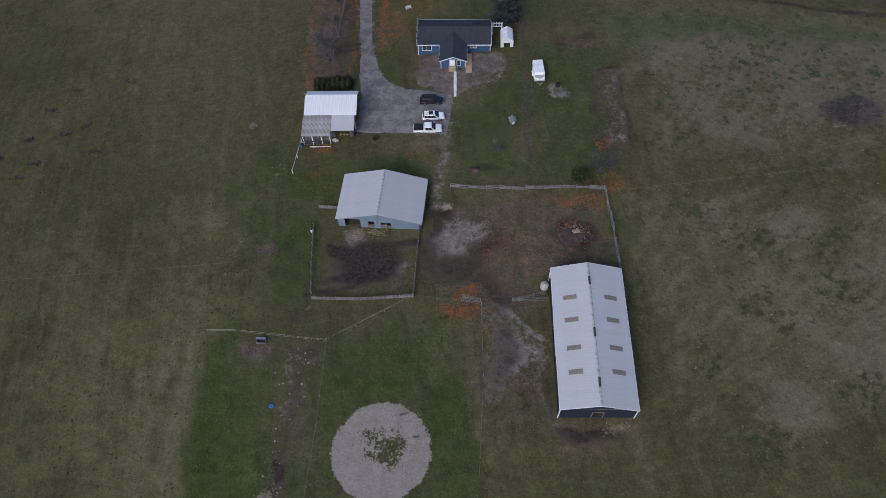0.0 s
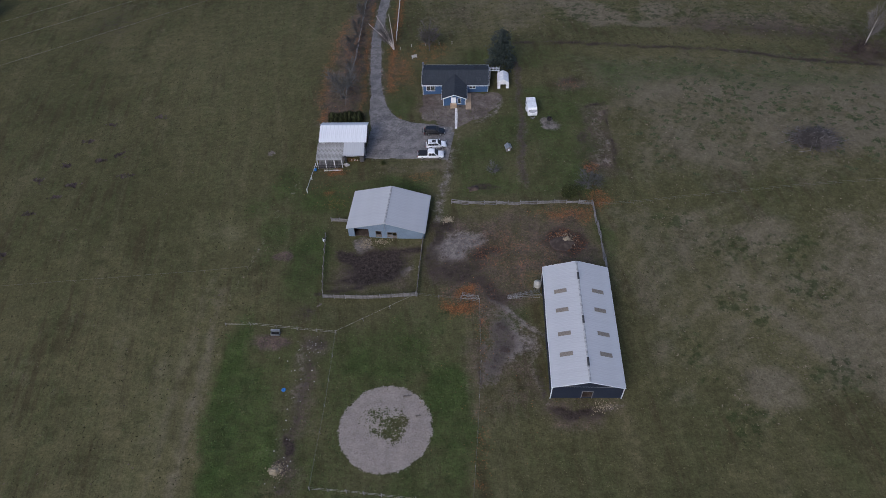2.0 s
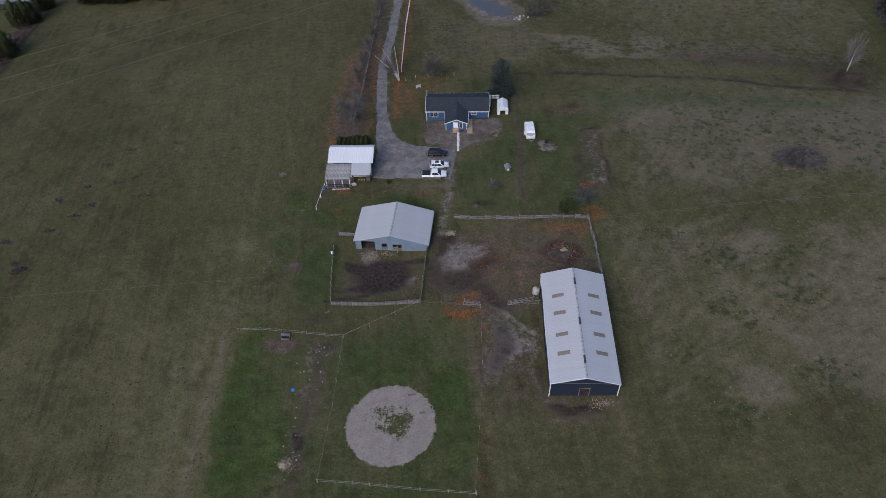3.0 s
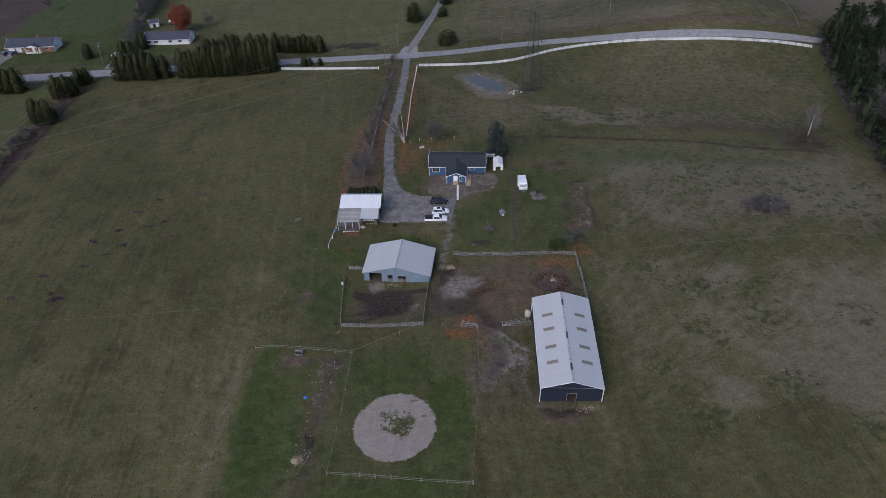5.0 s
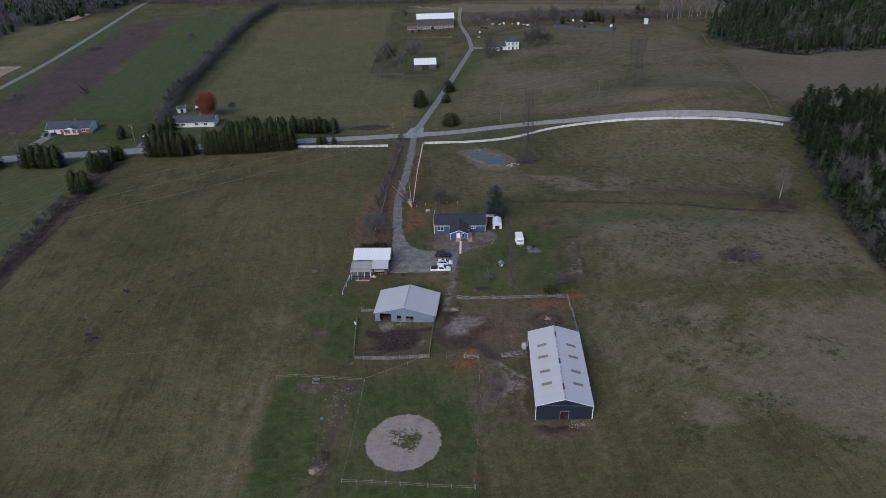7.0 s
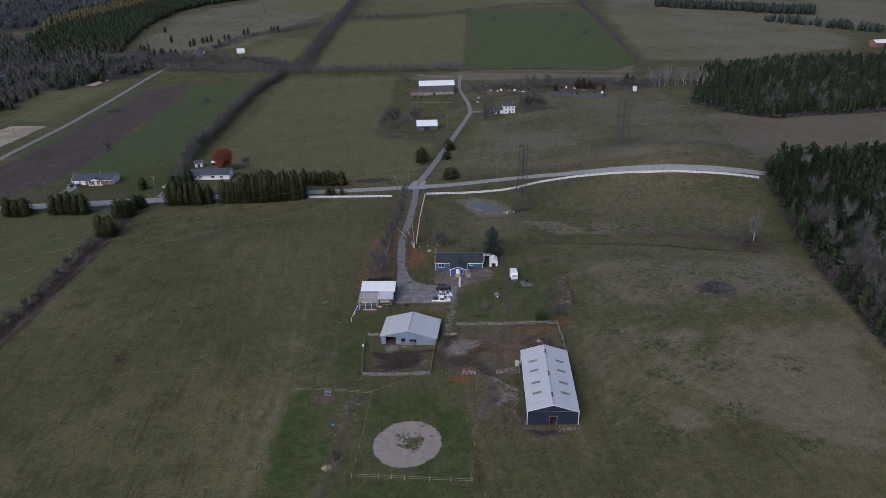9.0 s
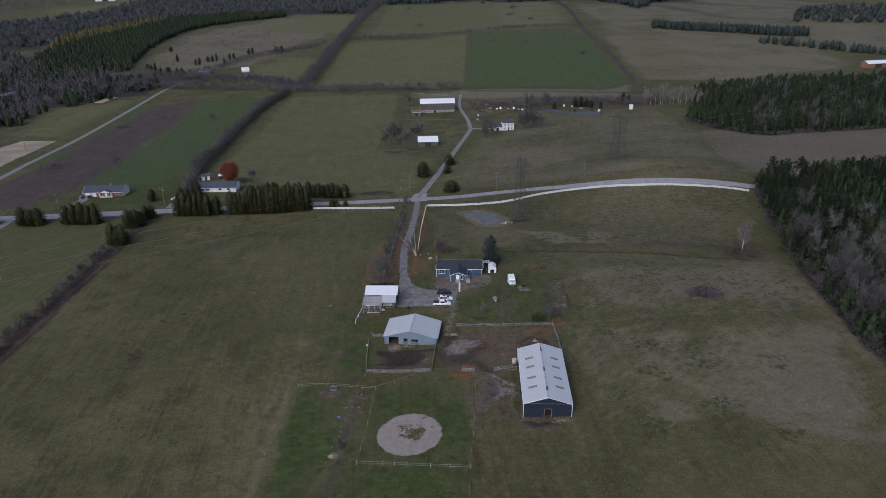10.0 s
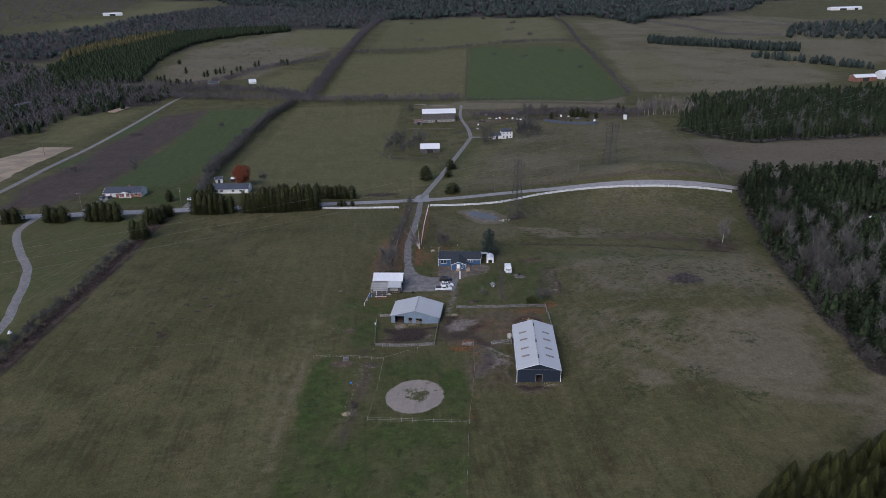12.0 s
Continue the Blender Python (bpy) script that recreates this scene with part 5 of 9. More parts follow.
def garage():
    """White-roofed machine shed with a lean-to porch on its near side."""
    b = thing("machine_shed", -21.4, 95.2, "machine shed with a streaked white steel roof and lean-to porch", "shed", -1.5, -0.45)
    L, W, H = 10.3, 7.4, 2.9
    f, r, k, l = sides(L, W)
    wall(b, f, L, H, M["white_siding"], [])
    wall(b, r, W, H, M["board"], [(1.2, 5.6, 0, 2.7)], 1.6)
    wall(b, k, L, H, M["white_siding"], [])
    wall(b, l, W, H, M["white_siding"], [], 1.6)
    # main roof: ridge set back, long near slope
    def slab(name, y0, z0, y1, z1, x0, x1, material, sheet=0.9):
        n = max(1, round((x1 - x0) / sheet))
        long = math.hypot(y1 - y0, z1 - z0)
        tilt = math.degrees(math.atan2(z0 - z1, y0 - y1))
        me = sheet_mesh("roof_sheet", (x1 - x0) / n, long, material)
        bm = bmesh.new()
        box(bm, x0, x1, -long, 0, -0.12, -0.03)
        part("roof_deck", bm, M["old_wood"], b).matrix_basis = pose(0, y0, z0, tilt, 0, 0)
        for i in range(n):
            piece("roof_sheet", me, b, pose(x0 + (x1 - x0) * i / n, y0, z0, tilt, 0, 0))

    slab("a", 1.7, 4.95, -2.9, 3.75, -5.4, 5.4, M["white_roof"])
    slab("c", -2.9, 3.72, -6.2, 2.75, 0.35, 5.0, M["shelter_roof"])
    bm = bmesh.new()
    prism(bm, [(1.7, 4.95), (4.0, 3.7), (4.0, 3.6), (1.7, 4.85)], -5.4, 5.4)
    part("back_roof", bm, M["white_roof"], b).matrix_basis = pose(0, 0, 0, 0, 0, 90) @ Matrix.Diagonal((1, -1, 1, 1))
    # lower bay: dark board walls stand in for the shade of an open front
    wall(b, pose(0.5, -5.7, 0), 4.3, 2.6, M["board"], [(0.4, 3.4, 0, 2.2)], name="bay_wall")
    wall(b, pose(4.8, -5.7, 0, 0, 0, 90), 2.1, 2.6, M["board"], [], name="bay_wall")
    # porch with a grey roof, posts, deck, bench and lattice
    slab("p", -2.9, 3.5, -7.6, 2.75, -5.6, 0.3, M["old_roof"])
    for x in (-5.4, -3.5, -1.6, 0.1):
        bm = bmesh.new()
        box(bm, x - 0.07, x + 0.07, -7.45, -7.3, -0.8, 2.7)
        part("post", bm, M["white"], b)
    bm = bmesh.new()
    box(bm, -5.5, 0.2, 0, 0.28, 0.1, 0.16)
    plank = mesh_of("deck_board", bm, M["old_wood"])
    for i in range(14):
        piece("deck_board", plank, b, pose(0, -7.5 + 0.3 * i, 0))
    bm = bmesh.new()
    box(bm, -5.5, 0.2, -7.46, -7.38, 0.95, 1.05)
    box(bm, -5.5, 0.2, -7.46, -7.38, 0.25, 0.32)
    for i in range(26):
        box(bm, -5.4 + 0.22 * i, -5.34 + 0.22 * i, -7.45, -7.39, 0.3, 1.0)
    part("railing", bm, M["dark"], b)
    bm = bmesh.new()
    for i in range(20):
        box(bm, -4.0 + 0.2 * i, -3.93 + 0.2 * i, -8.35, -8.3, -0.3, 0.45)
    box(bm, -4.05, 0.1, -8.36, -8.29, 0.35, 0.42)
    box(bm, -4.05, 0.1, -8.36, -8.29, -0.1, -0.03)
    part("picket_panel", bm, M["white"], b, "low white picket panel")
    bm = bmesh.new()
    tube(bm, (-5.35, 1.5, 4.6), (-5.35, 1.5, 5.5), 0.1)
    part("vent_pipe", bm, M["steel"], b)
    bm = bmesh.new()
    box(bm, -L / 2 + 0.2, L / 2 - 0.2, -W / 2 + 0.2, W / 2 - 0.2, -0.5, 0.04)
    part("earth_floor", bm, M["soil"], b)
    return b


big_barn()
horse_shelter()
house()
garage()


# ---- trees: templates ----
def quads_to_tris(corners):
    """Arrays of four corners each, as verts and tris."""
    c = np.asarray(corners, float)
    i = np.arange(len(c))[:, None] * 4
    return c.reshape(-1, 3), np.concatenate([i + np.array([[0, 1, 2]]), i + np.array([[0, 2, 3]])])


def needle_crown(rng, count, profile, length, width, droop, core=0.62, rings=7):
    """A conifer's crown of unit height and unit radius: many drooping sprays round a ragged dark core."""
    out = []
    k = 0
    while k < count:
        t = rng.random() ** 1.25
        r = profile(t)
        if rng.random() > 0.25 + 0.75 * r:
            continue
        k += 1
        a = rng.uniform(0, 2 * math.pi)
        d = np.array([math.cos(a), math.sin(a), 0])
        s = np.array([-d[1], d[0], 0])
        u = rng.uniform(0.55, 1.06)
        p = d * r * u + np.array([0, 0, t + rng.normal(0, 0.012)])
        long, wide = length * rng.uniform(0.6, 1.3) * (0.45 + 0.55 * r), width * rng.uniform(0.6, 1.4) * (0.5 + 0.5 * r)
        way = d * math.cos(droop) + s * rng.normal(0, 0.35) + np.array([0, 0, -math.sin(droop) * rng.uniform(0.3, 1.5) * 0.4])
        lift = np.array([0, 0, rng.uniform(-0.3, 0.5) * 0.25])
        out.append([p - way * long * 0.5, p + s * wide * 0.5 + lift * wide, p + way * long * 0.5, p - s * wide * 0.5 + lift * wide])
    v, t = quads_to_tris(out)
    cv, ct, n = [], [], 9 if rings > 4 else 6
    for j in range(rings):
        h = j / (rings - 1)
        for i in range(n):
            a = 2 * math.pi * i / n
            r = profile(min(h, 0.985)) * core * rng.uniform(0.8, 1.15)
            cv.append((r * math.cos(a), r * math.sin(a), h * 0.97))
    for j in range(rings - 1):
        for i in range(n):
            a, b = j * n + i, j * n + (i + 1) % n
            ct += [(a, b, a + n), (b, b + n, a + n)]
    return merged([(v, t), (np.array(cv), np.array(ct))])


def branches(rng, height, spread, levels, trunk, fork=(7, 5, 5), lean=0.0, start=0.25, up=0.55, thin=0.0035):
    """A bare tree of tapered three-sided rods: (limbs, twigs), each as verts and tris."""
    rods = {0: [], 1: []}

    def grow(p, d, long, r, level):
        steps = 3 if level == 0 else (2 if level < levels else 1)
        q = p
        for i in range(steps):
            d2 = d + rng.normal(0, 0.10 + 0.05 * level, 3) + np.array([0, 0, 0.10 if level else 0.0])
            d2 /= np.linalg.norm(d2)
            e = q + d2 * long / steps
            r0, r1 = r * (1 - 0.75 * i / steps), r * (1 - 0.75 * (i + 1) / steps)
            rods[0 if level < 2 else 1].append((q, e, r0, r1))
            if level < levels:
                n = max(1, round(fork[level] / steps))
                if level or i >= 0:
                    for k in range(n):
                        t = rng.uniform(start if (level == 0 and i == 0) else 0.0, 1.0)
                        if level == 0 and i == 0 and t < start * 2:
                            continue
                        a = rng.uniform(0, 2 * math.pi)
                        side = np.array([math.cos(a), math.sin(a), 0.0])
                        way = d2 * up + side * (1 - up) * spread + np.array([0, 0, 0.12])
                        way /= np.linalg.norm(way)
                        grow(q + (e - q) * t, way, long * rng.uniform(0.42, 0.68), max(0.42 * r0, thin), level + 1)
            q, d = e, d2

    d = np.array([lean, 0, 1.0])
    grow(np.zeros(3), d / np.linalg.norm(d), height * 0.72, trunk, 0)
    out = []
    for key in (0, 1):
        v, t = [], []
        for a, b, r0, r1 in rods[key]:
            d = (b - a) / (np.linalg.norm(b - a) + 1e-9)
            s = np.cross(d, (0.31, 0.77, 0.55))
            s /= np.linalg.norm(s)
            w = np.cross(d, s)
            n = len(v)
            for p, r in ((a, r0), (b, r1)):
                for k in range(3):
                    g = 2 * math.pi * k / 3
                    v.append(p + (s * math.cos(g) + w * math.sin(g)) * max(r, thin))
            for k in range(3):
                j = (k + 1) % 3
                t += [(n + k, n + j, n + 3 + k), (n + j, n + 3 + j, n + 3 + k)]
        out.append((np.array(v), np.array(t)))
    return out


def leaf_cloud(rng, count, size, shape=lambda p: p):
    """A ragged crown of small leaf clumps about the unit ball, hollow inside."""
    out = []
    for _ in range(count):
        d = rng.normal(0, 1, 3)
        d /= np.linalg.norm(d)
        bump = 0.82 + 0.18 * math.sin(3.1 * d[0] + 5 * d[1]) * math.cos(4 * d[2] + 2 * d[0])
        p = shape(d * bump * rng.uniform(0.55, 1.05))
        a, b = rng.normal(0, 1, 3), rng.normal(0, 1, 3)
        a *= size / np.linalg.norm(a)
        b *= size / np.linalg.norm(b)
        out.append([p - a, p - b, p + a, p + b])
    return quads_to_tris(out)


rng = np.random.default_rng(5)


def cedar_shape(t):
    return min(1, (0.84 + 1.6 * t)) * (1 - t ** 3.6) ** 0.62 * (0.95 + 0.05 * math.sin(t * 30)) + 0.02


def hero_shape(t):
    return min(1.0, (1 - t) ** 0.46 * 1.06) * (0.86 + 0.14 * math.sin(t * 40)) * min(1, 0.8 + t * 4) + 0.012


CEDARS = [needle_crown(rng, 820, cedar_shape, 0.23, 0.16, -0.5, 0.56) for _ in range(4)]


def clump_crown(rng, clumps, each, profile, size=0.34, leaf=0.15):
    """A conifer's crown of unit height and radius built of separate tufted boughs, with gaps between them."""
    out = []
    for i in range(clumps):
        t = ((i + rng.random()) / clumps) ** 1.15 * 0.97
        r, a = profile(t), 2.4 * i + rng.uniform(-0.5, 0.5)
        u = rng.uniform(0.45, 0.95) if t < 0.9 else 0.1
        centre = np.array([math.cos(a) * r * u, math.sin(a) * r * u, t])
        s = size * rng.uniform(0.7, 1.3) * (0.45 + 0.55 * r)
        for _ in range(each):
            p = centre + rng.normal(0, 0.45, 3) * (s, s, s * 0.22)
            w, h = rng.normal(0, 1, 3), rng.normal(0, 1, 3)
            w, h = w * leaf * (0.5 + 0.5 * r) / np.linalg.norm(w), h * leaf * (0.5 + 0.5 * r) / np.linalg.norm(h)
            w[2], h[2] = w[2] * 0.3, h[2] * 0.3
            out.append([p - w, p - h, p + w, p + h])
    v, t = quads_to_tris(out)
    core, n = [], 7
    for j in range(5):
        for i in range(n):
            a, r = 6.283 * i / n, profile(min(j / 4, 0.97)) * 0.36 * rng.uniform(0.7, 1.1)
            core.append((r * math.cos(a), r * math.sin(a), 0.12 + j * 0.2))
    ct = [q for j in range(4) for i in range(n) for q in ((j * n + i, j * n + (i + 1) % n, j * n + n + i), (j * n + (i + 1) % n, j * n + n + (i + 1) % n, j * n + n + i))]
    return merged([(v, t), (np.array(core), np.array(ct))])


def dome_shape(t):
    return max(0.05, (1 - (max(0.0, t - 0.32) / 0.7) ** 2.2)) ** 0.7 * min(1, 0.35 + 2.2 * t)


def corner_shape(t):
    return (1 - t ** 1.9) ** 0.9 * min(1, 0.8 + 1.6 * t) * (0.94 + 0.06 * math.sin(t * 33)) + 0.02


def pointed_dome(t):
    return max(0.04, (1 - t) ** 0.5) * min(1, 0.45 + 2.4 * t)


CORNER_CEDARS = [needle_crown(rng, 2400, f, 0.15, 0.10, -0.3, 0.6) for f in (corner_shape, corner_shape, pointed_dome)]
PINES = [clump_crown(rng, 38, 19, f, 0.27, 0.105) for f in (dome_shape, pointed_dome, dome_shape, pointed_dome)]
HERO_SPRUCE = clump_crown(rng, 150, 34, hero_shape, 0.24, 0.05)
FAR_CONIFERS = [needle_crown(rng, 24, f, 0.5, 0.42, 0.3, 0.8, 3) for f in (dome_shape, pointed_dome, cedar_shape)]


def twig_fan(rng, limbs, twigs, spread=0.45, low=0.25, wide=0.012, trunk=0.016):
    """A light bare tree of unit height: a few three-sided limbs and many thin pointed twigs."""
    v, t = [], []

    def rod(a, b, r0, r1):
        d = (b - a) / np.linalg.norm(b - a)
        s_ = np.cross(d, (0.3, 0.8, 0.5))
        s_ /= np.linalg.norm(s_)
        w_ = np.cross(d, s_)
        n = len(v)
        for p, r in ((a, r0), (b, r1)):
            for k in range(3):
                v.append(p + (s_ * math.cos(2.094 * k) + w_ * math.sin(2.094 * k)) * r)
        for k in range(3):
            j = (k + 1) % 3
            t.extend([(n + k, n + j, n + 3 + k), (n + j, n + 3 + j, n + 3 + k)])

    ends = []
    rod(np.array([0, 0, -0.03]), np.array([0, 0, 0.7]), trunk, trunk * 0.4)
    for i in range(limbs):
        a = 2.4 * i + rng.uniform(-0.4, 0.4)
        z0 = rng.uniform(low, 0.6)
        p = np.array([0, 0, z0])
        q = np.array([math.cos(a) * spread * rng.uniform(0.45, 0.8), math.sin(a) * spread * rng.uniform(0.45, 0.8), min(0.92, z0 + rng.uniform(0.2, 0.4))])
        rod(p, q, trunk * 0.5, trunk * 0.2)
        ends.append((p, q))
    for i in range(twigs):
        p, q = ends[rng.integers(len(ends))]
        o = p + (q - p) * rng.uniform(0.35, 1.0)
        d = (q - p) / np.linalg.norm(q - p) * 0.5 + rng.normal(0, 0.5, 3) + np.array([0, 0, 0.14])
        d *= rng.uniform(0.14, 0.30) / np.linalg.norm(d)
        s_ = np.cross(d, rng.normal(0, 1, 3))
        s_ *= wide / (np.linalg.norm(s_) + 1e-9)
        n = len(v)
        v.extend([o - s_, o + s_, o + d])
        t.append((n, n + 1, n + 2))
    return np.array(v), np.array(t)


BIRCH_FAN = twig_fan(rng, 24, 850, 0.42, 0.14, 0.0042, 0.011)
BARE = [twig_fan(rng, 26, 1300, 0.52, 0.12, 0.0042, 0.017) for _ in range(3)]
SHRUB = [twig_fan(rng, 7, 60, 0.8, 0.02, 0.020, 0.012) for _ in range(3)]
FAR_BARE = [twig_fan(rng, 6, 60, 0.5, 0.20, 0.013, 0.012) for _ in range(3)]
DOT_BARE = [twig_fan(rng, 4, 34, 0.5, 0.20, 0.020, 0.012) for _ in range(3)]
MID_BARE = [twig_fan(rng, 15, 640, 0.44, 0.16, 0.0050, 0.010) for _ in range(4)]
MID_CONIFERS = [clump_crown(rng, 14, 7, f, 0.38, 0.15) for f in (pointed_dome, dome_shape, dome_shape, cedar_shape)]


def as_mesh(name, arrays, material):
    return tri_mesh(name, *arrays, material)


def conifer_parts(arrays, material, name):
    bm = bmesh.new()
    tube(bm, (0, 0, -0.06), (0, 0, 0.25), 0.035, 0.02)
    return mesh_of("trunk", bm, M["bark"]), as_mesh("crown", arrays, material), name


def mesh_trunk(material=M["bark"], thick=1.0):
    bm = bmesh.new()
    tube(bm, (0, 0, -0.05), (0, 0, 0.3), 0.022 * thick, 0.018 * thick)
    tube(bm, (0, 0, 0.3), (0.01, 0, 0.62), 0.018 * thick, 0.009 * thick)
    return mesh_of("trunk", bm, material)


KINDS = {
    "cedar": [conifer_parts(a, M["cedar"], "cedar_tree") for a in CEDARS],
    "olive_cedar": [conifer_parts(a, M["olive_cedar"], "cedar_tree") for a in CORNER_CEDARS],
    "pine": [conifer_parts(a, M["pine"], "pine_tree") for a in PINES],
    "hero": [conifer_parts(HERO_SPRUCE, M["spruce"], "spruce_tree")],
    "midbare": [(as_mesh("crown", a, M["twig"]), None, "bare_tree") for a in MID_BARE],
    "greybare": [(as_mesh("crown", a, M["grey_twig"]), None, "bare_tree") for a in MID_BARE],
    "bare": [(mesh_trunk(), as_mesh("crown", a, M["twig"]), "bare_tree") for a in BARE],
    "birch": [(mesh_trunk(M["birch"], 0.8), as_mesh("crown", BIRCH_FAN, M["pale_twig"]), "birch_tree")],
}
LABELS = {
    "cedar": "dense dark green cedar with an upright crown",
    "pine": "dark green pine with open ragged layers", "hero": "tall blue-green spruce standing behind the house",
    "midbare": "bare grey tree standing among conifers", "greybare": "tall pale grey leafless tree in the wood",
    "bare": "bare grey deciduous tree with fine twigs", "birch": "white-barked birch without leaves",
}


def tree(kind, x, y, high, wide, which=0, group="", label="", lean=0.0, sink=0.15):
    """One tree: trunk or limbs, and crown or twigs, from a shared template."""
    low, top, name = KINDS[kind][which % len(KINDS[kind])]
    t = thing(name, x, y, label or LABELS[kind], "tree", 0, gz(x, y) - sink, group)
    turn = (x * 37.7 + y * 11.3) % 360
    scale = Matrix.Diagonal((wide, wide, high, 1))
    for nm, me in (("trunk", low), ("crown", top)) if top else (("crown", low),):
        piece(nm, me, t, pose(0, 0, 0, 0, lean, turn) @ scale)
    return t


def scatter(outline, step, seed, jitter=0.45, keep=1.0):
    """Spots spread over an outline."""
    r = np.random.default_rng(seed)
    xs, ys = zip(*outline)
    x, y = np.meshgrid(np.arange(min(xs), max(xs), step), np.arange(min(ys), max(ys), step))
    x, y = x.ravel() + r.uniform(-jitter, jitter, x.size) * step, y.ravel() + r.uniform(-jitter, jitter, x.size) * step
    ok = inside(x, y, outline) & (r.random(x.size) < keep)
    return np.stack([x[ok], y[ok]], -1), r


def wood(name, outline, step, templates, material, seed, high, wide, label, keep=1.0, clump=0.0):
    """A far wood as one object of joined trees."""
    p, r = scatter(outline, step, seed, 0.48, keep)
    if clump:
        n = np.array([noise.noise((a * 0.02, b * 0.02, seed)) for a, b in p])
        p = p[n > -clump]
    which = r.integers(0, len(templates), len(p))
    sets = []
    for i, t in enumerate(templates):
        q = p[which == i]
        if len(q):
            h = r.uniform(*high, len(q))
            sets.append(many(t, np.stack([q[:, 0], q[:, 1], ground_z(q[:, 0], q[:, 1]) - 0.3, r.uniform(*wide, len(q)), h, r.uniform(0, 6.28, len(q))], -1)))
    return stuff(name, merged(sets), material, label, "wood")


# ---- woods ----
spots, r = scatter(EAST_WOOD, 4.5, 11)
spots = spots[~inside(spots[:, 0], spots[:, 1], EAST_LAWN)]
edge = depth(spots[:, 0], spots[:, 1], EAST_WOOD)
near = (edge < 30) & (spots[:, 0] < 225) & (r.random(len(edge)) < 0.66)
picked = 0
for (x, y), d in zip(spots[near], edge[near]):
    k = r.random()
    south = min(1, max(0, (165 - y) / 45))
    bare = 0.03 + 0.25 * south
    if d < 2.6:
        tree("midbare", x, y, r.uniform(3.5, 6), r.uniform(4.5, 6.5), picked, "trees of the east wood")
    elif k < bare:
        tree("greybare" if r.random() < 0.75 else "midbare", x, y, r.uniform(10, 15), r.uniform(6, 9.5), picked, "trees of the east wood")
    elif k < bare + 0.03:
        tree("birch", x, y, r.uniform(9, 13), r.uniform(6, 8), 0, "trees of the east wood", "slim pale birch among the conifers")
    elif k < 0.86:
        tree("pine", x, y, r.uniform(7.5, 11.5) * (1 - 0.2 * south), r.uniform(2.9, 4.1), picked, "trees of the east wood")
    else:
        tree("cedar", x, y, r.uniform(6, 9) * (1 - 0.2 * south), r.uniform(1.6, 2.3), picked, "trees of the east wood", "olive-green cedar with a dense crown in the wood")
    picked += 1
for x, y, h in ((126.5, 95, 12), (131, 84, 13.5), (134, 100, 14), (123.5, 70, 11), (139, 112, 13)):
    tree("greybare", x, y, h, h * 0.9, picked, "trees of the east wood", "tall pale grey leafless tree with a spreading crown")
    picked += 1
tree("bare", 134, 131, 14, 15, 1, "trees of the east wood", "large bare grey tree with a broad twiggy crown")
rest = spots[~near]
k = r.random(len(rest))
groups = []
for i, t in enumerate(MID_CONIFERS):
    q = rest[(k * 4).astype(int) == i]
    groups.append(many(t, np.stack([q[:, 0], q[:, 1], ground_z(q[:, 0], q[:, 1]) - 0.2, r.uniform(2.9, 4.1, len(q)), r.uniform(7, 11, len(q)), r.uniform(0, 6, len(q))], -1)))
stuff("wood_east", merged(groups), M["pine"], "dense mixed conifer wood beside the field", "wood")
q = rest[rest[:, 1] < 150][::8] + 1.7
stuff("wood_east_bare", many(MID_BARE[0], np.stack([q[:, 0], q[:, 1], ground_z(q[:, 0], q[:, 1]) - 0.2, r.uniform(6, 9, len(q)), r.uniform(10, 14, len(q)), r.uniform(0, 6, len(q))], -1)), M["grey_twig"], "bare grey trees among the conifers", "wood")
spots, r = scatter([(-365, 735), (-406, 998), (-332, 1253), (-240, 1270), (-180, 1000), (-232, 730), (-303, 694)], 15, 77, 0.5, 0.55)
stuff("hill_brush", merged([many(s, np.stack([b[:, 0], b[:, 1], ground_z(b[:, 0], b[:, 1]), r.uniform(3, 7, len(b)), r.uniform(1, 3.4, len(b)), r.uniform(0, 6, len(b))], -1)) for s, b in zip(SHRUB, (spots[::3], spots[1::3], spots[2::3]))]), M["twig"], "bare low bushes scattered over the tan hill", "brush")
# dark brush along the wood's foot
brush, r = scatter([(141.4, 202), (137.6, 181), (133, 162), (127.6, 138), (120.6, 106), (117.4, 86), (115.2, 62), (114.2, 34), (118, 34), (119, 62), (121, 86), (124.6, 106), (131.6, 138), (137, 162), (141.6, 181), (146, 202)], 1.9, 12)
stuff("wood_edge_brush", merged([many(s, np.stack([b[:, 0], b[:, 1], ground_z(b[:, 0], b[:, 1]), r.uniform(1.4, 2.6, len(b)), r.uniform(1.5, 3.5, len(b)), r.uniform(0, 6, len(b))], -1)) for s, b in zip(SHRUB, (brush[::3], brush[1::3], brush[2::3]))]), M["twig"], "bare brown brush at the foot of the wood", "brush")

# conifers beside the near corner of the field
spots, r = scatter([(59, -28), (65, -20.5), (73, -13), (83, -8.5), (97, -3), (110, 1), (116, -10), (104, -30), (84, -40), (58, -40)], 3.7, 15, 0.32)
for i, (x, y) in enumerate(spots):
    h = r.uniform(6.6, 8.8)
    tree("olive_cedar", x, y, h, h * r.uniform(0.30, 0.38), i, "cedars at the field corner", "olive-green cedar with a dense rounded crown")

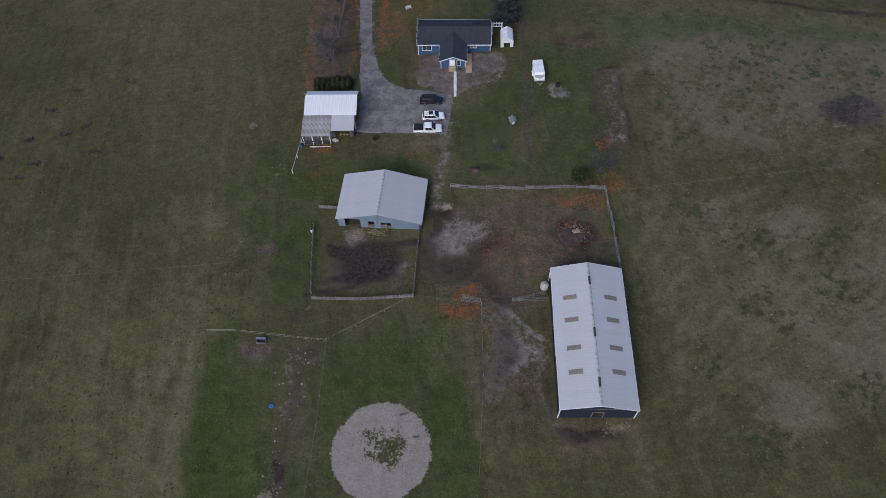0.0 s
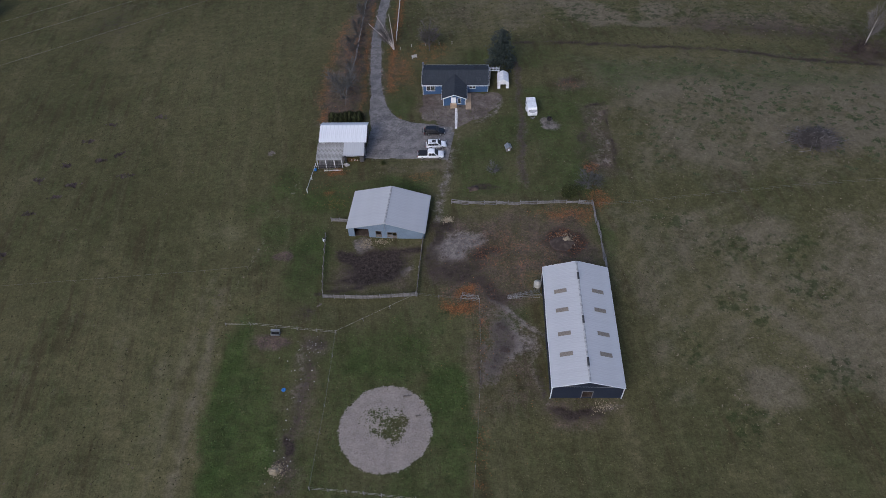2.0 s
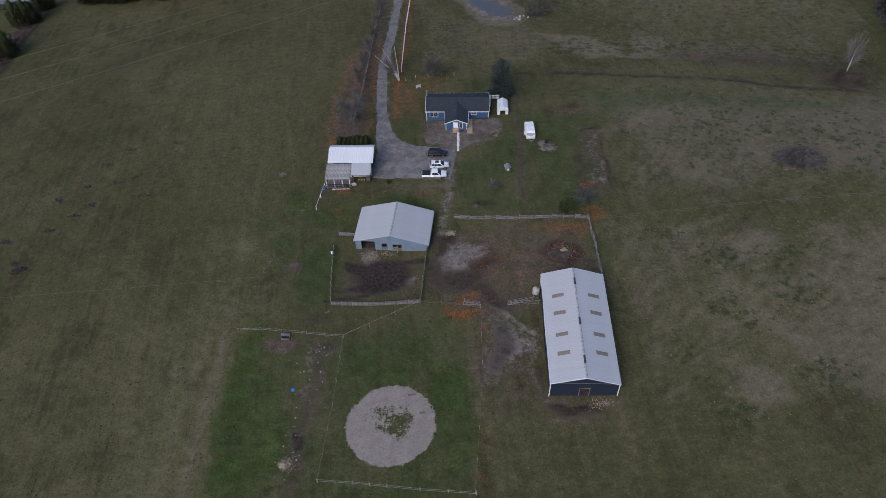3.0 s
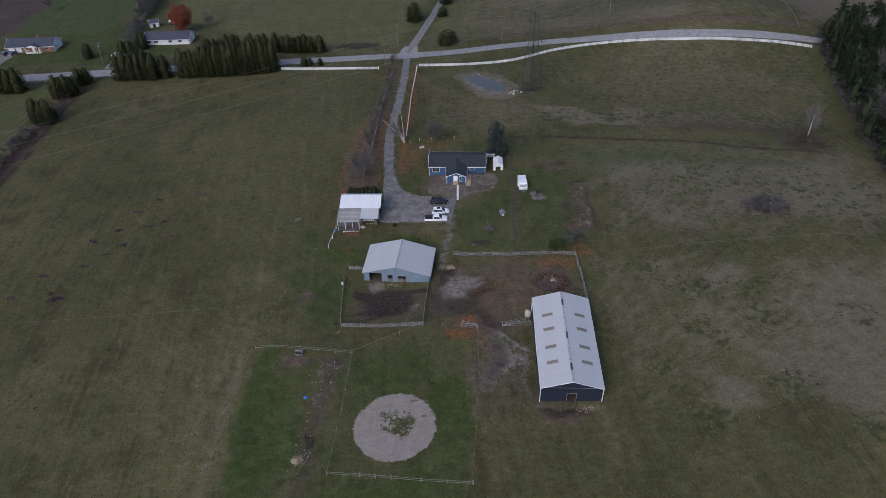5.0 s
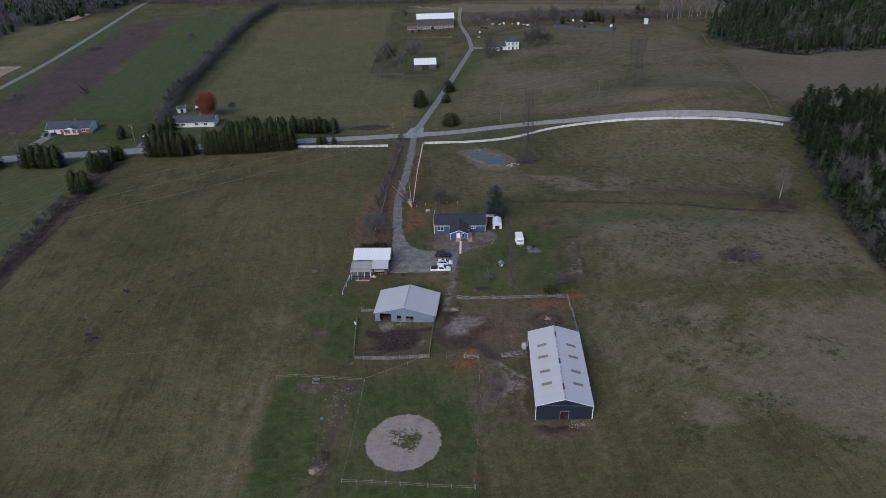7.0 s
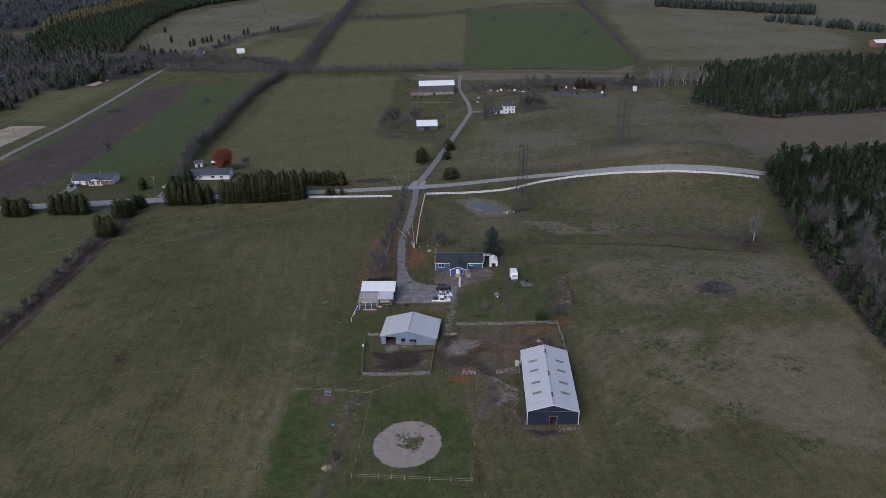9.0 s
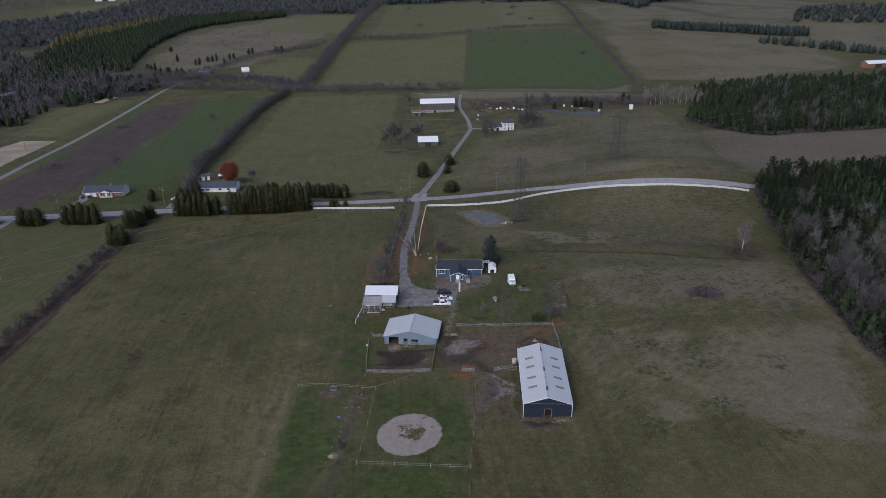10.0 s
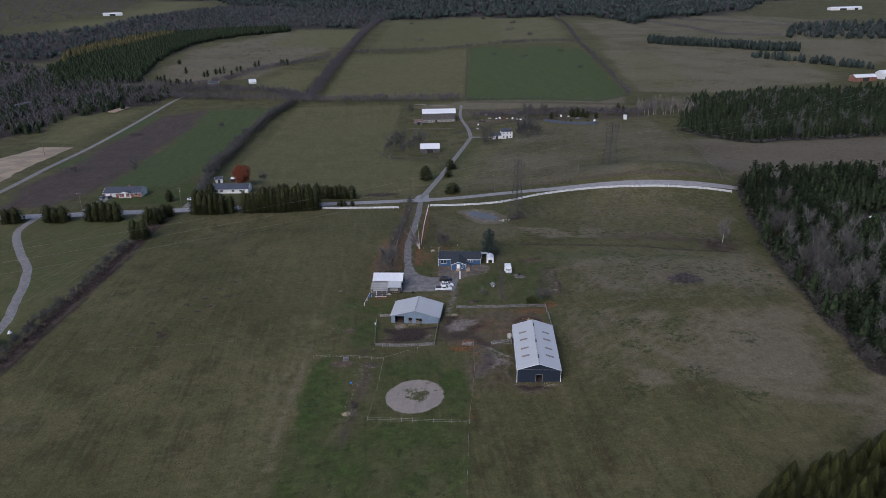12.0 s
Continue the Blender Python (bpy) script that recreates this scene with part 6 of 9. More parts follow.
wood("wood_north_east", [(178, 398), (184, 362), (196, 333), (207, 324), (232, 332), (262, 336), (310, 352), (460, 352), (480, 430), (300, 430), (196, 440)], 5.8, MID_CONIFERS, M["pine"], 21, (8, 12), (3.0, 4.4), "dark conifer wood beyond the road", 0.95)
wood("wood_north_east_back", [(196, 440), (300, 430), (480, 430), (520, 560), (432, 560), (330, 545), (222, 512), (205, 470)], 6.4, FAR_CONIFERS, M["pine"], 37, (9, 14), (3.0, 4.4), "dark conifers deeper in the wood", 0.95)
wood("wood_north_east_bare", NORTH_EAST_WOOD, 13.0, MID_BARE, M["grey_twig"], 22, (12, 16), (7, 10), "bare trees among the dark conifers", 0.22)
hedgerow_edge = scatter([(176, 396), (182, 360), (194, 331), (207, 321), (232, 329), (262, 333), (310, 349), (310, 354), (262, 338), (232, 334), (208, 327), (198, 336), (187, 364), (181, 398)], 2.6, 38)[0]
stuff("wood_north_east_brush", many(FAR_BARE[1], np.stack([hedgerow_edge[:, 0], hedgerow_edge[:, 1], ground_z(hedgerow_edge[:, 0], hedgerow_edge[:, 1]) - 0.1, np.full(len(hedgerow_edge), 4.0), 2.4 + 1.6 * np.sin(hedgerow_edge[:, 0] * 7), hedgerow_edge[:, 1]], -1)), M["hazy_twig"], "grey brush along the foot of the dark wood", "brush")
for i, (x, y) in enumerate(((170, 466), (173, 464), (178, 466), (181, 470), (189, 468), (193, 467), (196, 470), (186, 465), (199, 466), (203, 462), (201, 443), (166, 468))):
    tree("birch", x, y, r.uniform(14, 18), r.uniform(7, 9), 0, "birches by the far field")
wood("wood_plantation", PLANTATION, 6.4, FAR_CONIFERS, M["pine"], 23, (8.5, 10.5), (3.2, 4.6), "dark conifer plantation below the tan hill")
wood("larch_row", [(-545, 888), (-519, 999), (-498, 1177), (-512, 1245), (-536, 1239), (-568, 1076), (-570, 961)], 8.0, FAR_CONIFERS, M["larch"], 25, (10, 13), (3.6, 5), "band of yellow larches", 0.9)
wood("wood_valley", VALLEY, 9.5, FAR_CONIFERS, M["pine"], 33, (7, 11), (3.0, 4.6), "dark conifers scattered through the valley wood", 0.7, 0.15)
wood("wood_valley_bare", VALLEY, 7.2, DOT_BARE, M["hazy_twig"], 24, (8, 14), (5, 8), "grey leafless wood in the valley", 0.85)
wood("wood_behind", BEHIND, 13.5, FAR_CONIFERS, M["hazy_pine"], 34, (7, 11), (4.2, 6.6), "dark conifers on the far side of the valley", 0.7, 0.1)
wood("wood_behind_bare", BEHIND, 13.5, DOT_BARE, M["hazy_twig"], 35, (9, 13), (9, 13), "grey leafless trees beyond the larches", 0.9)
wood("wood_ridge_bare", [(-880, 1250), (-880, 1540), (-850, 1680), (-1030, 2500), (-1900, 2500), (-1700, 1200)], 30.0, DOT_BARE, M["hazy_twig"], 36, (10, 14), (22, 30), "leafless wood on the far ridge, tinted mauve-grey by haze", 0.9)
wood("wood_north", NORTH_WOOD, 17.0, FAR_CONIFERS, M["hazy_pine"], 26, (11, 16), (8, 12), "far dark forest on the skyline hills", 0.8, 0.1)
wood("wood_north_bare", NORTH_WOOD, 24.0, DOT_BARE, M["hazy_twig"], 27, (10, 15), (14, 20), "far grey leafless forest", 0.85)
wood("tree_belt", [(306, 966), (343, 934), (400, 903), (445, 868), (486, 858), (490, 874), (450, 886), (404, 920), (346, 952), (310, 984)], 4.2, FAR_CONIFERS, M["hazy_pine"], 28, (9, 14), (3.4, 4.6), "long dark shelter belt of conifers")
wood("tree_belt_south", [(400, 806), (418, 784), (447, 754), (470, 730), (500, 700), (504, 712), (472, 742), (450, 768), (420, 800), (404, 818)], 5.2, FAR_CONIFERS, M["hazy_pine"], 29, (6, 12), (3.4, 5), "straggling belt of conifers", 0.7)
wood("wood_far_east", [(540, 1025), (681, 990), (1100, 960), (1200, 1250), (823, 1250), (641, 1213)], 15, FAR_CONIFERS, M["hazy_pine"], 30, (9, 12), (5, 7), "distant dark wood", 0.7)
wood("wood_far_east_bare", [(540, 1025), (681, 990), (1100, 960), (1200, 1250), (823, 1250), (641, 1213)], 18, DOT_BARE, M["hazy_twig"], 31, (9, 12), (10, 14), "distant grey leafless trees", 0.7)


def hedgerow(name, points, half, step, high, wide, seed, label, material="twig", templates=None):
    line = smooth_line(points, step)
    r = np.random.default_rng(seed)
    p = np.array([(x + r.uniform(-half, half), y + r.uniform(-half, half)) for x, y in line for _ in range(max(1, round(half)))])
    sets = []
    for i, t in enumerate(templates or SHRUB):
        q = p[i :: len(templates or SHRUB)]
        sets.append(many(t, np.stack([q[:, 0], q[:, 1], ground_z(q[:, 0], q[:, 1]) - 0.1, r.uniform(*wide, len(q)), r.uniform(*high, len(q)), r.uniform(0, 6, len(q))], -1)))
    return stuff(name, merged(sets), M[material], label, "hedgerow")


hedgerow("hedgerow_west", [(-138.2, 40), (-137.2, 62), (-137.2, 80), (-138, 101), (-139, 128), (-140, 147), (-142.5, 178), (-143.5, 192)], 2.0, 0.8, (1.0, 2.4), (1.4, 2.6), 41, "bare purple-brown hedgerow between two fields", "briar")
hedgerow("hedgerow_west_tall", [(-140, 52), (-140.4, 76), (-140.4, 92), (-140.6, 116), (-142.6, 138), (-143.4, 158)], 1.3, 1.8, (2.6, 5.2), (3.0, 4.6), 42, "taller bare grey shrubs in the hedgerow", material="grey_twig", templates=MID_BARE[:3])
hedgerow("hedgerow_north_west", [(-147, 284), (-155, 350), (-161, 426), (-162, 509), (-154, 578)], 2.4, 3.4, (4, 9.5), (6, 10), 43, "leafless grey tree line between fields", material="grey_twig", templates=MID_BARE[:3])
hedgerow("hedgerow_north_west_foot", [(-146, 262), (-149, 290), (-156, 350), (-162, 426), (-163, 509), (-155, 578)], 2.4, 3.0, (1.5, 3.5), (3, 5), 69, "low brown scrub under the tree line", material="twig", templates=FAR_BARE)
hedgerow("hedgerow_garden", [(-139, 240), (-140, 254), (-144, 272)], 2.4, 2.6, (3, 7), (3, 5.5), 70, "grey scrub beside the white bungalow", material="grey_twig", templates=MID_BARE[:3])
hedgerow("hedgerow_middle", [(-300, 610), (-232, 600), (-131, 588), (-52, 594), (12, 588)], 6.0, 4.6, (5, 10), (5, 9), 44, "grey leafless trees along the far field", material="hazy_twig", templates=FAR_BARE)
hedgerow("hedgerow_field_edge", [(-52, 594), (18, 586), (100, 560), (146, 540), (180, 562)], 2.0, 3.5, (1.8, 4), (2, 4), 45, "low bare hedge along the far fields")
hedgerow("hedgerow_hill", [(-141, 600), (-146, 780), (-148, 922), (-153, 1244), (-150, 1500)], 6.0, 6.5, (6, 12), (6, 10), 46, "tree line climbing the far hill", material="hazy_twig", templates=FAR_BARE)
hedgerow("hedgerow_upper", [(-148, 950), (40, 990), (120, 1000), (196, 992)], 3.0, 4.5, (4, 9), (6, 10), 47, "bare hedge between upper fields", material="hazy_twig", templates=FAR_BARE)
hedgerow("hedgerow_east", [(182, 565), (190, 700), (200, 890), (205, 980), (232, 1280), (238, 1460)], 2.5, 4.5, (4, 8), (4, 7), 48, "bare tree line beside the green field", material="hazy_twig", templates=FAR_BARE)
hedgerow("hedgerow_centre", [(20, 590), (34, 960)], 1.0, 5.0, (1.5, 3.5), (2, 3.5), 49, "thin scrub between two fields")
hedgerow("hedgerow_lane_end", [(-330, 600), (-280, 640), (-190, 628), (-150, 600)], 8.0, 5.0, (7, 12), (6, 9), 50, "grey wood at the end of the side road", material="hazy_twig", templates=FAR_BARE)
hedgerow("farm_scrub", [(28, 500), (60, 492), (110, 484), (150, 476), (172, 468)], 9.0, 3.5, (3, 8), (4, 7), 51, "bare scrub round the far farmyard", material="hazy_twig", templates=FAR_BARE)
HILL_TREES = ((-339.7, 714), (-336, 716), (-343, 712), (-297.4, 743.8), (-294, 746), (-285, 768.5), (-289, 764), (-281, 771), (-329, 770), (-263.5, 785), (-268, 783), (-249, 821), (-253, 818), (-219.6, 840), (-214, 836), (-223, 838), (-364, 847), (-317, 683), (-308, 684), (-300, 686), (-322, 682), (-263, 742), (-312, 690), (-296, 690))
for i, (x, y) in enumerate(HILL_TREES):
    tree("pine", x, y, 7 + 3.5 * ((i * 37) % 10) / 10, 2.2 + 1.2 * ((i * 53) % 10) / 10, i, "conifers on the tan hill", "small dark conifer on rough pasture")


def thicket(x, y, wide, high, seed):
    """A round clump of bare bushes in an open field."""
    r = np.random.default_rng(seed)
    q = r.normal(0, 0.35, (12, 2)) * wide
    z = np.array([gz(x + a, y + b) - gz(x, y) for a, b in q])
    arrays = many(FAR_BARE[seed % 3], np.stack([q[:, 0], q[:, 1], z - 0.2, r.uniform(0.5, 0.8, 12) * wide, r.uniform(0.6, 1.1, 12) * high, r.uniform(0, 6, 12)], -1))
    t = thing("thicket", x, y, "dark bare thicket in an open field", "bush", 0, None, "bushes on the upper fields")
    piece("crown", tri_mesh("crown", *arrays, M["twig"]), t)


for i, (x, y) in enumerate(((-72, 1429), (83, 1474), (131, 1330), (138, 1345), (119, 1196), (144, 1106), (-42, 1104), (70, 888), (108, 843), (164, 882), (165, 740), (-196, 470), (-240, 300))):
    thicket(x, y, 11 if y > 1000 else 7, 7 if y > 1000 else 5, i)
hedgerow("hedgerow_upper_east", [(400, 1330), (440, 1180), (462, 1065), (540, 1040)], 3.0, 7, (4, 7), (7, 11), 66, "bare hedge between brown upper fields", material="hazy_twig", templates=FAR_BARE)
hedgerow("hedgerow_upper_far", [(470, 1340), (560, 1270), (640, 1215), (760, 1300)], 3.0, 8, (5, 8), (8, 12), 67, "bare hedge across the upper fields", material="hazy_twig", templates=FAR_BARE)
hedgerow("hedgerow_hill_foot", [(-340, 692), (-300, 680), (-262, 730), (-240, 800), (-205, 850), (-170, 900)], 7.0, 6, (3, 7), (5, 9), 68, "grey scrub at the foot of the hill", material="hazy_twig", templates=FAR_BARE)
wood("hill_scrub", [(-330, 705), (-380, 900), (-300, 1150), (-170, 950), (-170, 760), (-240, 715)], 16.0, FAR_BARE, M["hazy_twig"], 62, (3, 6), (4, 8), "grey scrub on the tan hill", 0.35)
hedgerow("field_hedge", [(30, 134.4), (50.4, 130.1), (69.4, 126.4), (80.9, 123.0), (93.2, 119.2), (107, 116.2), (117, 115)], 0.4, 0.6, (0.4, 1.0), (0.8, 1.4), 53, "low ragged hedge of brown brambles", "briar")
hedgerow("road_brush", [(-6, 209), (12, 206.5), (26, 206.8), (36, 212)], 1.0, 1.2, (0.4, 0.9), (0.7, 1.2), 54, "dry brambles on the road bank")
hedgerow("pylon_brush", [(29, 173), (33, 174.5), (37, 176)], 2.0, 1.0, (1.2, 2.6), (1.6, 2.8), 63, "dark tangled brush at the pylon foot")
hedgerow("farm_paddock_scrub", [(-8, 338), (-28, 339), (-40, 342), (-42, 360), (-46, 350), (-46, 380), (-46, 425)], 1.4, 2.6, (0.8, 2.6), (1.6, 3.4), 64, "brown scrub round the far paddock")
hedgerow("lane_scrub", [(-2, 300), (-6, 340), (6, 366), (12, 380)], 1.0, 3.0, (0.8, 2), (1.4, 2.6), 65, "rough growth beside the far lane")
hedgerow("north_road_brush", [(22, 235.3), (49.3, 233), (79.6, 218.5), (110.2, 209.5), (137.7, 207.5)], 1.4, 1.8, (0.5, 1.4), (0.8, 1.7), 55, "dry scrub along the road's far side", "briar")
hedgerow("west_verge_brush", [(-160, 206), (-120, 208.5), (-100, 210), (-66, 212)], 1.0, 1.4, (0.6, 1.6), (0.9, 1.8), 56, "brown scrub on the verge under the cedars")
for i, (x, y, w) in enumerate(((-38, 375, 8), (-42, 368, 7), (-26, 365, 7), (-18, 384, 8), (56, 392, 9), (70, 398, 8), (64, 410, 9), (34, 378, 7), (-33, 520, 7), (-22, 386, 8), (-34, 380, 9), (-31, 352, 6), (62, 400, 9), (66, 404, 8), (58, 398, 7), (30, 385, 8), (28, 372, 6), (-110, 270, 5), (-200, 300, 6), (70, 470, 9), (85, 478, 8))):
    tree("greybare", x, y, w * 1.75, w * 1.45, i, "bare trees round the far farms")
for i, (x, y, h) in enumerate(((109, 473, 8), (113, 470, 9), (118, 470, 7.5), (121, 466, 6), (91, 470, 6), (128, 462, 5), (104, 446, 3.5), (100, 447, 3), (151, 482, 9), (155, 480, 7))):
    tree("cedar", x, y, h, h * 0.34, i, "cedars round the far farmyard", "dark green cedar beside the farmyard")


def board_screen():
    """The long dark blue board screen round the scrap yard."""
    t = thing("board_fence", 83, 461, "long dark blue board fence round the scrap yard", "fence")
    line = smooth_line([(83, 461), (93, 450), (104, 441), (122, 434), (126, 446)], 2.4)
    for (x0, y0), (x1, y1) in zip(line, line[1:]):
        bm = bmesh.new()
        box(bm, 0, math.hypot(x1 - x0, y1 - y0) + 0.02, -0.04, 0.04, -0.3, 2.1)
        part("panel", bm, M["navy_board"], t).matrix_basis = pose(x0 - 83, y0 - 461, gz(x0, y0) - gz(83, 461), 0, 0, math.degrees(math.atan2(y1 - y0, x1 - x0)))
        bm = bmesh.new()
        box(bm, -0.06, 0.06, -0.06, 0.06, -0.3, 2.25)
        part("post", bm, M["pole"], t).matrix_basis = pose(x0 - 83, y0 - 461, gz(x0, y0) - gz(83, 461))


board_screen()

# ---- trees round the farm ----
tree("hero", 16.3, 124.0, 11.6, 4.5, 0, "")
ROW = ((-22.8, 111.6, 9.5, 10.5), (-22.2, 124, 6, 5), (-22.3, 133, 7.5, 6), (-21.6, 142, 7, 5.6), (-21, 152, 6.5, 5.2), (-20.2, 161, 7, 5.5), (-20, 171, 6.4, 5), (-19.6, 182, 6, 5), (-19.4, 193, 6, 5), (-18.6, 205, 7.5, 6.5))
for i, (x, y, h, w) in enumerate(ROW):
    tree("greybare", x, y, h * 1.15, w * (1.05 if i == 0 else 0.85), i, "bare trees along the driveway", "bare purple-grey tree above fallen leaves")
hedgerow("driveway_brush", [(-23, 113), (-22.6, 125), (-22, 142), (-21, 158), (-20.4, 175), (-19.6, 204)], 1.6, 3.4, (0.6, 1.9), (1.0, 2.0), 60, "purple-grey bare brush under the driveway trees", "briar")
tree("bare", -2.0, 134.4, 8.5, 7.0, 1, "", "bare spreading tree on the front lawn")
tree("greybare", 31.4, 76.2, 5.2, 8.0, 2, "", "wide bare grey bush at the rail fence corner")
tree("greybare", 11.9, 82.4, 3.2, 4.4, 0, "", "small bare grey shrub on the lawn")
tree("birch", 109.5, 126.0, 12, 7.5, 0, "", "pale birch standing over brambles at the field edge")
hedgerow("birch_brambles", [(103, 124), (107, 123.4), (112, 122.5)], 2.6, 0.8, (1.2, 3.2), (1.4, 2.4), 58, "reddish brambles round the birch", "briar")


def leaning_birch():
    """The white trunks by the driveway, forked low and leaning apart."""
    t = thing("birch_tree", -11.7, 136.2, "bare white birch with three leaning trunks", "tree")
    for lean, turn, long, nm in ((20, 180, 10.5, 0), (34, 172, 8.0, 0)):
        for name, me in (("trunk", KINDS["birch"][0][0]), ("crown", KINDS["birch"][0][1])):
            piece(name, me, t, pose(0, 0, -0.1, 0, lean, turn) @ Matrix.Diagonal((long * 0.45, long * 0.45, long, 1)))
    bm = bmesh.new()
    for k, (dx, dz) in enumerate(((-3.9, 10.4), (-0.6, 11.0), (-6.2, 8.2))):
        p = Vector((0, 0, -0.2))
        for s in range(5):
            q = Vector((dx * ((s + 1) / 5) ** 1.3, 0.3 * math.sin(s + k), dz * (s + 1) / 5))
            tube(bm, p, q, 0.20 * (1 - s / 6.5), 0.20 * (1 - (s + 1) / 6.5))
            p = q
    part("stem", bm, M["birch"], t)


leaning_birch()
bush_cloud = leaf_cloud(rng, 900, 0.09)
for name, x, y, w, h, mat_key, label in (("round_bush", 27.3, 74.2, 2.1, 1.6, "bush", "low olive-green bush beside the rail fence"), ("round_bush", -12.3, 88, 0.7, 0.6, "bush", "small green bush at the lawn edge")):
    t = thing(name, x, y, label, "bush")
    piece("foliage", tri_mesh("foliage", bush_cloud[0] * (w, w, h) + (0, 0, h * 0.8), bush_cloud[1], M[mat_key]), t)
for i in range(14):
    x, y = -25.4 + 6.6 * (i % 7) / 6, 103.6 + 1.7 * (i // 7)
    tree("cedar", x, y, 2.5 + 0.4 * ((i * 5) % 4) / 3, 0.95 + 0.2 * (i % 3), i, "cedar hedge behind the shed", "clipped dark cedar in a short hedge")


def cedar_row(x0, y0, x1, y1, count, high, wide):
    return [(x0 + (x1 - x0) * (k + 0.5) / count, y0 + (y1 - y0) * (k + 0.5) / count, high * (0.9 + 0.2 * ((k * 7 + count) % 5) / 4), wide * (0.9 + 0.25 * ((k * 3) % 4) / 3)) for k in range(count)]


FAR_CEDARS = [
    *cedar_row(-131, 207, -114, 206.4, 6, 11.4, 2.2), *cedar_row(-124, 209.6, -117, 209, 3, 10.6, 2.2), (-111, 207.2, 9.8, 1.9), *cedar_row(-105, 208, -97, 208, 4, 11.0, 2.0), *cedar_row(-97, 208.4, -83, 208, 7, 12.4, 2.1), *cedar_row(-83, 208.6, -67, 211, 8, 12.8, 2.1), *cedar_row(-95, 211.4, -72, 212, 8, 11.8, 2.2),
    *cedar_row(-69.5, 234, -55, 232, 6, 7.4, 1.9), (-51.8, 231.4, 7.8, 1.7), (-56.2, 215.6, 3.9, 1.2), (-54.2, 215.6, 3.5, 1.1), (-49.6, 214.8, 3.4, 0.9),
    *cedar_row(-145, 167, -138.6, 166.8, 3, 9.6, 2.0), *cedar_row(-147.5, 189, -141.6, 192, 4, 8.6, 2.0), (-143.6, 201, 7.4, 1.8), (-141.2, 203, 7.0, 1.6),
    *cedar_row(-180.5, 197, -163.4, 196, 5, 10.0, 2.5), *cedar_row(-201, 195.4, -190, 195.4, 3, 8.6, 2.4), *cedar_row(-222, 194, -213, 195, 2, 7.5, 2.4), (-152, 231, 7, 1.6), (-140, 238, 5.4, 1.5), (-136, 236, 6, 1.6), (-132, 242, 5, 1.5), (-134, 246, 6, 1.6),
    (2.9, 232.4, 6.0, 2.8), (-12.4, 268, 9, 2.6), (2.6, 294, 6.6, 2.2), (0.9, 272, 5, 1.6),
]
for i, (x, y, h, w) in enumerate(FAR_CEDARS):
    tree("cedar", x, y, h, w * 1.58, i, "cedars along the country road")
hedgerow("cedar_back_row", [(-100, 228), (-86, 231), (-72, 233)], 1, 2.6, (7, 10), (2.2, 3.0), 59, "row of cedars along the road's far side", "cedar", CEDARS)
t = thing("maple_tree", -120.4, 262.5, "round maple with rust-orange autumn leaves", "tree")
cloud = leaf_cloud(rng, 5200, 0.045)
piece("trunk", KINDS["bare"][0][0], t, Matrix.Diagonal((9, 9, 10, 1)))
piece("crown", tri_mesh("crown", cloud[0] * (6.0, 6.0, 6.4) + (0, 0, 7.4), cloud[1], M["orange"]), t)


# ---- fences ----
def bar_mesh(name, w, h, material, rough=0.0):
    """A bar of unit length along x, squared or a little crooked."""
    bm = bmesh.new()
    n = 3 if rough else 1
    rings = []
    for i in range(n + 1):
        dy, dz = (rough * math.sin(i * 2.1), rough * math.cos(i * 1.7)) if rough else (0, 0)
        rings.append([bm.verts.new((i / n, dy + a * w / 2, dz + b * h / 2)) for a, b in ((-1, -1), (1, -1), (1, 1), (-1, 1))])
    for p, q in zip(rings, rings[1:]):
        for k in range(4):
            bm.faces.new((p[k], p[(k + 1) % 4], q[(k + 1) % 4], q[k]))
    bm.faces.new(rings[0])
    bm.faces.new(rings[-1][::-1])
    return mesh_of(name, bm, material)


def post_mesh(name, w, high, material, round_post=False):
    bm = bmesh.new()
    if round_post:
        tube(bm, (0, 0, -0.4), (0, 0, high), w / 2, w / 2 * 0.9, 7)
    else:
        box(bm, -w / 2, w / 2, -w / 2, w / 2, -0.4, high)
        prism(bm, [(-w / 2, high), (w / 2, high), (0, high + w * 0.3)], -w / 2, w / 2)
    return mesh_of(name, bm, material)


def between(a, b):
    """The pose that lays a unit bar from a to b."""
    a, b = Vector(a), Vector(b)
    d = b - a
    return Matrix.Translation(a) @ d.to_track_quat("X", "Z").to_matrix().to_4x4() @ Matrix.Diagonal((d.length, 1, 1, 1))


def fence(name, points, step, heights, post, bar, label, jitter=0.0, group="", seed=1, curved=False):
    """Posts at even steps along a line, with a bar at each height from post to post."""
    r = random.Random(seed)
    line = [Vector((*p, 0)) for p in (smooth_line(points, step) if curved else points)]
    stops = [line[0]]
    for a, b in zip(line, line[1:]):
        n = max(1, round((b - a).length / step))
        stops += [a.lerp(b, (k + 1) / n) for k in range(n)]
    origin = stops[0]
    f = thing(name, origin.x, origin.y, label, "fence", 0, gz(origin.x, origin.y), group)
    base = Vector((origin.x, origin.y, gz(origin.x, origin.y)))
    at = [Vector((p.x, p.y, gz(p.x, p.y))) - base for p in stops]
    for p in at:
        piece("post", post, f, pose(*p, r.uniform(-2, 2) * (jitter > 0), r.uniform(-2, 2) * (jitter > 0), r.uniform(0, 30)))
    for p, q in zip(at, at[1:]):
        for h in heights:
            da, db = (Vector((r.uniform(-jitter, jitter), r.uniform(-jitter, jitter), h + r.uniform(-jitter, jitter))) for _ in range(2))
            piece("rail" if bar.name.startswith("rail") else "wire", bar, f, between(p + da, q + db))
    return f


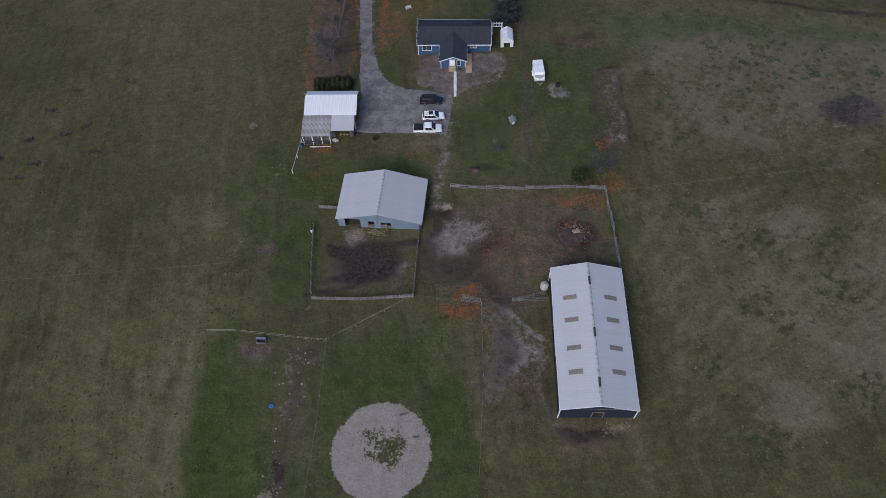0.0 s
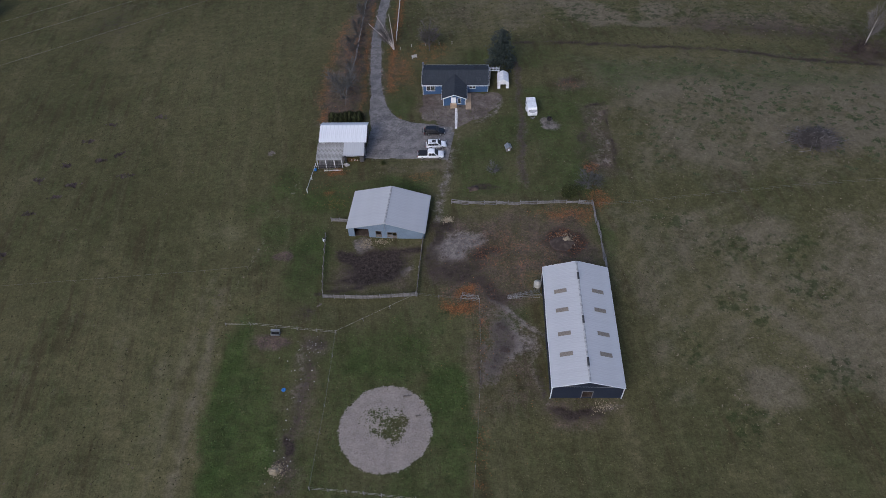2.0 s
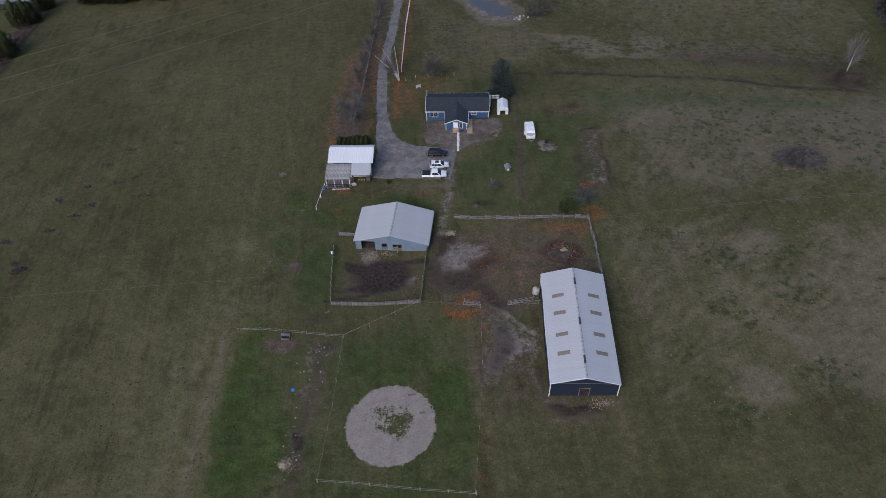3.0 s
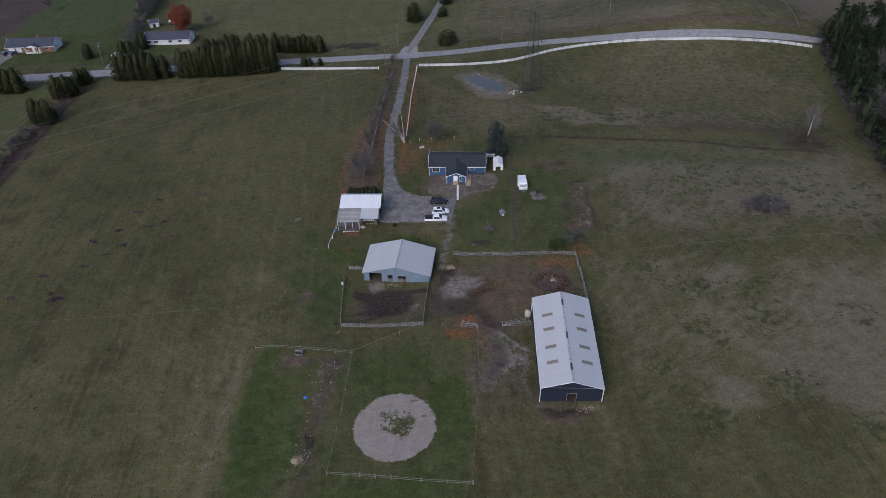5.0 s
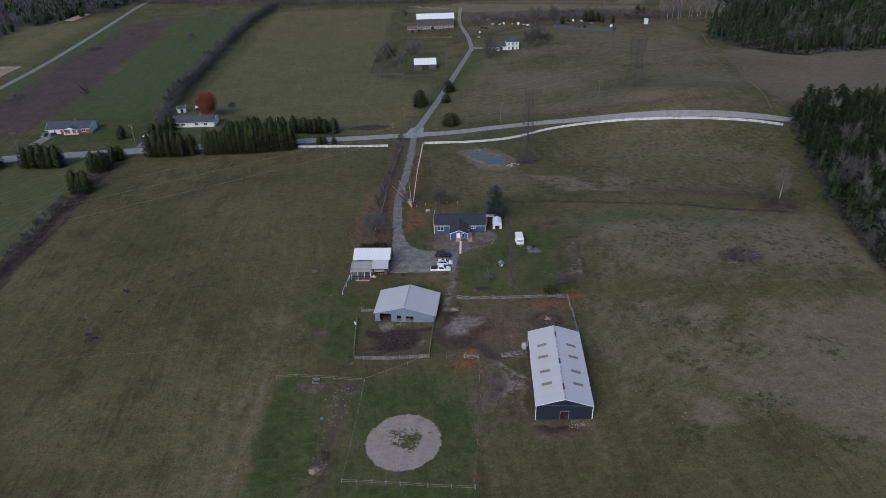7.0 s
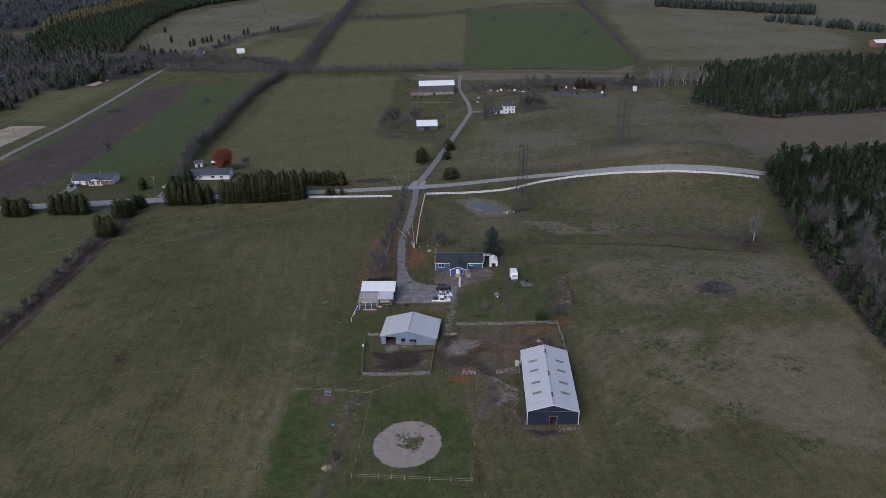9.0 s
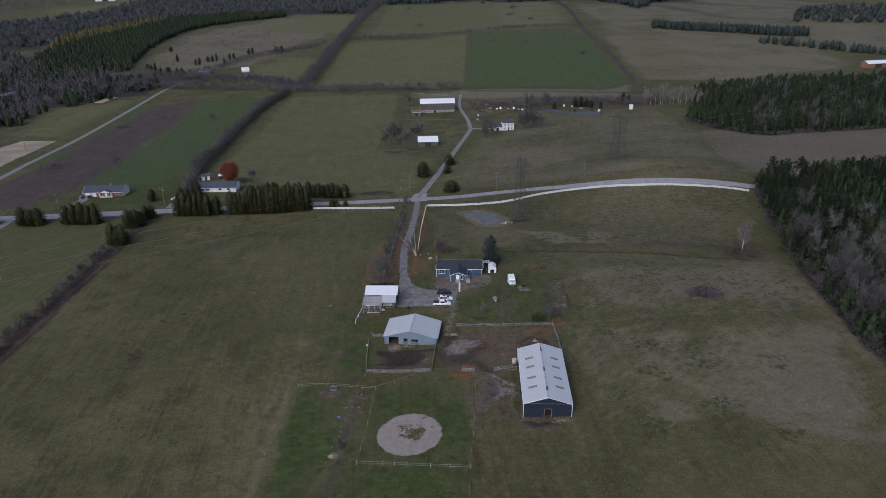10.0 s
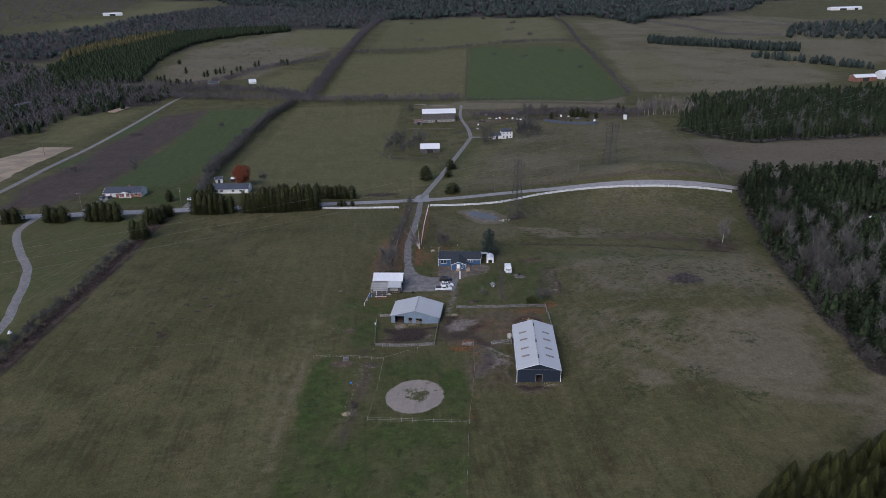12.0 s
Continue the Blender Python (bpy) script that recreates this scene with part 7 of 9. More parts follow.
WHITE_POST, WHITE_RAIL = post_mesh("post", 0.14, 1.25, M["white"]), bar_mesh("rail", 0.04, 0.19, M["white"])
OLD_POST, OLD_RAIL, SPLIT_RAIL = post_mesh("post", 0.16, 1.35, M["old_wood"], True), bar_mesh("rail", 0.05, 0.17, M["old_wood"]), bar_mesh("rail_split", 0.12, 0.11, M["old_wood"], 0.035)
THIN_POST, WIRE = post_mesh("post", 0.10, 1.2, M["old_wood"], True), bar_mesh("wire", 0.018, 0.018, M["wire"])
ROPE = bar_mesh("wire_tape", 0.02, 0.022, M["rubble"])
FIELD_POST = post_mesh("post", 0.06, 1.0, M["pole"], True)
THIN_RAIL = bar_mesh("rail_thin", 0.035, 0.10, M["white"])
PEG = post_mesh("post", 0.09, 0.9, M["rubble"])
DARK_RAIL = bar_mesh("rail_dark", 0.06, 0.14, M["pole"])

fence("white_fence", [(-8.7, 206.6), (11, 203.4), (25, 203.2), (34, 205.4), (44, 209), (56, 209.2), (68, 206.8), (80, 203.4), (92, 200), (104, 197.7), (116, 195.7), (128, 194), (138, 191.5)], 2.6, (0.35, 0.7, 1.05), WHITE_POST, WHITE_RAIL, "white board fence following the road", curved=True)
fence("white_fence", [(-65, 211.4), (-25, 206.4)], 2.6, (0.35, 0.7, 1.05), WHITE_POST, WHITE_RAIL, "white board fence at the west field")
fence("white_fence", [(-9.5, 206.2), (-10.8, 172.6), (-11.2, 141)], 2.6, (0.4, 0.8, 1.1), WHITE_POST, THIN_RAIL, "white board fence beside the driveway")
fence("old_rail_fence", [(-19.0, 203), (-20.9, 171), (-21.8, 133), (-23.0, 116)], 3.2, (0.5, 0.95), OLD_POST, SPLIT_RAIL, "grey rail fence under the bare trees", 0.06)
fence("split_rail_fence", [(2.8, 74.2), (9.6, 73.2), (17.0, 72.6), (24, 72.4), (31.5, 71.6)], 2.9, (0.22, 0.46, 0.7, 0.95), OLD_POST, SPLIT_RAIL, "sagging grey split-rail fence across the yard", 0.17, seed=3)
fence("split_rail_fence", [(31.6, 71.4), (31.9, 63), (31.7, 53.0)], 2.9, (0.22, 0.46, 0.7, 0.95), OLD_POST, SPLIT_RAIL, "grey split-rail fence running to the barn", 0.17, seed=4)
fence("board_fence", [(-22.1, 50.8), (-13.5, 50.4), (-4.4, 50.6)], 2.2, (0.2, 0.48, 0.76, 1.04), OLD_POST, OLD_RAIL, "weathered grey board fence along the muddy pen", 0.02, seed=5)
fence("pen_fence", [(-22.3, 52), (-22.8, 58), (-23.2, 66.8)], 2.4, (0.4, 0.85), OLD_POST, DARK_RAIL, "dark rail fence on the pen's west side", 0.03, seed=6)
fence("pen_fence", [(-4.3, 50.7), (-3.9, 57), (-3.2, 65.2)], 2.4, (0.35, 0.7, 1.05), OLD_POST, DARK_RAIL, "dark rail fence on the pen's east side", 0.03, seed=7)
fence("rope_fence", [(-39.8, 45.5), (-35, 45.1), (-30, 44.2), (-26, 43.6), (-18.9, 42.6)], 3.4, (0.5, 0.95), THIN_POST, ROPE, "pale tape fence on thin posts", 0.03, seed=8)
fence("rope_fence", [(-18.9, 42.6), (-4.4, 50.4)], 6.0, (1.0,), THIN_POST, ROPE, "single pale tape fence across the grass", 0.02, seed=9)
fence("rope_fence", [(-18.9, 42.6), (-19.5, 28), (-20.6, 13.9)], 4.8, (0.6, 1.0), THIN_POST, WIRE, "thin wire paddock fence", 0.02, seed=10)
fence("rope_fence", [(-20.6, 13.9), (-14.7, 13.2), (-9.2, 12.4), (-3.9, 11.6), (5.0, 10.6)], 3.6, (0.5, 1.0), OLD_POST, ROPE, "tape fence on grey posts beside the riding ring", 0.02, seed=11)
fence("rope_fence", [(7.4, 47.9), (7.1, 35), (6, 22), (4.8, 10.8), (3.6, -14)], 6.2, (0.6, 1.0), THIN_POST, WIRE, "thin wire fence along the paddock", 0.02, seed=12)
fence("rope_fence", [(-4.2, 50.5), (4.0, 48.8)], 4.0, (0.6, 1.0), THIN_POST, WIRE, "thin wire fence between pen and gate", 0.02, seed=19)
fence("wire_fence", [(-120, 58), (-91, 58), (-55.6, 58.8), (-38, 59)], 8.0, (0.9,), FIELD_POST, WIRE, "thin wire fence across the west field", 0.0, seed=13)
fence("wire_fence", [(33, 71), (40, 71), (62, 72.4), (94, 74.2), (126, 76)], 6.5, (0.5, 0.95), FIELD_POST, WIRE, "thin wire fence across the east field", 0.0, seed=14)
fence("rope_fence", [(-27.6, 88.6), (-28.6, 80.2)], 4.2, (1.0,), WHITE_POST, WHITE_RAIL, "short white fence beside the shed", 0.02, seed=15)
fence("board_fence", [(-22.4, 71.1), (-18.8, 70.6)], 1.8, (0.2, 0.45, 0.7, 0.95), OLD_POST, OLD_RAIL, "short grey board fence beside the shelter", 0.02, seed=16)
fence("stone_row_fence", [(138.8, 206), (143.4, 233), (149, 251), (160, 300), (168.6, 369), (176, 404)], 3.6, (0.6,), THIN_POST, DARK_RAIL, "old dark rail fence between far fields", 0.12, seed=17)
fence("paddock_fence", [(-25, 344.7), (-46, 348), (-47, 380), (-47, 431), (-31, 461), (6, 453)], 4.2, (0.5, 1.0), THIN_POST, DARK_RAIL, "dark rail fence round the far paddock", 0.08, seed=20)
fence("paddock_fence", [(-45.7, 474), (-45.5, 500), (-44.5, 531)], 4.2, (0.5, 1.0), THIN_POST, DARK_RAIL, "dark rail fence behind the old barn", 0.08, seed=21)
fence("lawn_posts", [(-9.9, 135.8), (-6.9, 136.8), (0.6, 137.2), (4.1, 136.8)], 3.4, (), PEG, ROPE, "row of short white posts on the lawn", 0.0, seed=18)


def gate(name, a, b, high, label, material, bars=5, brace=True):
    """A tubular field gate of bars between two stiles."""
    pa, pb = Vector((*a, gz(*a))), Vector((*b, gz(*b)))
    g = thing(name, a[0], a[1], label, "gate")
    d = pb - pa
    for k in (0, 1):
        stile = bmesh.new()
        tube(stile, d * k + Vector((0, 0, 0.1)), d * k + Vector((0, 0, high)), 0.04)
        part("stile", stile, material, g)
    for i in range(bars):
        bm = bmesh.new()
        h = 0.15 + (high - 0.2) * i / (bars - 1)
        tube(bm, Vector((0, 0, h)), d + Vector((0, 0, h)), 0.02)
        part("gate_bar", bm, material, g)
    if brace:
        bm = bmesh.new()
        tube(bm, Vector((0, 0, 0.15)), d + Vector((0, 0, high - 0.1)), 0.025)
        part("brace", bm, material, g)


gate("field_gate", (4.1, 49.2), (7.4, 48.2), 1.2, "open grey tube gate among orange leaves", M["steel"], 3)
gate("field_gate", (4.3, 49.9), (7.3, 48.8), 1.2, "grey tube gate leaning beside its twin", M["steel"], 4)
gate("field_gate", (12.7, 48.6), (18.4, 49.6), 1.2, "long pale tube gate reaching the barn", M["steel"], 4)
gate("field_gate", (12.7, 48.5), (18.6, 48.4), 1.2, "pale tube gate folded beside another", M["steel"], 3)


# ---- vehicles ----
def rounded(bm, x0, x1, y0, y1, z0, z1, r=0.08, top=None):
    """A box with rounded edges; top narrows its upper face by (front, back, side)."""
    b = bmesh.new()
    v = box(b, x0, x1, y0, y1, z0, z1)
    if top:
        front, back, side = top
        for p in v[4:]:
            p.co.x += -front if p.co.x > (x0 + x1) / 2 else back
            p.co.y += -side if p.co.y > (y0 + y1) / 2 else side
    bmesh.ops.bevel(b, geom=list(b.edges), offset=r, segments=2, affect="EDGES", profile=0.6)
    me = bpy.data.meshes.new("tmp")
    b.to_mesh(me)
    b.free()
    bm.from_mesh(me)
    bpy.data.meshes.remove(me)


def wheel(parent, x, y, r, side):
    bm = bmesh.new()
    tube(bm, (0, -0.12, 0), (0, 0.12, 0), r, r, 18)
    w = part("wheel", bm, M["rubber"], parent)
    w.matrix_basis = pose(x, y, r)
    bm = bmesh.new()
    tube(bm, (0, side * 0.10, 0), (0, side * 0.135, 0), r * 0.62, r * 0.58, 14)
    part("rim", bm, M["chrome"], w)


def loft_x(bm, stations, n=20, power=0.5):
    """A closed hull through rounded cross-sections (x, half width, bottom, top)."""
    rings = []
    for x, w, z0, z1 in stations:
        ring_ = []
        for i in range(n):
            a = 2 * math.pi * (i + 0.5) / n
            ca, sa = math.cos(a), math.sin(a)
            ring_.append(bm.verts.new((x, math.copysign(abs(ca) ** power, ca) * w, (z0 + z1) / 2 + math.copysign(abs(sa) ** power, sa) * (z1 - z0) / 2)))
        rings.append(ring_)
    bm.faces.new(rings[0][::-1])
    bm.faces.new(rings[-1])
    for p, q in zip(rings, rings[1:]):
        for i in range(n):
            f = bm.faces.new((p[i], p[(i + 1) % n], q[(i + 1) % n], q[i]))
            f.smooth = True


def loft_z(bm, levels, corner=5):
    """A closed hull through rounded rectangles (z, x from, x to, half width, corner radius)."""
    rings = []
    for z, x0, x1, w, r in levels:
        ring_ = []
        for cx, cy, start in ((x1 - r, w - r, 0), (x0 + r, w - r, 90), (x0 + r, -w + r, 180), (x1 - r, -w + r, 270)):
            for k in range(corner):
                a = radians(start + 90 * k / (corner - 1))
                ring_.append(bm.verts.new((cx + r * math.cos(a), cy + r * math.sin(a), z)))
        rings.append(ring_)
    n = len(rings[0])
    bm.faces.new(rings[0][::-1])
    bm.faces.new(rings[-1])
    for p, q in zip(rings, rings[1:]):
        for i in range(n):
            f = bm.faces.new((p[i], p[(i + 1) % n], q[(i + 1) % n], q[i]))
            f.smooth = True


def vehicle(name, x, y, turn, label, paint, long, wide, hood, cab, roof, sill=0.32, belt=0.95, pickup=None, sunroof=False, suv=True):
    """A car, nose towards local +x. hood: length of the bonnet; cab: (front, back) of the glasshouse along x."""
    c = thing(name, x, y, label, "car", turn, gz(x, y) + 0.06)
    a, w = long / 2, wide / 2
    bm = bmesh.new()
    tail = 0.02 if pickup else 0.10
    loft_x(bm, [(-a, w * 0.84, sill + 0.12, belt - tail), (-a + 0.12, w * 0.96, sill + 0.02, belt + 0.0), (-a + 0.9, w, sill, belt + 0.03), (0, w, sill, belt + 0.03), (cab[0] - 0.1, w, sill, belt + 0.02), (a - 0.75, w * 0.98, sill, belt - 0.04), (a - 0.28, w * 0.92, sill + 0.02, belt - 0.13), (a - 0.06, w * 0.78, sill + 0.08, belt - 0.24), (a, w * 0.62, sill + 0.14, belt - 0.34)], 24, 0.38)
    body = part("body", bm, paint, c)
    f, b = cab
    bm = bmesh.new()
    rear = 0.35 if suv else 0.12
    h_ = roof - belt + 0.06
    loft_z(bm, [(belt - 0.06 + h_ * k, b + rear * k, f - 0.92 * k, w - 0.06 - 0.16 * k, 0.14) for k in (0, 0.5, 0.86)] + [(roof - 0.03, b + rear + 0.02, f - 0.98, w - 0.26, 0.2), (roof + 0.005, b + rear + 0.16, f - 1.12, w - 0.40, 0.24)])
    cabin = part("cabin", bm, paint, c)
    h = roof - belt
    for name_, corners in (
        ("windscreen", ((f - 0.10, -w + 0.13, belt + 0.03), (f - 0.10, w - 0.13, belt + 0.03), (f - 0.80, w - 0.25, roof - 0.09), (f - 0.80, -w + 0.25, roof - 0.09))),
        ("rear_window", ((b + 0.02, w - 0.2, belt + 0.06), (b + 0.02, -w + 0.2, belt + 0.06), (b + (0.28 if suv else 0.1), -w + 0.28, roof - 0.12), (b + (0.28 if suv else 0.1), w - 0.28, roof - 0.12))),
    ):
        bm = bmesh.new()
        d = Vector((0.07 if name_ == "windscreen" else -0.05, 0, 0.06))
        lo = [bm.verts.new(p) for p in corners]
        hi = [bm.verts.new(Vector(p) + d) for p in corners]
        bm.faces.new(lo[::-1])
        bm.faces.new(hi)
        for i in range(4):
            bm.faces.new((lo[i], lo[(i + 1) % 4], hi[(i + 1) % 4], hi[i]))
        part(name_, bm, M["black"], cabin, "dark tinted glass")
    n = 3 if suv else 2
    span = (f - 0.85) - (b + 0.35)
    for s in (-1, 1):
        for k in range(n):
            x0, x1 = b + 0.3 + span * k / n + 0.02, b + 0.3 + span * (k + 1) / n - 0.02
            bm = bmesh.new()
            y0, y1 = s * (w - 0.055), s * (w - 0.17)
            p = [(x0, y0, belt + 0.08), (x1 + (0.42 if k == n - 1 else 0), y0, belt + 0.08), (x1, y1, roof - 0.11), (x0, y1, roof - 0.11)]
            lo = [bm.verts.new(q) for q in p]
            hi = [bm.verts.new((q[0], q[1] + s * 0.03, q[2])) for q in p]
            bm.faces.new(lo)
            bm.faces.new(hi[::-1])
            for i in range(4):
                bm.faces.new((lo[i], hi[i], hi[(i + 1) % 4], lo[(i + 1) % 4]))
            part("side_window", bm, M["black"], cabin, "dark tinted glass")
        for end, mat_key, nm in ((a, "lamp_clear", "headlight"), (-a, "lamp_red", "tail_light")):
            bm = bmesh.new()
            box(bm, end - 0.06, end + 0.02, s * (w - 0.12) - 0.16, s * (w - 0.12) + 0.1, belt - 0.28, belt - 0.1)
            part(nm, bm, M[mat_key], c)
        bm = bmesh.new()
        rounded(bm, f - 0.45, f - 0.25, s * (w + 0.1) - 0.1, s * (w + 0.1) + 0.1, belt + 0.02, belt + 0.2, 0.03)
        part("mirror", bm, paint, c)
        for x in (a - 0.95, -a + 1.0):
            wheel(c, x, s * (w - 0.12), 0.37, s)
    for end in (-1, 1):
        bm = bmesh.new()
        rounded(bm, end * a - 0.08, end * a + 0.08, -w + 0.05, w - 0.05, sill - 0.02, sill + 0.22, 0.05)
        part("bumper", bm, M["black"] if paint is M["black_car"] else M["chrome"], c)
    bm = bmesh.new()
    box(bm, a - 0.02, a + 0.04, -0.55, 0.55, belt - 0.3, belt - 0.08)
    part("grille", bm, M["black"], c)
    if pickup:
        bm = bmesh.new()
        rounded(bm, -a + 0.08, b - 0.12, -w + 0.10, w - 0.10, belt - 0.02, belt + 0.09, 0.04)
        part("bed_cover", bm, M["black"], c, "black folding bed cover")
    if sunroof:
        bm = bmesh.new()
        rounded(bm, f - 2.1, f - 1.2, -0.42, 0.42, roof - 0.01, roof + 0.025, 0.01)
        part("sunroof", bm, M["black"], c)
    if suv:
        for s in (-1, 1):
            bm = bmesh.new()
            tube(bm, (b + 0.5, s * (w - 0.34), roof + 0.03), (f - 1.1, s * (w - 0.34), roof + 0.03), 0.025)
            part("roof_rail", bm, M["black"], c)
    return c


vehicle("pickup_truck", -1.55, 89.55, -1.5, "white crew-cab pickup truck with a black bed cover", M["white_car"], 5.85, 2.0, 1.5, (1.65, -0.75), 1.88, 0.42, 1.12, pickup=True, suv=False)
vehicle("suv", -0.35, 93.1, 1.5, "white suv with a dark sunroof, parked", M["white_car"], 4.6, 1.85, 1.1, (1.15, -2.15), 1.66, 0.32, 0.98, sunroof=True)
black = vehicle("suv", -0.75, 97.9, -1.0, "black suv with a rear rack, parked by the lawn", M["black_car"], 4.7, 1.9, 1.2, (1.15, -2.2), 1.75, 0.34, 1.02)
bm = bmesh.new()
tube(bm, (-2.35, 0, 0.5), (-2.85, 0, 0.5), 0.04)
for y in (-0.5, 0, 0.5):
    tube(bm, (-2.75, y, 0.5), (-2.85, y, 1.3), 0.04)
box(bm, -2.9, -2.75, -0.6, 0.6, 1.2, 1.28)
part("bike_rack", bm, M["black"], black)


def camper():
    """White box trailer with a folded nose, fenders and an A-frame drawbar."""
    c = thing("camper_trailer", 22.3, 104.1, "white box camper trailer with a folded nose, parked on grass", "trailer", -88)
    bm = bmesh.new()
    loft_z(bm, [(0.42, -2.35, 2.1, 1.06, 0.10), (0.5, -2.4, 2.2, 1.1, 0.10), (1.2, -2.4, 2.3, 1.1, 0.16), (1.7, -2.4, 1.9, 1.1, 0.16), (2.25, -2.4, 1.55, 1.08, 0.12), (2.36, -2.34, 1.45, 1.02, 0.12)])
    body = part("body", bm, M["white"], c)
    bm = bmesh.new()
    prism(bm, [(-1.05, 2.28), (0, 2.36), (1.05, 2.28), (1.05, 2.22), (0, 2.30), (-1.05, 2.22)], 0, 0.06)
    part("roof_seam", bm, M["steel"], body).matrix_basis = pose(1.46, 0, 0, 0, 0, 90)
    bm = bmesh.new()
    verts = [bm.verts.new(v) for v in ((1.74, -0.95, 1.90), (2.02, -0.98, 1.56), (2.30, 0.0, 1.30), (2.02, 0.98, 1.56), (1.74, 0.95, 1.90))]
    bm.faces.new(verts)
    bm.faces.new([bm.verts.new(v.co + Vector((0.04, 0, 0.05))) for v in verts][::-1])
    part("stone_guard", bm, M["steel"], body, "grey folded stone guard over the nose")
    for s in (-1, 1):
        bm = bmesh.new()
        loft_z(bm, [(0.5, -0.95, 0.55, 0.14, 0.08), (0.74, -0.9, 0.5, 0.14, 0.1), (0.82, -0.7, 0.3, 0.12, 0.1)])
        part("fender", bm, M["white"], c).matrix_basis = pose(0, s * 1.2, 0)
        wheel(c, -0.2, s * 1.16, 0.32, s)
        bm = bmesh.new()
        box(bm, -1.6, -0.9, s * 1.1 - 0.02, s * 1.1 + 0.02, 1.35, 1.85)
        part("window", bm, M["black"], body)
        bm = bmesh.new()
        tube(bm, (2.1, s * 0.75, 0.45), (3.3, 0, 0.45), 0.06)
        part("drawbar", bm, M["steel"], c)
    bm = bmesh.new()
    tube(bm, (2.95, -0.55, 0.5), (2.95, 0.55, 0.5), 0.05)
    tube(bm, (2.95, 0, -0.05), (2.95, 0, 0.7), 0.05)
    part("jack", bm, M["steel"], c)


def portable_shed():
    c = thing("portable_shed", 16.4, 116.2, "white fabric portable shed with an open end", "shed", -2)
    n = 7
    outline = [(-1.4, 0), (-1.4, 1.75), (-1.15, 2.15), (0, 2.75), (1.15, 2.15), (1.4, 1.75), (1.4, 0)]
    inner = [(x * 0.95, z * 0.98) for x, z in outline]
    bm = bmesh.new()
    y0, y1 = -1.9, 1.9
    for ring, flip in ((outline, False), (inner, True)):
        a = [bm.verts.new((x, y0, z)) for x, z in ring]
        b = [bm.verts.new((x, y1, z)) for x, z in ring]
        for i in range(len(ring) - 1):
            f = (a[i], b[i], b[i + 1], a[i + 1])
            bm.faces.new(f[::-1] if flip else f)
    part("cover", bm, M["white"], c)
    bm = bmesh.new()
    prism(bm, outline, y1, y1 + 0.05)
    part("back_panel", bm, M["white"], c)
    bm = bmesh.new()
    prism(bm, [(-1.4, 0), (-1.4, 1.75), (-1.15, 2.15), (0, 2.75), (1.15, 2.15), (1.4, 1.75), (1.4, 0), (0.7, 0), (0.7, 1.35), (-0.7, 1.35), (-0.7, 0)], y0 - 0.05, y0)
    part("front_panel", bm, M["white"], c)
    for s in (-1, 1):
        bm = bmesh.new()
        tube(bm, (s * 1.43, y0, 0), (s * 1.43, y0, 1.8), 0.04)
        part("pole", bm, M["steel"], c)


def pergola():
    c = thing("pergola", 14.4, 119.5, "white garden pergola beside the house", "pergola", -2)
    for x in (-1.0, 1.0):
        for y in (-0.5, 0.5):
            bm = bmesh.new()
            box(bm, x - 0.07, x + 0.07, y - 0.07, y + 0.07, -0.3, 2.3)
            part("post", bm, M["white"], c)
    for y in (-0.5, 0.5):
        bm = bmesh.new()
        box(bm, -1.35, 1.35, y - 0.05, y + 0.05, 2.3, 2.46)
        part("beam", bm, M["white"], c)
    for i in range(8):
        bm = bmesh.new()
        box(bm, -1.25 + 0.35 * i, -1.17 + 0.35 * i, -0.75, 0.75, 2.46, 2.56)
        part("slat", bm, M["white"], c)


def well_house():
    c = thing("well_house", 15.8, 90.3, "tiny grey well house with a pitched roof", "well house", 12)
    bm = bmesh.new()
    box(bm, -0.5, 0.5, -0.5, 0.5, -0.2, 0.95)
    part("body", bm, M["old_wood"], c)
    for s in (-1, 1):
        bm = bmesh.new()
        prism(bm, [(0, 1.6), (s * 0.75, 1.05), (s * 0.75, 0.97), (0, 1.52)], -0.75, 0.75)
        part("roof", bm, M["steel"], c)
    bm = bmesh.new()
    prism(bm, [(-0.5, 0.95), (0.5, 0.95), (0, 1.5)], -0.5, 0.5)
    part("gable", bm, M["old_wood"], c)
    bm = bmesh.new()
    box(bm, -0.2, 0.2, -0.53, -0.5, 0.2, 0.75)
    part("hatch", bm, M["white"], c)


def ring_of_stones(x, y):
    c = thing("fire_pit", x, y, "round dark fire pit with a steel ring", "fire pit")
    bm = bmesh.new()
    n = 20
    for r0, z in ((0.62, 0.0),):
        a = [bm.verts.new((0.62 * math.cos(t), 0.62 * math.sin(t), 0.35)) for t in (2 * math.pi * i / n for i in range(n))]
        b = [bm.verts.new((0.62 * math.cos(t), 0.62 * math.sin(t), -0.1)) for t in (2 * math.pi * i / n for i in range(n))]
        d = [bm.verts.new((0.55 * math.cos(t), 0.55 * math.sin(t), 0.35)) for t in (2 * math.pi * i / n for i in range(n))]
        e = [bm.verts.new((0.55 * math.cos(t), 0.55 * math.sin(t), 0.02)) for t in (2 * math.pi * i / n for i in range(n))]
        for i in range(n):
            j = (i + 1) % n
            bm.faces.new((b[i], b[j], a[j], a[i]))
            bm.faces.new((a[i], a[j], d[j], d[i]))
            bm.faces.new((d[i], d[j], e[j], e[i]))
    part("ring", bm, M["black"], c)
    bm = bmesh.new()
    bm.faces.new([bm.verts.new((0.55 * math.cos(t), 0.55 * math.sin(t), 0.05 + 0.03 * math.sin(5 * t))) for t in (2 * math.pi * i / n for i in range(n))])
    part("ash", bm, M["soil"], c)


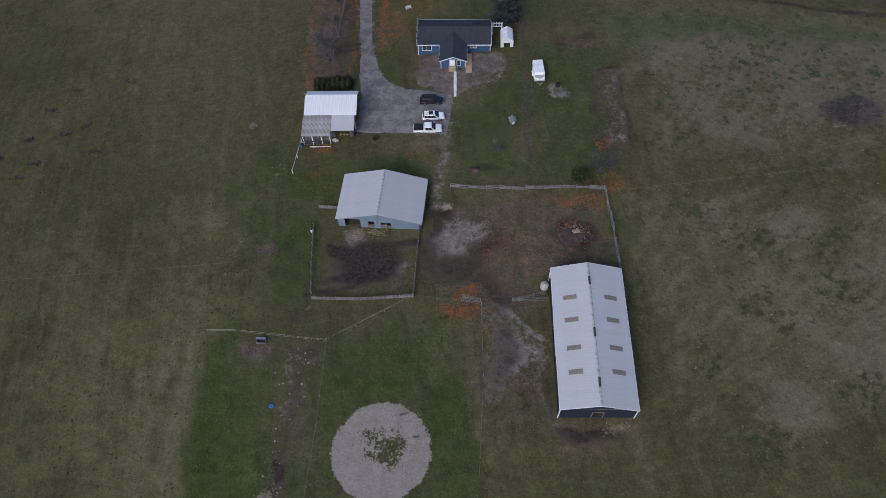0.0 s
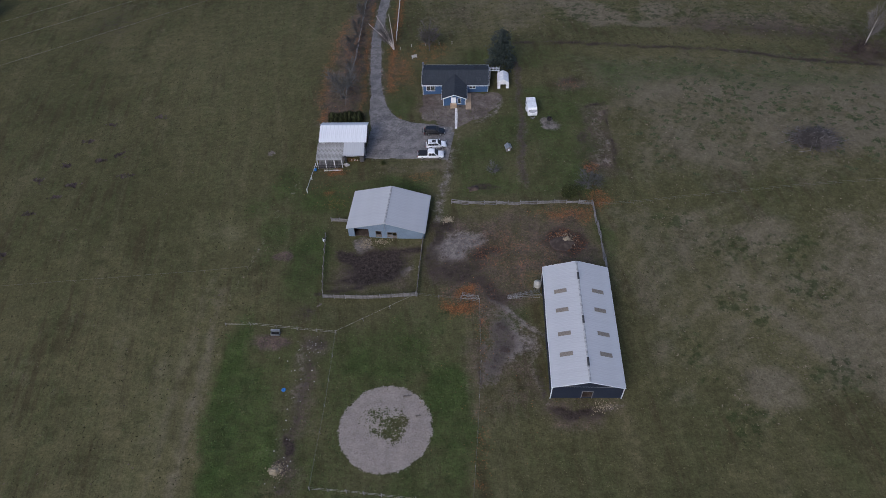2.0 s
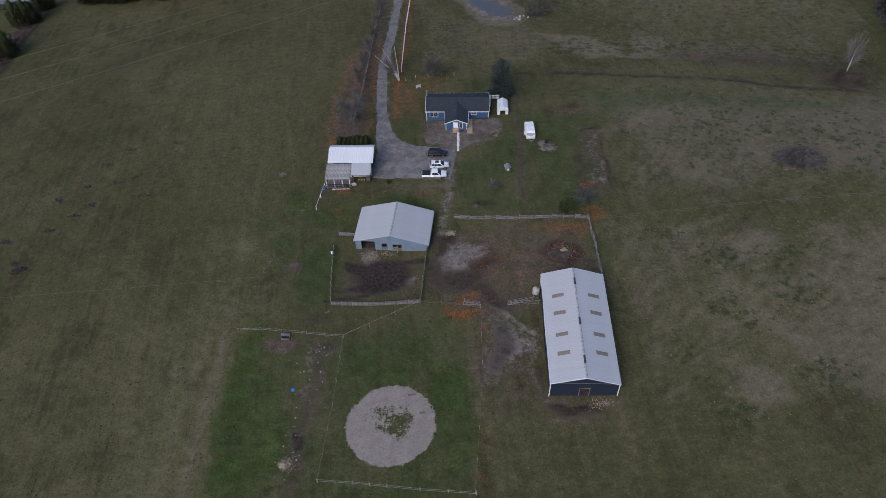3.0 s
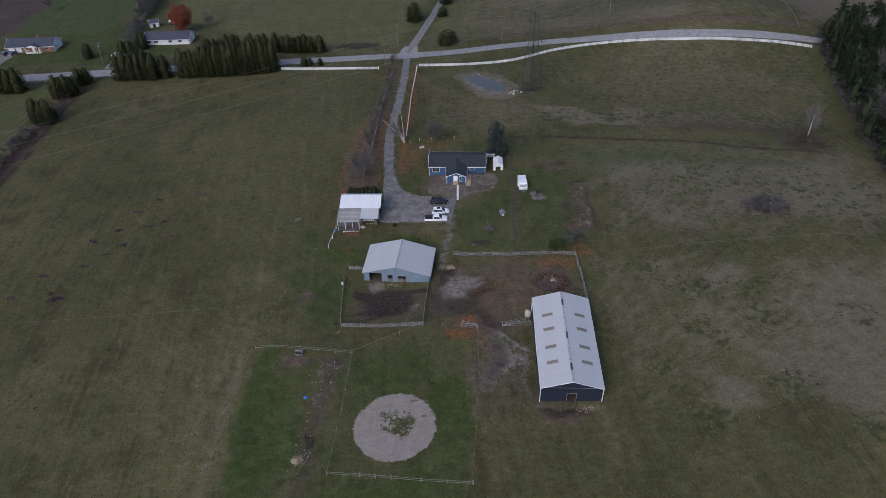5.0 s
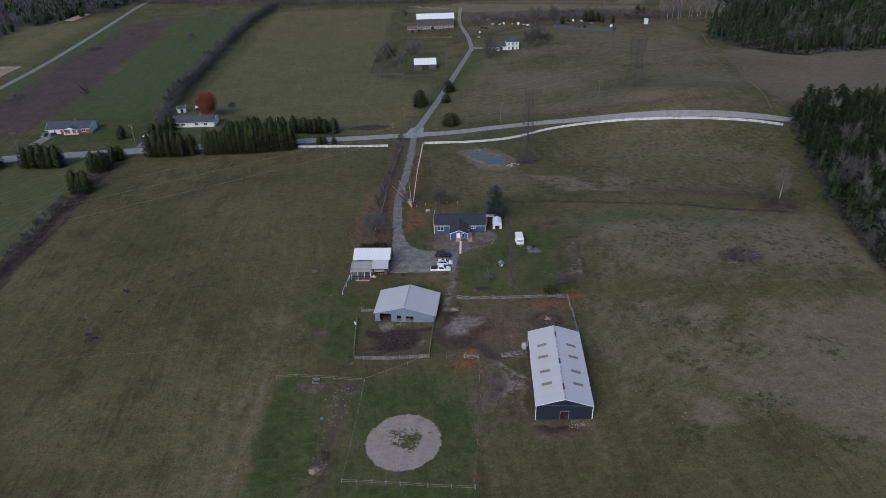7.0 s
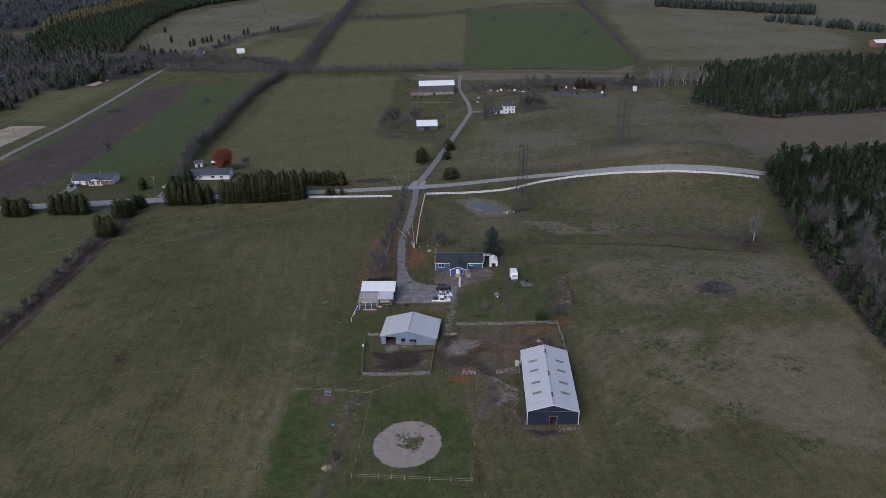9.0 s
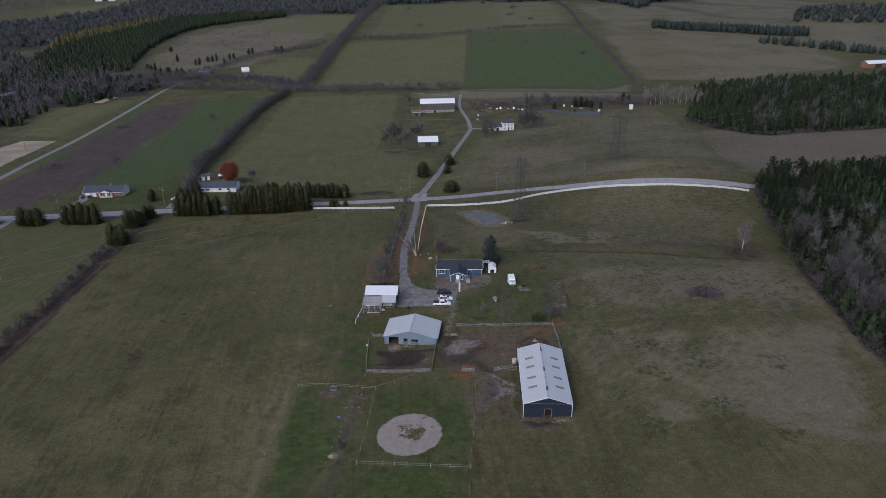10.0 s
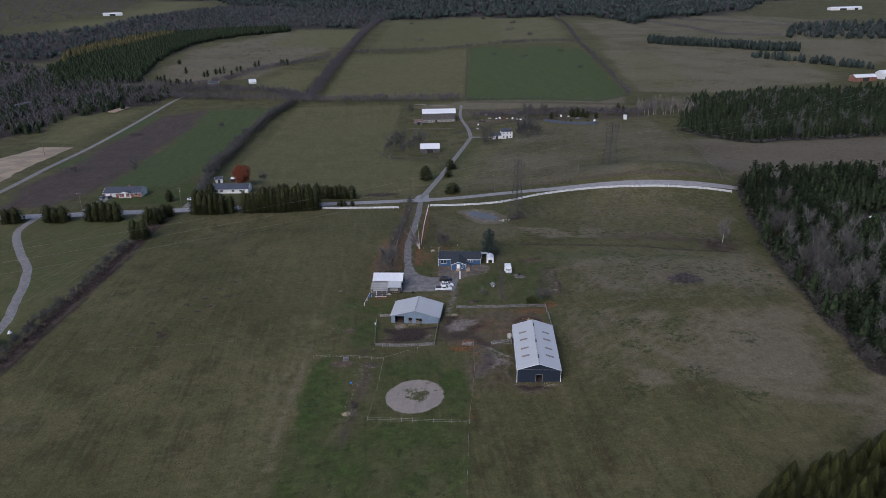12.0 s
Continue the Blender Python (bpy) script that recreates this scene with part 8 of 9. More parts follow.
def feeder():
    """The hay feeder on skids at the paddock fence."""
    c = thing("hay_feeder", -30.0, 42.9, "grey galvanised feeder with a dark open top", "feeder", -4)
    c.scale = (0.78, 0.78, 0.78)
    for s in (-1, 1):
        bm = bmesh.new()
        box(bm, -1.0, 1.0, s * 0.5 - 0.04, s * 0.5 + 0.04, 0.15, 0.75)
        part("side", bm, M["steel"], c)
        bm = bmesh.new()
        box(bm, s * 1.0 - 0.04, s * 1.0 + 0.04, -0.5, 0.5, 0.15, 0.75)
        part("end_panel", bm, M["steel"], c)
        bm = bmesh.new()
        box(bm, -1.1, 1.1, s * 0.38 - 0.05, s * 0.38 + 0.05, -0.05, 0.15)
        part("skid", bm, M["old_wood"], c)
    bm = bmesh.new()
    box(bm, -0.96, 0.96, -0.46, 0.46, 0.15, 0.3)
    part("floor", bm, M["dark"], c)
    bm = bmesh.new()
    prism(bm, [(-1.05, 1.25), (1.05, 1.25), (1.05, 1.2), (-1.05, 1.2)], 0.12, 0.62)
    part("roof", bm, M["steel"], c)
    for x in (-0.95, 0.95):
        bm = bmesh.new()
        tube(bm, (x, 0.42, 0.7), (x, 0.42, 1.22), 0.03)
        part("strut", bm, M["steel"], c)


def torus(name, x, y, r, t, material, label, category, z=0.0):
    bm = bmesh.new()
    n, k = 24, 8
    rings = [[bm.verts.new(((r + t * math.cos(b)) * math.cos(a), (r + t * math.cos(b)) * math.sin(a), t + t * math.sin(b))) for b in (2 * math.pi * j / k for j in range(k))] for a in (2 * math.pi * i / n for i in range(n))]
    for i in range(n):
        for j in range(k):
            bm.faces.new((rings[i][j], rings[(i + 1) % n][j], rings[(i + 1) % n][(j + 1) % k], rings[i][(j + 1) % k]))
    ob = new(name, mesh_of(name, bm, material))
    ob.matrix_basis = pose(x, y, gz(x, y) + z)
    return tagged(ob, label, category)


def mound(name, x, y, rx, ry, h, material, label, category, seed=1, bumps=0.35, n=26, m=9):
    """A low heap with an uneven outline."""
    verts = [(0, 0, h)]
    tris = []
    for j in range(1, m + 1):
        f = j / m
        for i in range(n):
            a = 2 * math.pi * i / n
            e = 1 + bumps * noise.noise((math.cos(a) * 1.7 + seed * 5, math.sin(a) * 1.7, f))
            z = h * (math.cos(math.pi * f) * 0.5 + 0.5) * (1 + 0.9 * bumps * noise.noise((math.cos(a) * 3 * f + seed, math.sin(a) * 3 * f, 4.0)))
            verts.append((rx * f * e * math.cos(a), ry * f * e * math.sin(a), z - (0.15 if j == m else 0)))
    for i in range(n):
        tris.append((0, 1 + i, 1 + (i + 1) % n))
    for j in range(m - 1):
        for i in range(n):
            a, b = 1 + j * n + i, 1 + j * n + (i + 1) % n
            tris += [(a, a + n, b), (b, a + n, b + n)]
    ob = new(name, tri_mesh(name, verts, tris, material, True))
    ob.matrix_basis = pose(x, y, gz(x, y) + 0.04)
    return tagged(ob, label, category)


def rock(x, y, r, k, group="stones on the grass", label="pale angular stone lying in the grass", material=None):
    rr = random.Random(k)
    bm = bmesh.new()
    bmesh.ops.create_icosphere(bm, subdivisions=1, radius=r)
    for v in bm.verts:
        v.co *= rr.uniform(0.65, 1.2)
        v.co.z *= 0.6
    ob = new("stone", mesh_of("stone", bm, material or M["rubble"]))
    ob.matrix_basis = pose(x, y, gz(x, y) + r * 0.25, 0, 0, rr.uniform(0, 360))
    return tagged(ob, label, "stone", group)


camper()
portable_shed()
pergola()
well_house()
ring_of_stones(26.2, 100.6)
feeder()
torus("water_tub", -27.1, 31.6, 0.24, 0.13, M["blue"], "round bright blue rubber feed tub", "tub")
mound("straw_heap", 25.0, 62.0, 1.2, 0.9, 0.75, M["straw"], "small straw heap on the manure", "heap", 9)
mound("manure_heap", 24.6, 61.4, 2.6, 2.1, 0.5, M["soil"], "dark manure heap in the yard", "heap", 2)
mound("straw_heap", 25.3, 62.2, 0.9, 0.8, 0.95, M["straw"], "patch of pale straw on the manure heap", "heap", 3, 0.4)
mound("hay_heap", -26.6, 17.2, 1.0, 0.8, 0.4, M["straw"], "low heap of old pale hay", "heap", 4, 0.4)
mound("earth_heap", 7.6, 78.3, 1.6, 0.9, 0.5, M["soil"], "dark pile of earth behind the rail fence", "heap", 8, 0.6)
for i, (x, y) in enumerate(((-28.7, 38), (-27.1, 37.3), (-22.5, 35.2), (-25.1, 30.1), (-26, 28), (-23.9, 29.3), (-24.3, 33.6), (-25.6, 35.4), (-23.2, 37.2), (-22.4, 40.6), (-23.6, 41.4), (-21.8, 38.8), (-25.9, 25.9), (-24.8, 22.4), (-27.2, 20.6), (-26.2, 14.6), (-25.4, 19.4), (-24.6, 18), (-27.9, 15.2), (-21.9, 33), (-22.8, 31.5))):
    rock(x, y, 0.09 + 0.07 * ((i * 7) % 5) / 4, i)
rr = random.Random(8)
for i in range(30):
    rock(rr.gauss(-23.2, 1.4), rr.gauss(39.5, 1.5), rr.uniform(0.04, 0.09), 100 + i)
for i in range(18):
    rock(rr.gauss(-25.6, 1.0), rr.uniform(15, 36), rr.uniform(0.05, 0.11), 160 + i)
for i, (x, y) in enumerate(((24.2, 171), (25, 171.9), (26.1, 172.4), (27.4, 172.9), (28.6, 171.5), (25.6, 170.4), (14.5, 192.2))):
    rock(x, y, 0.4 + 0.1 * (i % 3), 60 + i, "boulders by the pond", "pale boulder at the pond's edge")
for i, (x, y, a, l) in enumerate(((-5.6, 29.3, 8, 1.5), (-3.7, 25.6, 5, 0.9), (-22.6, 49.0, 40, 1.0), (-4.0, 70.2, 70, 1.2))):
    c = new("log", None)
    c.matrix_basis = pose(x, y, gz(x, y) + 0.12, 0, 0, a)
    tagged(c, "short dark log lying on the ground", "log")
    bm = bmesh.new()
    for k in range(4):
        tube(bm, (-l / 2 + l * k / 4, 0.04 * math.sin(k * 2), 0), (-l / 2 + l * (k + 1) / 4, 0.04 * math.sin((k + 1) * 2), 0), 0.16 - 0.01 * k, 0.15 - 0.01 * k, 8)
    part("trunk", bm, M["pole"], c)
    bm = bmesh.new()
    tube(bm, (0.1, 0, 0.05), (0.35, 0.3, 0.3), 0.06, 0.03)
    part("stub", bm, M["pole"], c)


def brush_pile(x, y):
    """A heap of cut branches, crossed and pale where the bark has gone."""
    r = np.random.default_rng(77)
    c = thing("brush_pile", x, y, "wide heap of cut grey branches in the field", "brush pile")
    for name, n, thick, mat_key in (("branch", 620, 0.05, "twig"), ("bough", 70, 0.085, "old_wood"), ("brushwood", 820, 0.045, "twig")):
        bm = bmesh.new()
        for _ in range(n):
            a, rad = r.uniform(0, 6.28), abs(r.normal(0, 0.42))
            p = Vector((6.4 * rad * math.cos(a), 4.6 * rad * math.sin(a), max(0.05, 2.5 * (1 - rad)) * r.uniform(0.1, 1)))
            d = Vector((r.normal(0, 1), r.normal(0, 0.7), r.normal(0, 0.16))).normalized() * r.uniform(1.0, 2.4)
            q = p + d
            q.z = max(q.z, 0.05)
            mid = (p + q) / 2 + Vector((0, 0, r.uniform(-0.1, 0.2)))
            tube(bm, p - d * 0.5 if p.z - d.z * 0.5 > 0 else p, mid, thick, thick * 0.8, 4)
            tube(bm, mid, q, thick * 0.8, thick * 0.35, 4)
        tagged(part(name, bm, M[mat_key], c), kind="stuff")


brush_pile(82.2, 87.2)


def windmill_feeder():
    """The pale silo bin and auger against the barn's side."""
    c = thing("feed_bin", 18.2, 50.3, "pale feed bin with a cone bottom beside the barn", "feed bin")
    for r0, r1, z0, z1, nm in ((0.2, 0.68, 0.7, 1.3, "hopper"), (0.68, 0.68, 1.3, 2.2, "tank"), (0.72, 0.15, 2.2, 2.6, "lid")):
        bm = bmesh.new()
        tube(bm, (0, 0, z0), (0, 0, z1), r0, r1, 14)
        part(nm, bm, M["cream"], c)
    for k in range(4):
        a = math.pi / 4 + k * math.pi / 2
        bm = bmesh.new()
        tube(bm, (0.72 * math.cos(a), 0.72 * math.sin(a), -0.2), (0.64 * math.cos(a), 0.64 * math.sin(a), 1.5), 0.05)
        part("leg", bm, M["steel"], c)
    bm = bmesh.new()
    tube(bm, (0.3, -0.6, 0.3), (0.6, -2.2, 1.3), 0.06)
    part("auger", bm, M["steel"], c)


windmill_feeder()


def yard_chair(x, y, turn, label):
    c = thing("garden_bench", x, y, label, "seat", turn)
    bm = bmesh.new()
    box(bm, -0.7, 0.7, -0.25, 0.25, 0.40, 0.46)
    part("seat", bm, M["rubble"], c)
    bm = bmesh.new()
    box(bm, -0.7, 0.7, 0.2, 0.26, 0.46, 0.95)
    part("backrest", bm, M["rubble"], c)
    for px in (-0.6, 0.6):
        for py in (-0.2, 0.2):
            bm = bmesh.new()
            box(bm, px - 0.04, px + 0.04, py - 0.04, py + 0.04, -0.1, 0.4)
            part("leg", bm, M["rubble"], c)


yard_chair(-6.0, 131.0, 20, "pale garden bench on the lawn")


def barrel(x, y, label, mat_key="blue"):
    c = thing("barrel", x, y, label, "barrel")
    bm = bmesh.new()
    for z0, z1, r0, r1 in ((0, 0.2, 0.26, 0.29), (0.2, 0.7, 0.29, 0.29), (0.7, 0.9, 0.29, 0.26)):
        tube(bm, (0, 0, z0), (0, 0, z1), r0, r1, 14)
    part("body", bm, M[mat_key], c)
    bm = bmesh.new()
    tube(bm, (0, 0, 0.9), (0, 0, 0.93), 0.24, 0.24, 14)
    part("lid", bm, M["black"], c)


barrel(-27.6, 87.4, "blue plastic barrel beside the porch")
barrel(-23.4, 65.6, "white barrel in the pen corner", "white")
for i, (x, y) in enumerate(((-19.6, 90.2), (-18.9, 90.1), (-18.3, 90.0), (-17.6, 90.0), (-17.0, 90.1))):
    rock(x, y, 0.22, 300 + i, "blocks before the shed", "pale concrete block before the shed")
mound("rubble_heap", -20.6, 88.6, 0.8, 0.6, 0.45, M["rubble"], "small pile of pale rubble beside the porch", "heap", 12, 0.8)

# ---- ground cover ----
r = np.random.default_rng(31)


def flecks(count, cx, cy, sx, sy, size, rr):
    p = np.stack([rr.normal(cx, sx, count), rr.normal(cy, sy, count)], -1)
    z = ground_z(p[:, 0], p[:, 1]) + rr.uniform(0.03, 0.12, count)
    a = rr.uniform(0, 6.28, count)
    s = size * rr.uniform(0.5, 1.4, count)
    d, e = np.stack([np.cos(a), np.sin(a), rr.normal(0, 0.3, count)], -1) * s[:, None], np.stack([-np.sin(a), np.cos(a), rr.normal(0, 0.3, count)], -1) * s[:, None] * 0.7
    c = np.concatenate([p, z[:, None]], -1)
    return quads_to_tris(np.stack([c - d, c - e, c + d, c + e], 1))


PATCHES = ((800, 5.0, 47.2, 1.5, 0.8), (300, 5.6, 51.3, 1.3, 0.6), (160, 7.6, 41, 0.6, 4), (420, 25, 69.8, 4.0, 0.9), (300, 33, 73, 1.8, 1.8), (260, 10.5, 62, 3.2, 3.4), (260, 18, 57, 5, 6), (700, -22, 118, 2.0, 9), (900, -21, 140, 1.8, 16), (700, -10.4, 160, 0.9, 24), (420, -9.5, 127, 2.6, 5), (160, -23, 86.4, 1.6, 0.5), (200, -25, 82, 4, 3), (160, 6.4, 19, 0.8, 4), (160, -2, 134, 3, 3), (120, -20, 76, 3, 2), (120, 14, 30, 7, 8))
stuff("fallen_leaves", merged([flecks(n, x, y, sx, sy, 0.075, r) for n, x, y, sx, sy in PATCHES]), M["litter"], "scattered orange and brown fallen leaves", "leaf litter")


STRAW = ((420, 1.9, 69.7, 0.5, 0.4), (180, -11.6, 65.0, 1.1, 0.5), (130, 26.8, 26.0, 1.1, 0.6), (220, -26.2, 17.2, 0.8, 0.7), (260, 25.2, 62.2, 0.9, 0.8), (200, -14.8, 64.6, 0.8, 0.8))
stuff("scattered_straw", merged([flecks(n, x, y, sx, sy, 0.10, r) for n, x, y, sx, sy in STRAW]), M["straw"], "trampled pale straw strewn on the ground", "straw")


def tuft(rng_, blades=9):
    out = []
    for _ in range(blades):
        a, lean = rng_.uniform(0, 6.28), rng_.uniform(0.3, 1.0)
        d = np.array([math.cos(a), math.sin(a), 0])
        s = np.array([-d[1], d[0], 0]) * 0.22
        b = d * 0.15
        out.append([b - s, b + s, d * lean + s * 0.5 + np.array([0, 0, 0.8]), d * lean - s * 0.5 + np.array([0, 0, 0.7])])
    return quads_to_tris(out)


TUFTS = [tuft(rng) for _ in range(3)]


def weeds(name, centres, label, size, high, mat_key="weed", seed=1):
    rr = np.random.default_rng(seed)
    p = np.concatenate([np.stack([rr.normal(x, sx, n), rr.normal(y, sy, n)], -1) for n, x, y, sx, sy in centres])
    sets = []
    for i, t in enumerate(TUFTS):
        q = p[i::3]
        sets.append(many(t, np.stack([q[:, 0], q[:, 1], ground_z(q[:, 0], q[:, 1]), rr.uniform(*size, len(q)), rr.uniform(*high, len(q)), rr.uniform(0, 6, len(q))], -1)))
    stuff(name, merged(sets), M[mat_key], label, "weeds")


def clusters(n, seed, x0, x1, y0, y1, spread, lo, hi):
    rr = np.random.default_rng(seed)
    return [(int(rr.integers(lo, hi)), rr.uniform(x0, x1), rr.uniform(y0, y1), spread * rr.uniform(0.5, 1.5), spread * rr.uniform(0.4, 1.0)) for _ in range(n)]


weeds("field_weeds", clusters(240, 3, 44, 114, 78, 124, 0.34, 3, 8) + clusters(60, 4, 84, 114, 74, 100, 0.6, 5, 12) + clusters(50, 5, 58, 84, 94, 116, 0.55, 5, 11), "dark green weed clumps in the rough pasture", (0.3, 0.7), (0.05, 0.15), seed=6)


weeds("thistle_clumps", [(16, x_, y_, 0.8, 0.4) for x_, y_ in ((-95, 69), (-91, 79), (-87, 84), (-84, 88), (-100, 76), (-80, 96), (-86, 104), (-76, 98), (-93, 90), (-82, 110), (-70, 112), (-104, 68), (-92.5, 67), (-94, 66), (-88, 95), (-72, 90))], "dark dead thistle clumps in the west field", (0.3, 0.7), (0.1, 0.25), "briar", 7)


def at_mask(name, x, y):
    i, j = np.clip(np.searchsorted(gy, y), 0, len(gy) - 1), np.clip(np.searchsorted(gx, x), 0, len(gx) - 1)
    return masks[name][i, j]


def grass(name, outline, count, size, high, seed, label):
    """Loose tufts over a stretch of land, sorted into green, olive and dry ones by what grows there."""
    rr = np.random.default_rng(seed)
    xs, ys = zip(*outline)
    x, y = rr.uniform(min(xs), max(xs), count), rr.uniform(min(ys), max(ys), count)
    bare = np.maximum.reduce([at_mask(k, x, y) for k in ("sand", "mud", "worn")])
    ok = inside(x, y, outline) & (bare + rr.normal(0, 0.12, count) < 0.42)
    for k, (x0, x1, y0, y1) in enumerate(((-27, -15, 86, 100), (-16.5, 3.4, 88, 101), (-4, 13, 107, 122), (-19, -2, 65, 77), (18, 31.5, 27, 53))):
        ok &= ~((x > x0) & (x < x1) & (y > y0) & (y < y1))
    ok &= depth(x, y, [(-14, 218), (-14.3, 192), (-16, 156), (-16.7, 141), (-16.2, 128), (-15, 112), (-12, 103)], False) < -2.0
    x, y = x[ok], y[ok]
    lush, dry = at_mask("lush", x, y) + rr.normal(0, 0.16, len(x)), at_mask("dry", x, y) + rr.normal(0, 0.16, len(x))
    kind = np.where(lush > 0.42, 0, np.where(dry > 0.45, 2, 1))
    for k, key in enumerate(("grass_green", "grass_olive", "grass_dry")):
        q = np.stack([x, y], -1)[kind == k]
        if len(q) > 20:
            sets = [many(t, np.stack([q[i::3, 0], q[i::3, 1], ground_z(q[i::3, 0], q[i::3, 1]) - 0.02, rr.uniform(*size, len(q[i::3])), rr.uniform(*high, len(q[i::3])), rr.uniform(0, 6, len(q[i::3]))], -1)) for i, t in enumerate(GRASS)]
            stuff(name + ("_green", "_olive", "_dry")[k], merged(sets), M[key], label, "grass")


GRASS = [tuft(rng, 2) for _ in range(3)]
grass("yard_grass", [(-42, -14), (34, -14), (46, 120), (-30, 128)], 56000, (0.13, 0.34), (0.05, 0.14), 81, "short uneven grass round the farm buildings")
grass("east_field_grass", [(33, -40), (120, -30), (128, 120), (44, 128)], 15000, (0.2, 0.55), (0.06, 0.16), 82, "thin coarse pasture grass")
grass("west_field_grass", [(-140, -40), (-40, -40), (-30, 120), (-22, 205), (-143, 205)], 26000, (0.2, 0.6), (0.06, 0.16), 83, "coarse grass of the west field")
grass("north_field_grass", [(-9, 140), (40, 130), (128, 122), (140, 200), (30, 205), (-8, 204)], 16000, (0.25, 0.7), (0.08, 0.2), 84, "rough grass of the north pasture")


# ---- far farms and houses ----
def bungalow(x, y, turn, z, L, W, H, rise, walls, roof, label, fronts, porch=None, garage_part=None):
    b = thing("bungalow", x, y, label, "house", turn, z)
    f, r_, k, l = sides(L, W)
    wall(b, f, L, H, walls, [o[:4] for o in fronts])
    wall(b, r_, W, H, M["white_siding"], [(2, 3.2, 1, 2.1)], rise)
    wall(b, k, L, H, walls, [])
    wall(b, l, W, H, M["white_siding"], [(2, 3.2, 1, 2.1)], rise)
    for o in fronts:
        if o[4] == "door":
            door(b, f, *o[:4], M["white"])
        elif o[4] == "garage":
            bm = bmesh.new()
            for i in range(4):
                box(bm, o[0], o[1], 0.04, 0.10, o[2] + (o[3] - o[2]) * i / 4 + 0.01, o[2] + (o[3] - o[2]) * (i + 1) / 4 - 0.01)
            part("garage_door", bm, M["white"], b).matrix_basis = f
        else:
            window(b, f, *o[:4])
    window(b, r_, 2, 3.2, 1, 2.1)
    window(b, l, 2, 3.2, 1, 2.1)
    gable_roof(b, L, W, H, rise, roof, 0.4, 0.5, 0, 0.16, M["white"])
    bm = bmesh.new()
    box(bm, L * 0.12, L * 0.12 + 0.7, -0.35, 0.35, H + rise * 0.5, H + rise + 0.9)
    part("chimney", bm, M["brick"], b)
    if porch:
        px, pw, pd = porch
        for s in (-1, 1):
            bm = bmesh.new()
            prism(bm, [(0, H + 1.1), (s * pw / 2, H + 0.05), (s * pw / 2, H - 0.1), (0, H + 0.95)], -W / 2 - pd, -W / 2 + 2.6)
            part("porch_roof", bm, roof, b).matrix_basis = pose(px, 0, 0)
            bm = bmesh.new()
            box(bm, s * (pw / 2 - 0.3) - 0.12, s * (pw / 2 - 0.3) + 0.12, -W / 2 - pd + 0.1, -W / 2 - pd + 0.34, -0.3, H)
            part("porch_post", bm, M["white"], b).matrix_basis = pose(px, 0, 0)
        bm = bmesh.new()
        prism(bm, [(-pw / 2, H), (pw / 2, H), (0, H + 0.95)], -W / 2 - pd + 0.05, -W / 2 - pd + 0.15)
        part("porch_gable", bm, M["white"], b).matrix_basis = pose(px, 0, 0)
        bm = bmesh.new()
        box(bm, px - pw / 2, px + pw / 2, -W / 2 - pd, -W / 2, -0.4, 0.12)
        part("porch_floor", bm, M["concrete"], b)
    return b


bungalow(-181.5, 244.0, 3, gz(-181, 240) + 0.1, 20.5, 9.0, 2.7, 2.1, M["brick"], M["slate"], "long brick bungalow with a slate-blue roof and white porch", [(0.8, 3.4, 0, 2.2, "garage"), (4.0, 6.4, 0, 2.2, "garage"), (8.2, 9.6, 0.9, 2.1, "window"), (11.0, 12.0, 0.1, 2.1, "door"), (13.0, 14.4, 0.9, 2.1, "window"), (16.6, 18.2, 0.9, 2.1, "window")], (1.6, 6.5, 1.8))
bungalow(-123.0, 250.5, 1.5, gz(-123, 247) + 0.1, 20.0, 8.5, 2.6, 2.0, M["white_siding"], M["slate"], "long white bungalow with a dark blue roof", [(1.0, 2.8, 0.9, 2.1, "window"), (4.0, 5.8, 0.9, 2.1, "window"), (8.0, 9.0, 0.1, 2.1, "door"), (10.6, 12.2, 0.9, 2.1, "window"), (15.0, 16.6, 0.9, 2.1, "window")])
ribbon("house_drive", [(-190, 214), (-190.5, 226), (-189, 238)], 5, M["track"], "pale driveway of the brick bungalow", "driveway", 0.12, 2, 5, 0.2)
ribbon("house_drive", [(-139, 218), (-139, 228), (-137, 236)], 4, M["drive"], "short gravel driveway by the cedars", "driveway", 0.12, 2, 5, 0.3)
vehicle("suv", -191.2, 236.6, 80, "grey suv parked before the brick bungalow", M["grey_car"], 4.6, 1.85, 1.1, (1.15, -2.15), 1.66)
vehicle("suv", -188.0, 236.8, 82, "pale grey suv parked beside another", M["grey_car"], 4.5, 1.8, 1.1, (1.1, -2.1), 1.6)
vehicle("sedan", 186.5, 155.0, 160, "white car parked on a lawn among the trees", M["white_car"], 4.5, 1.8, 1.1, (1.0, -1.6), 1.45)
vehicle("suv", 178.0, 155.4, 20, "grey suv parked on a lawn among the trees", M["grey_car"], 4.5, 1.8, 1.1, (1.1, -2.1), 1.6)
vehicle("sedan", -140.5, 232.6, 5, "white car parked on a gravel drive", M["white_car"], 4.6, 1.8, 1.2, (1.0, -1.6), 1.45)


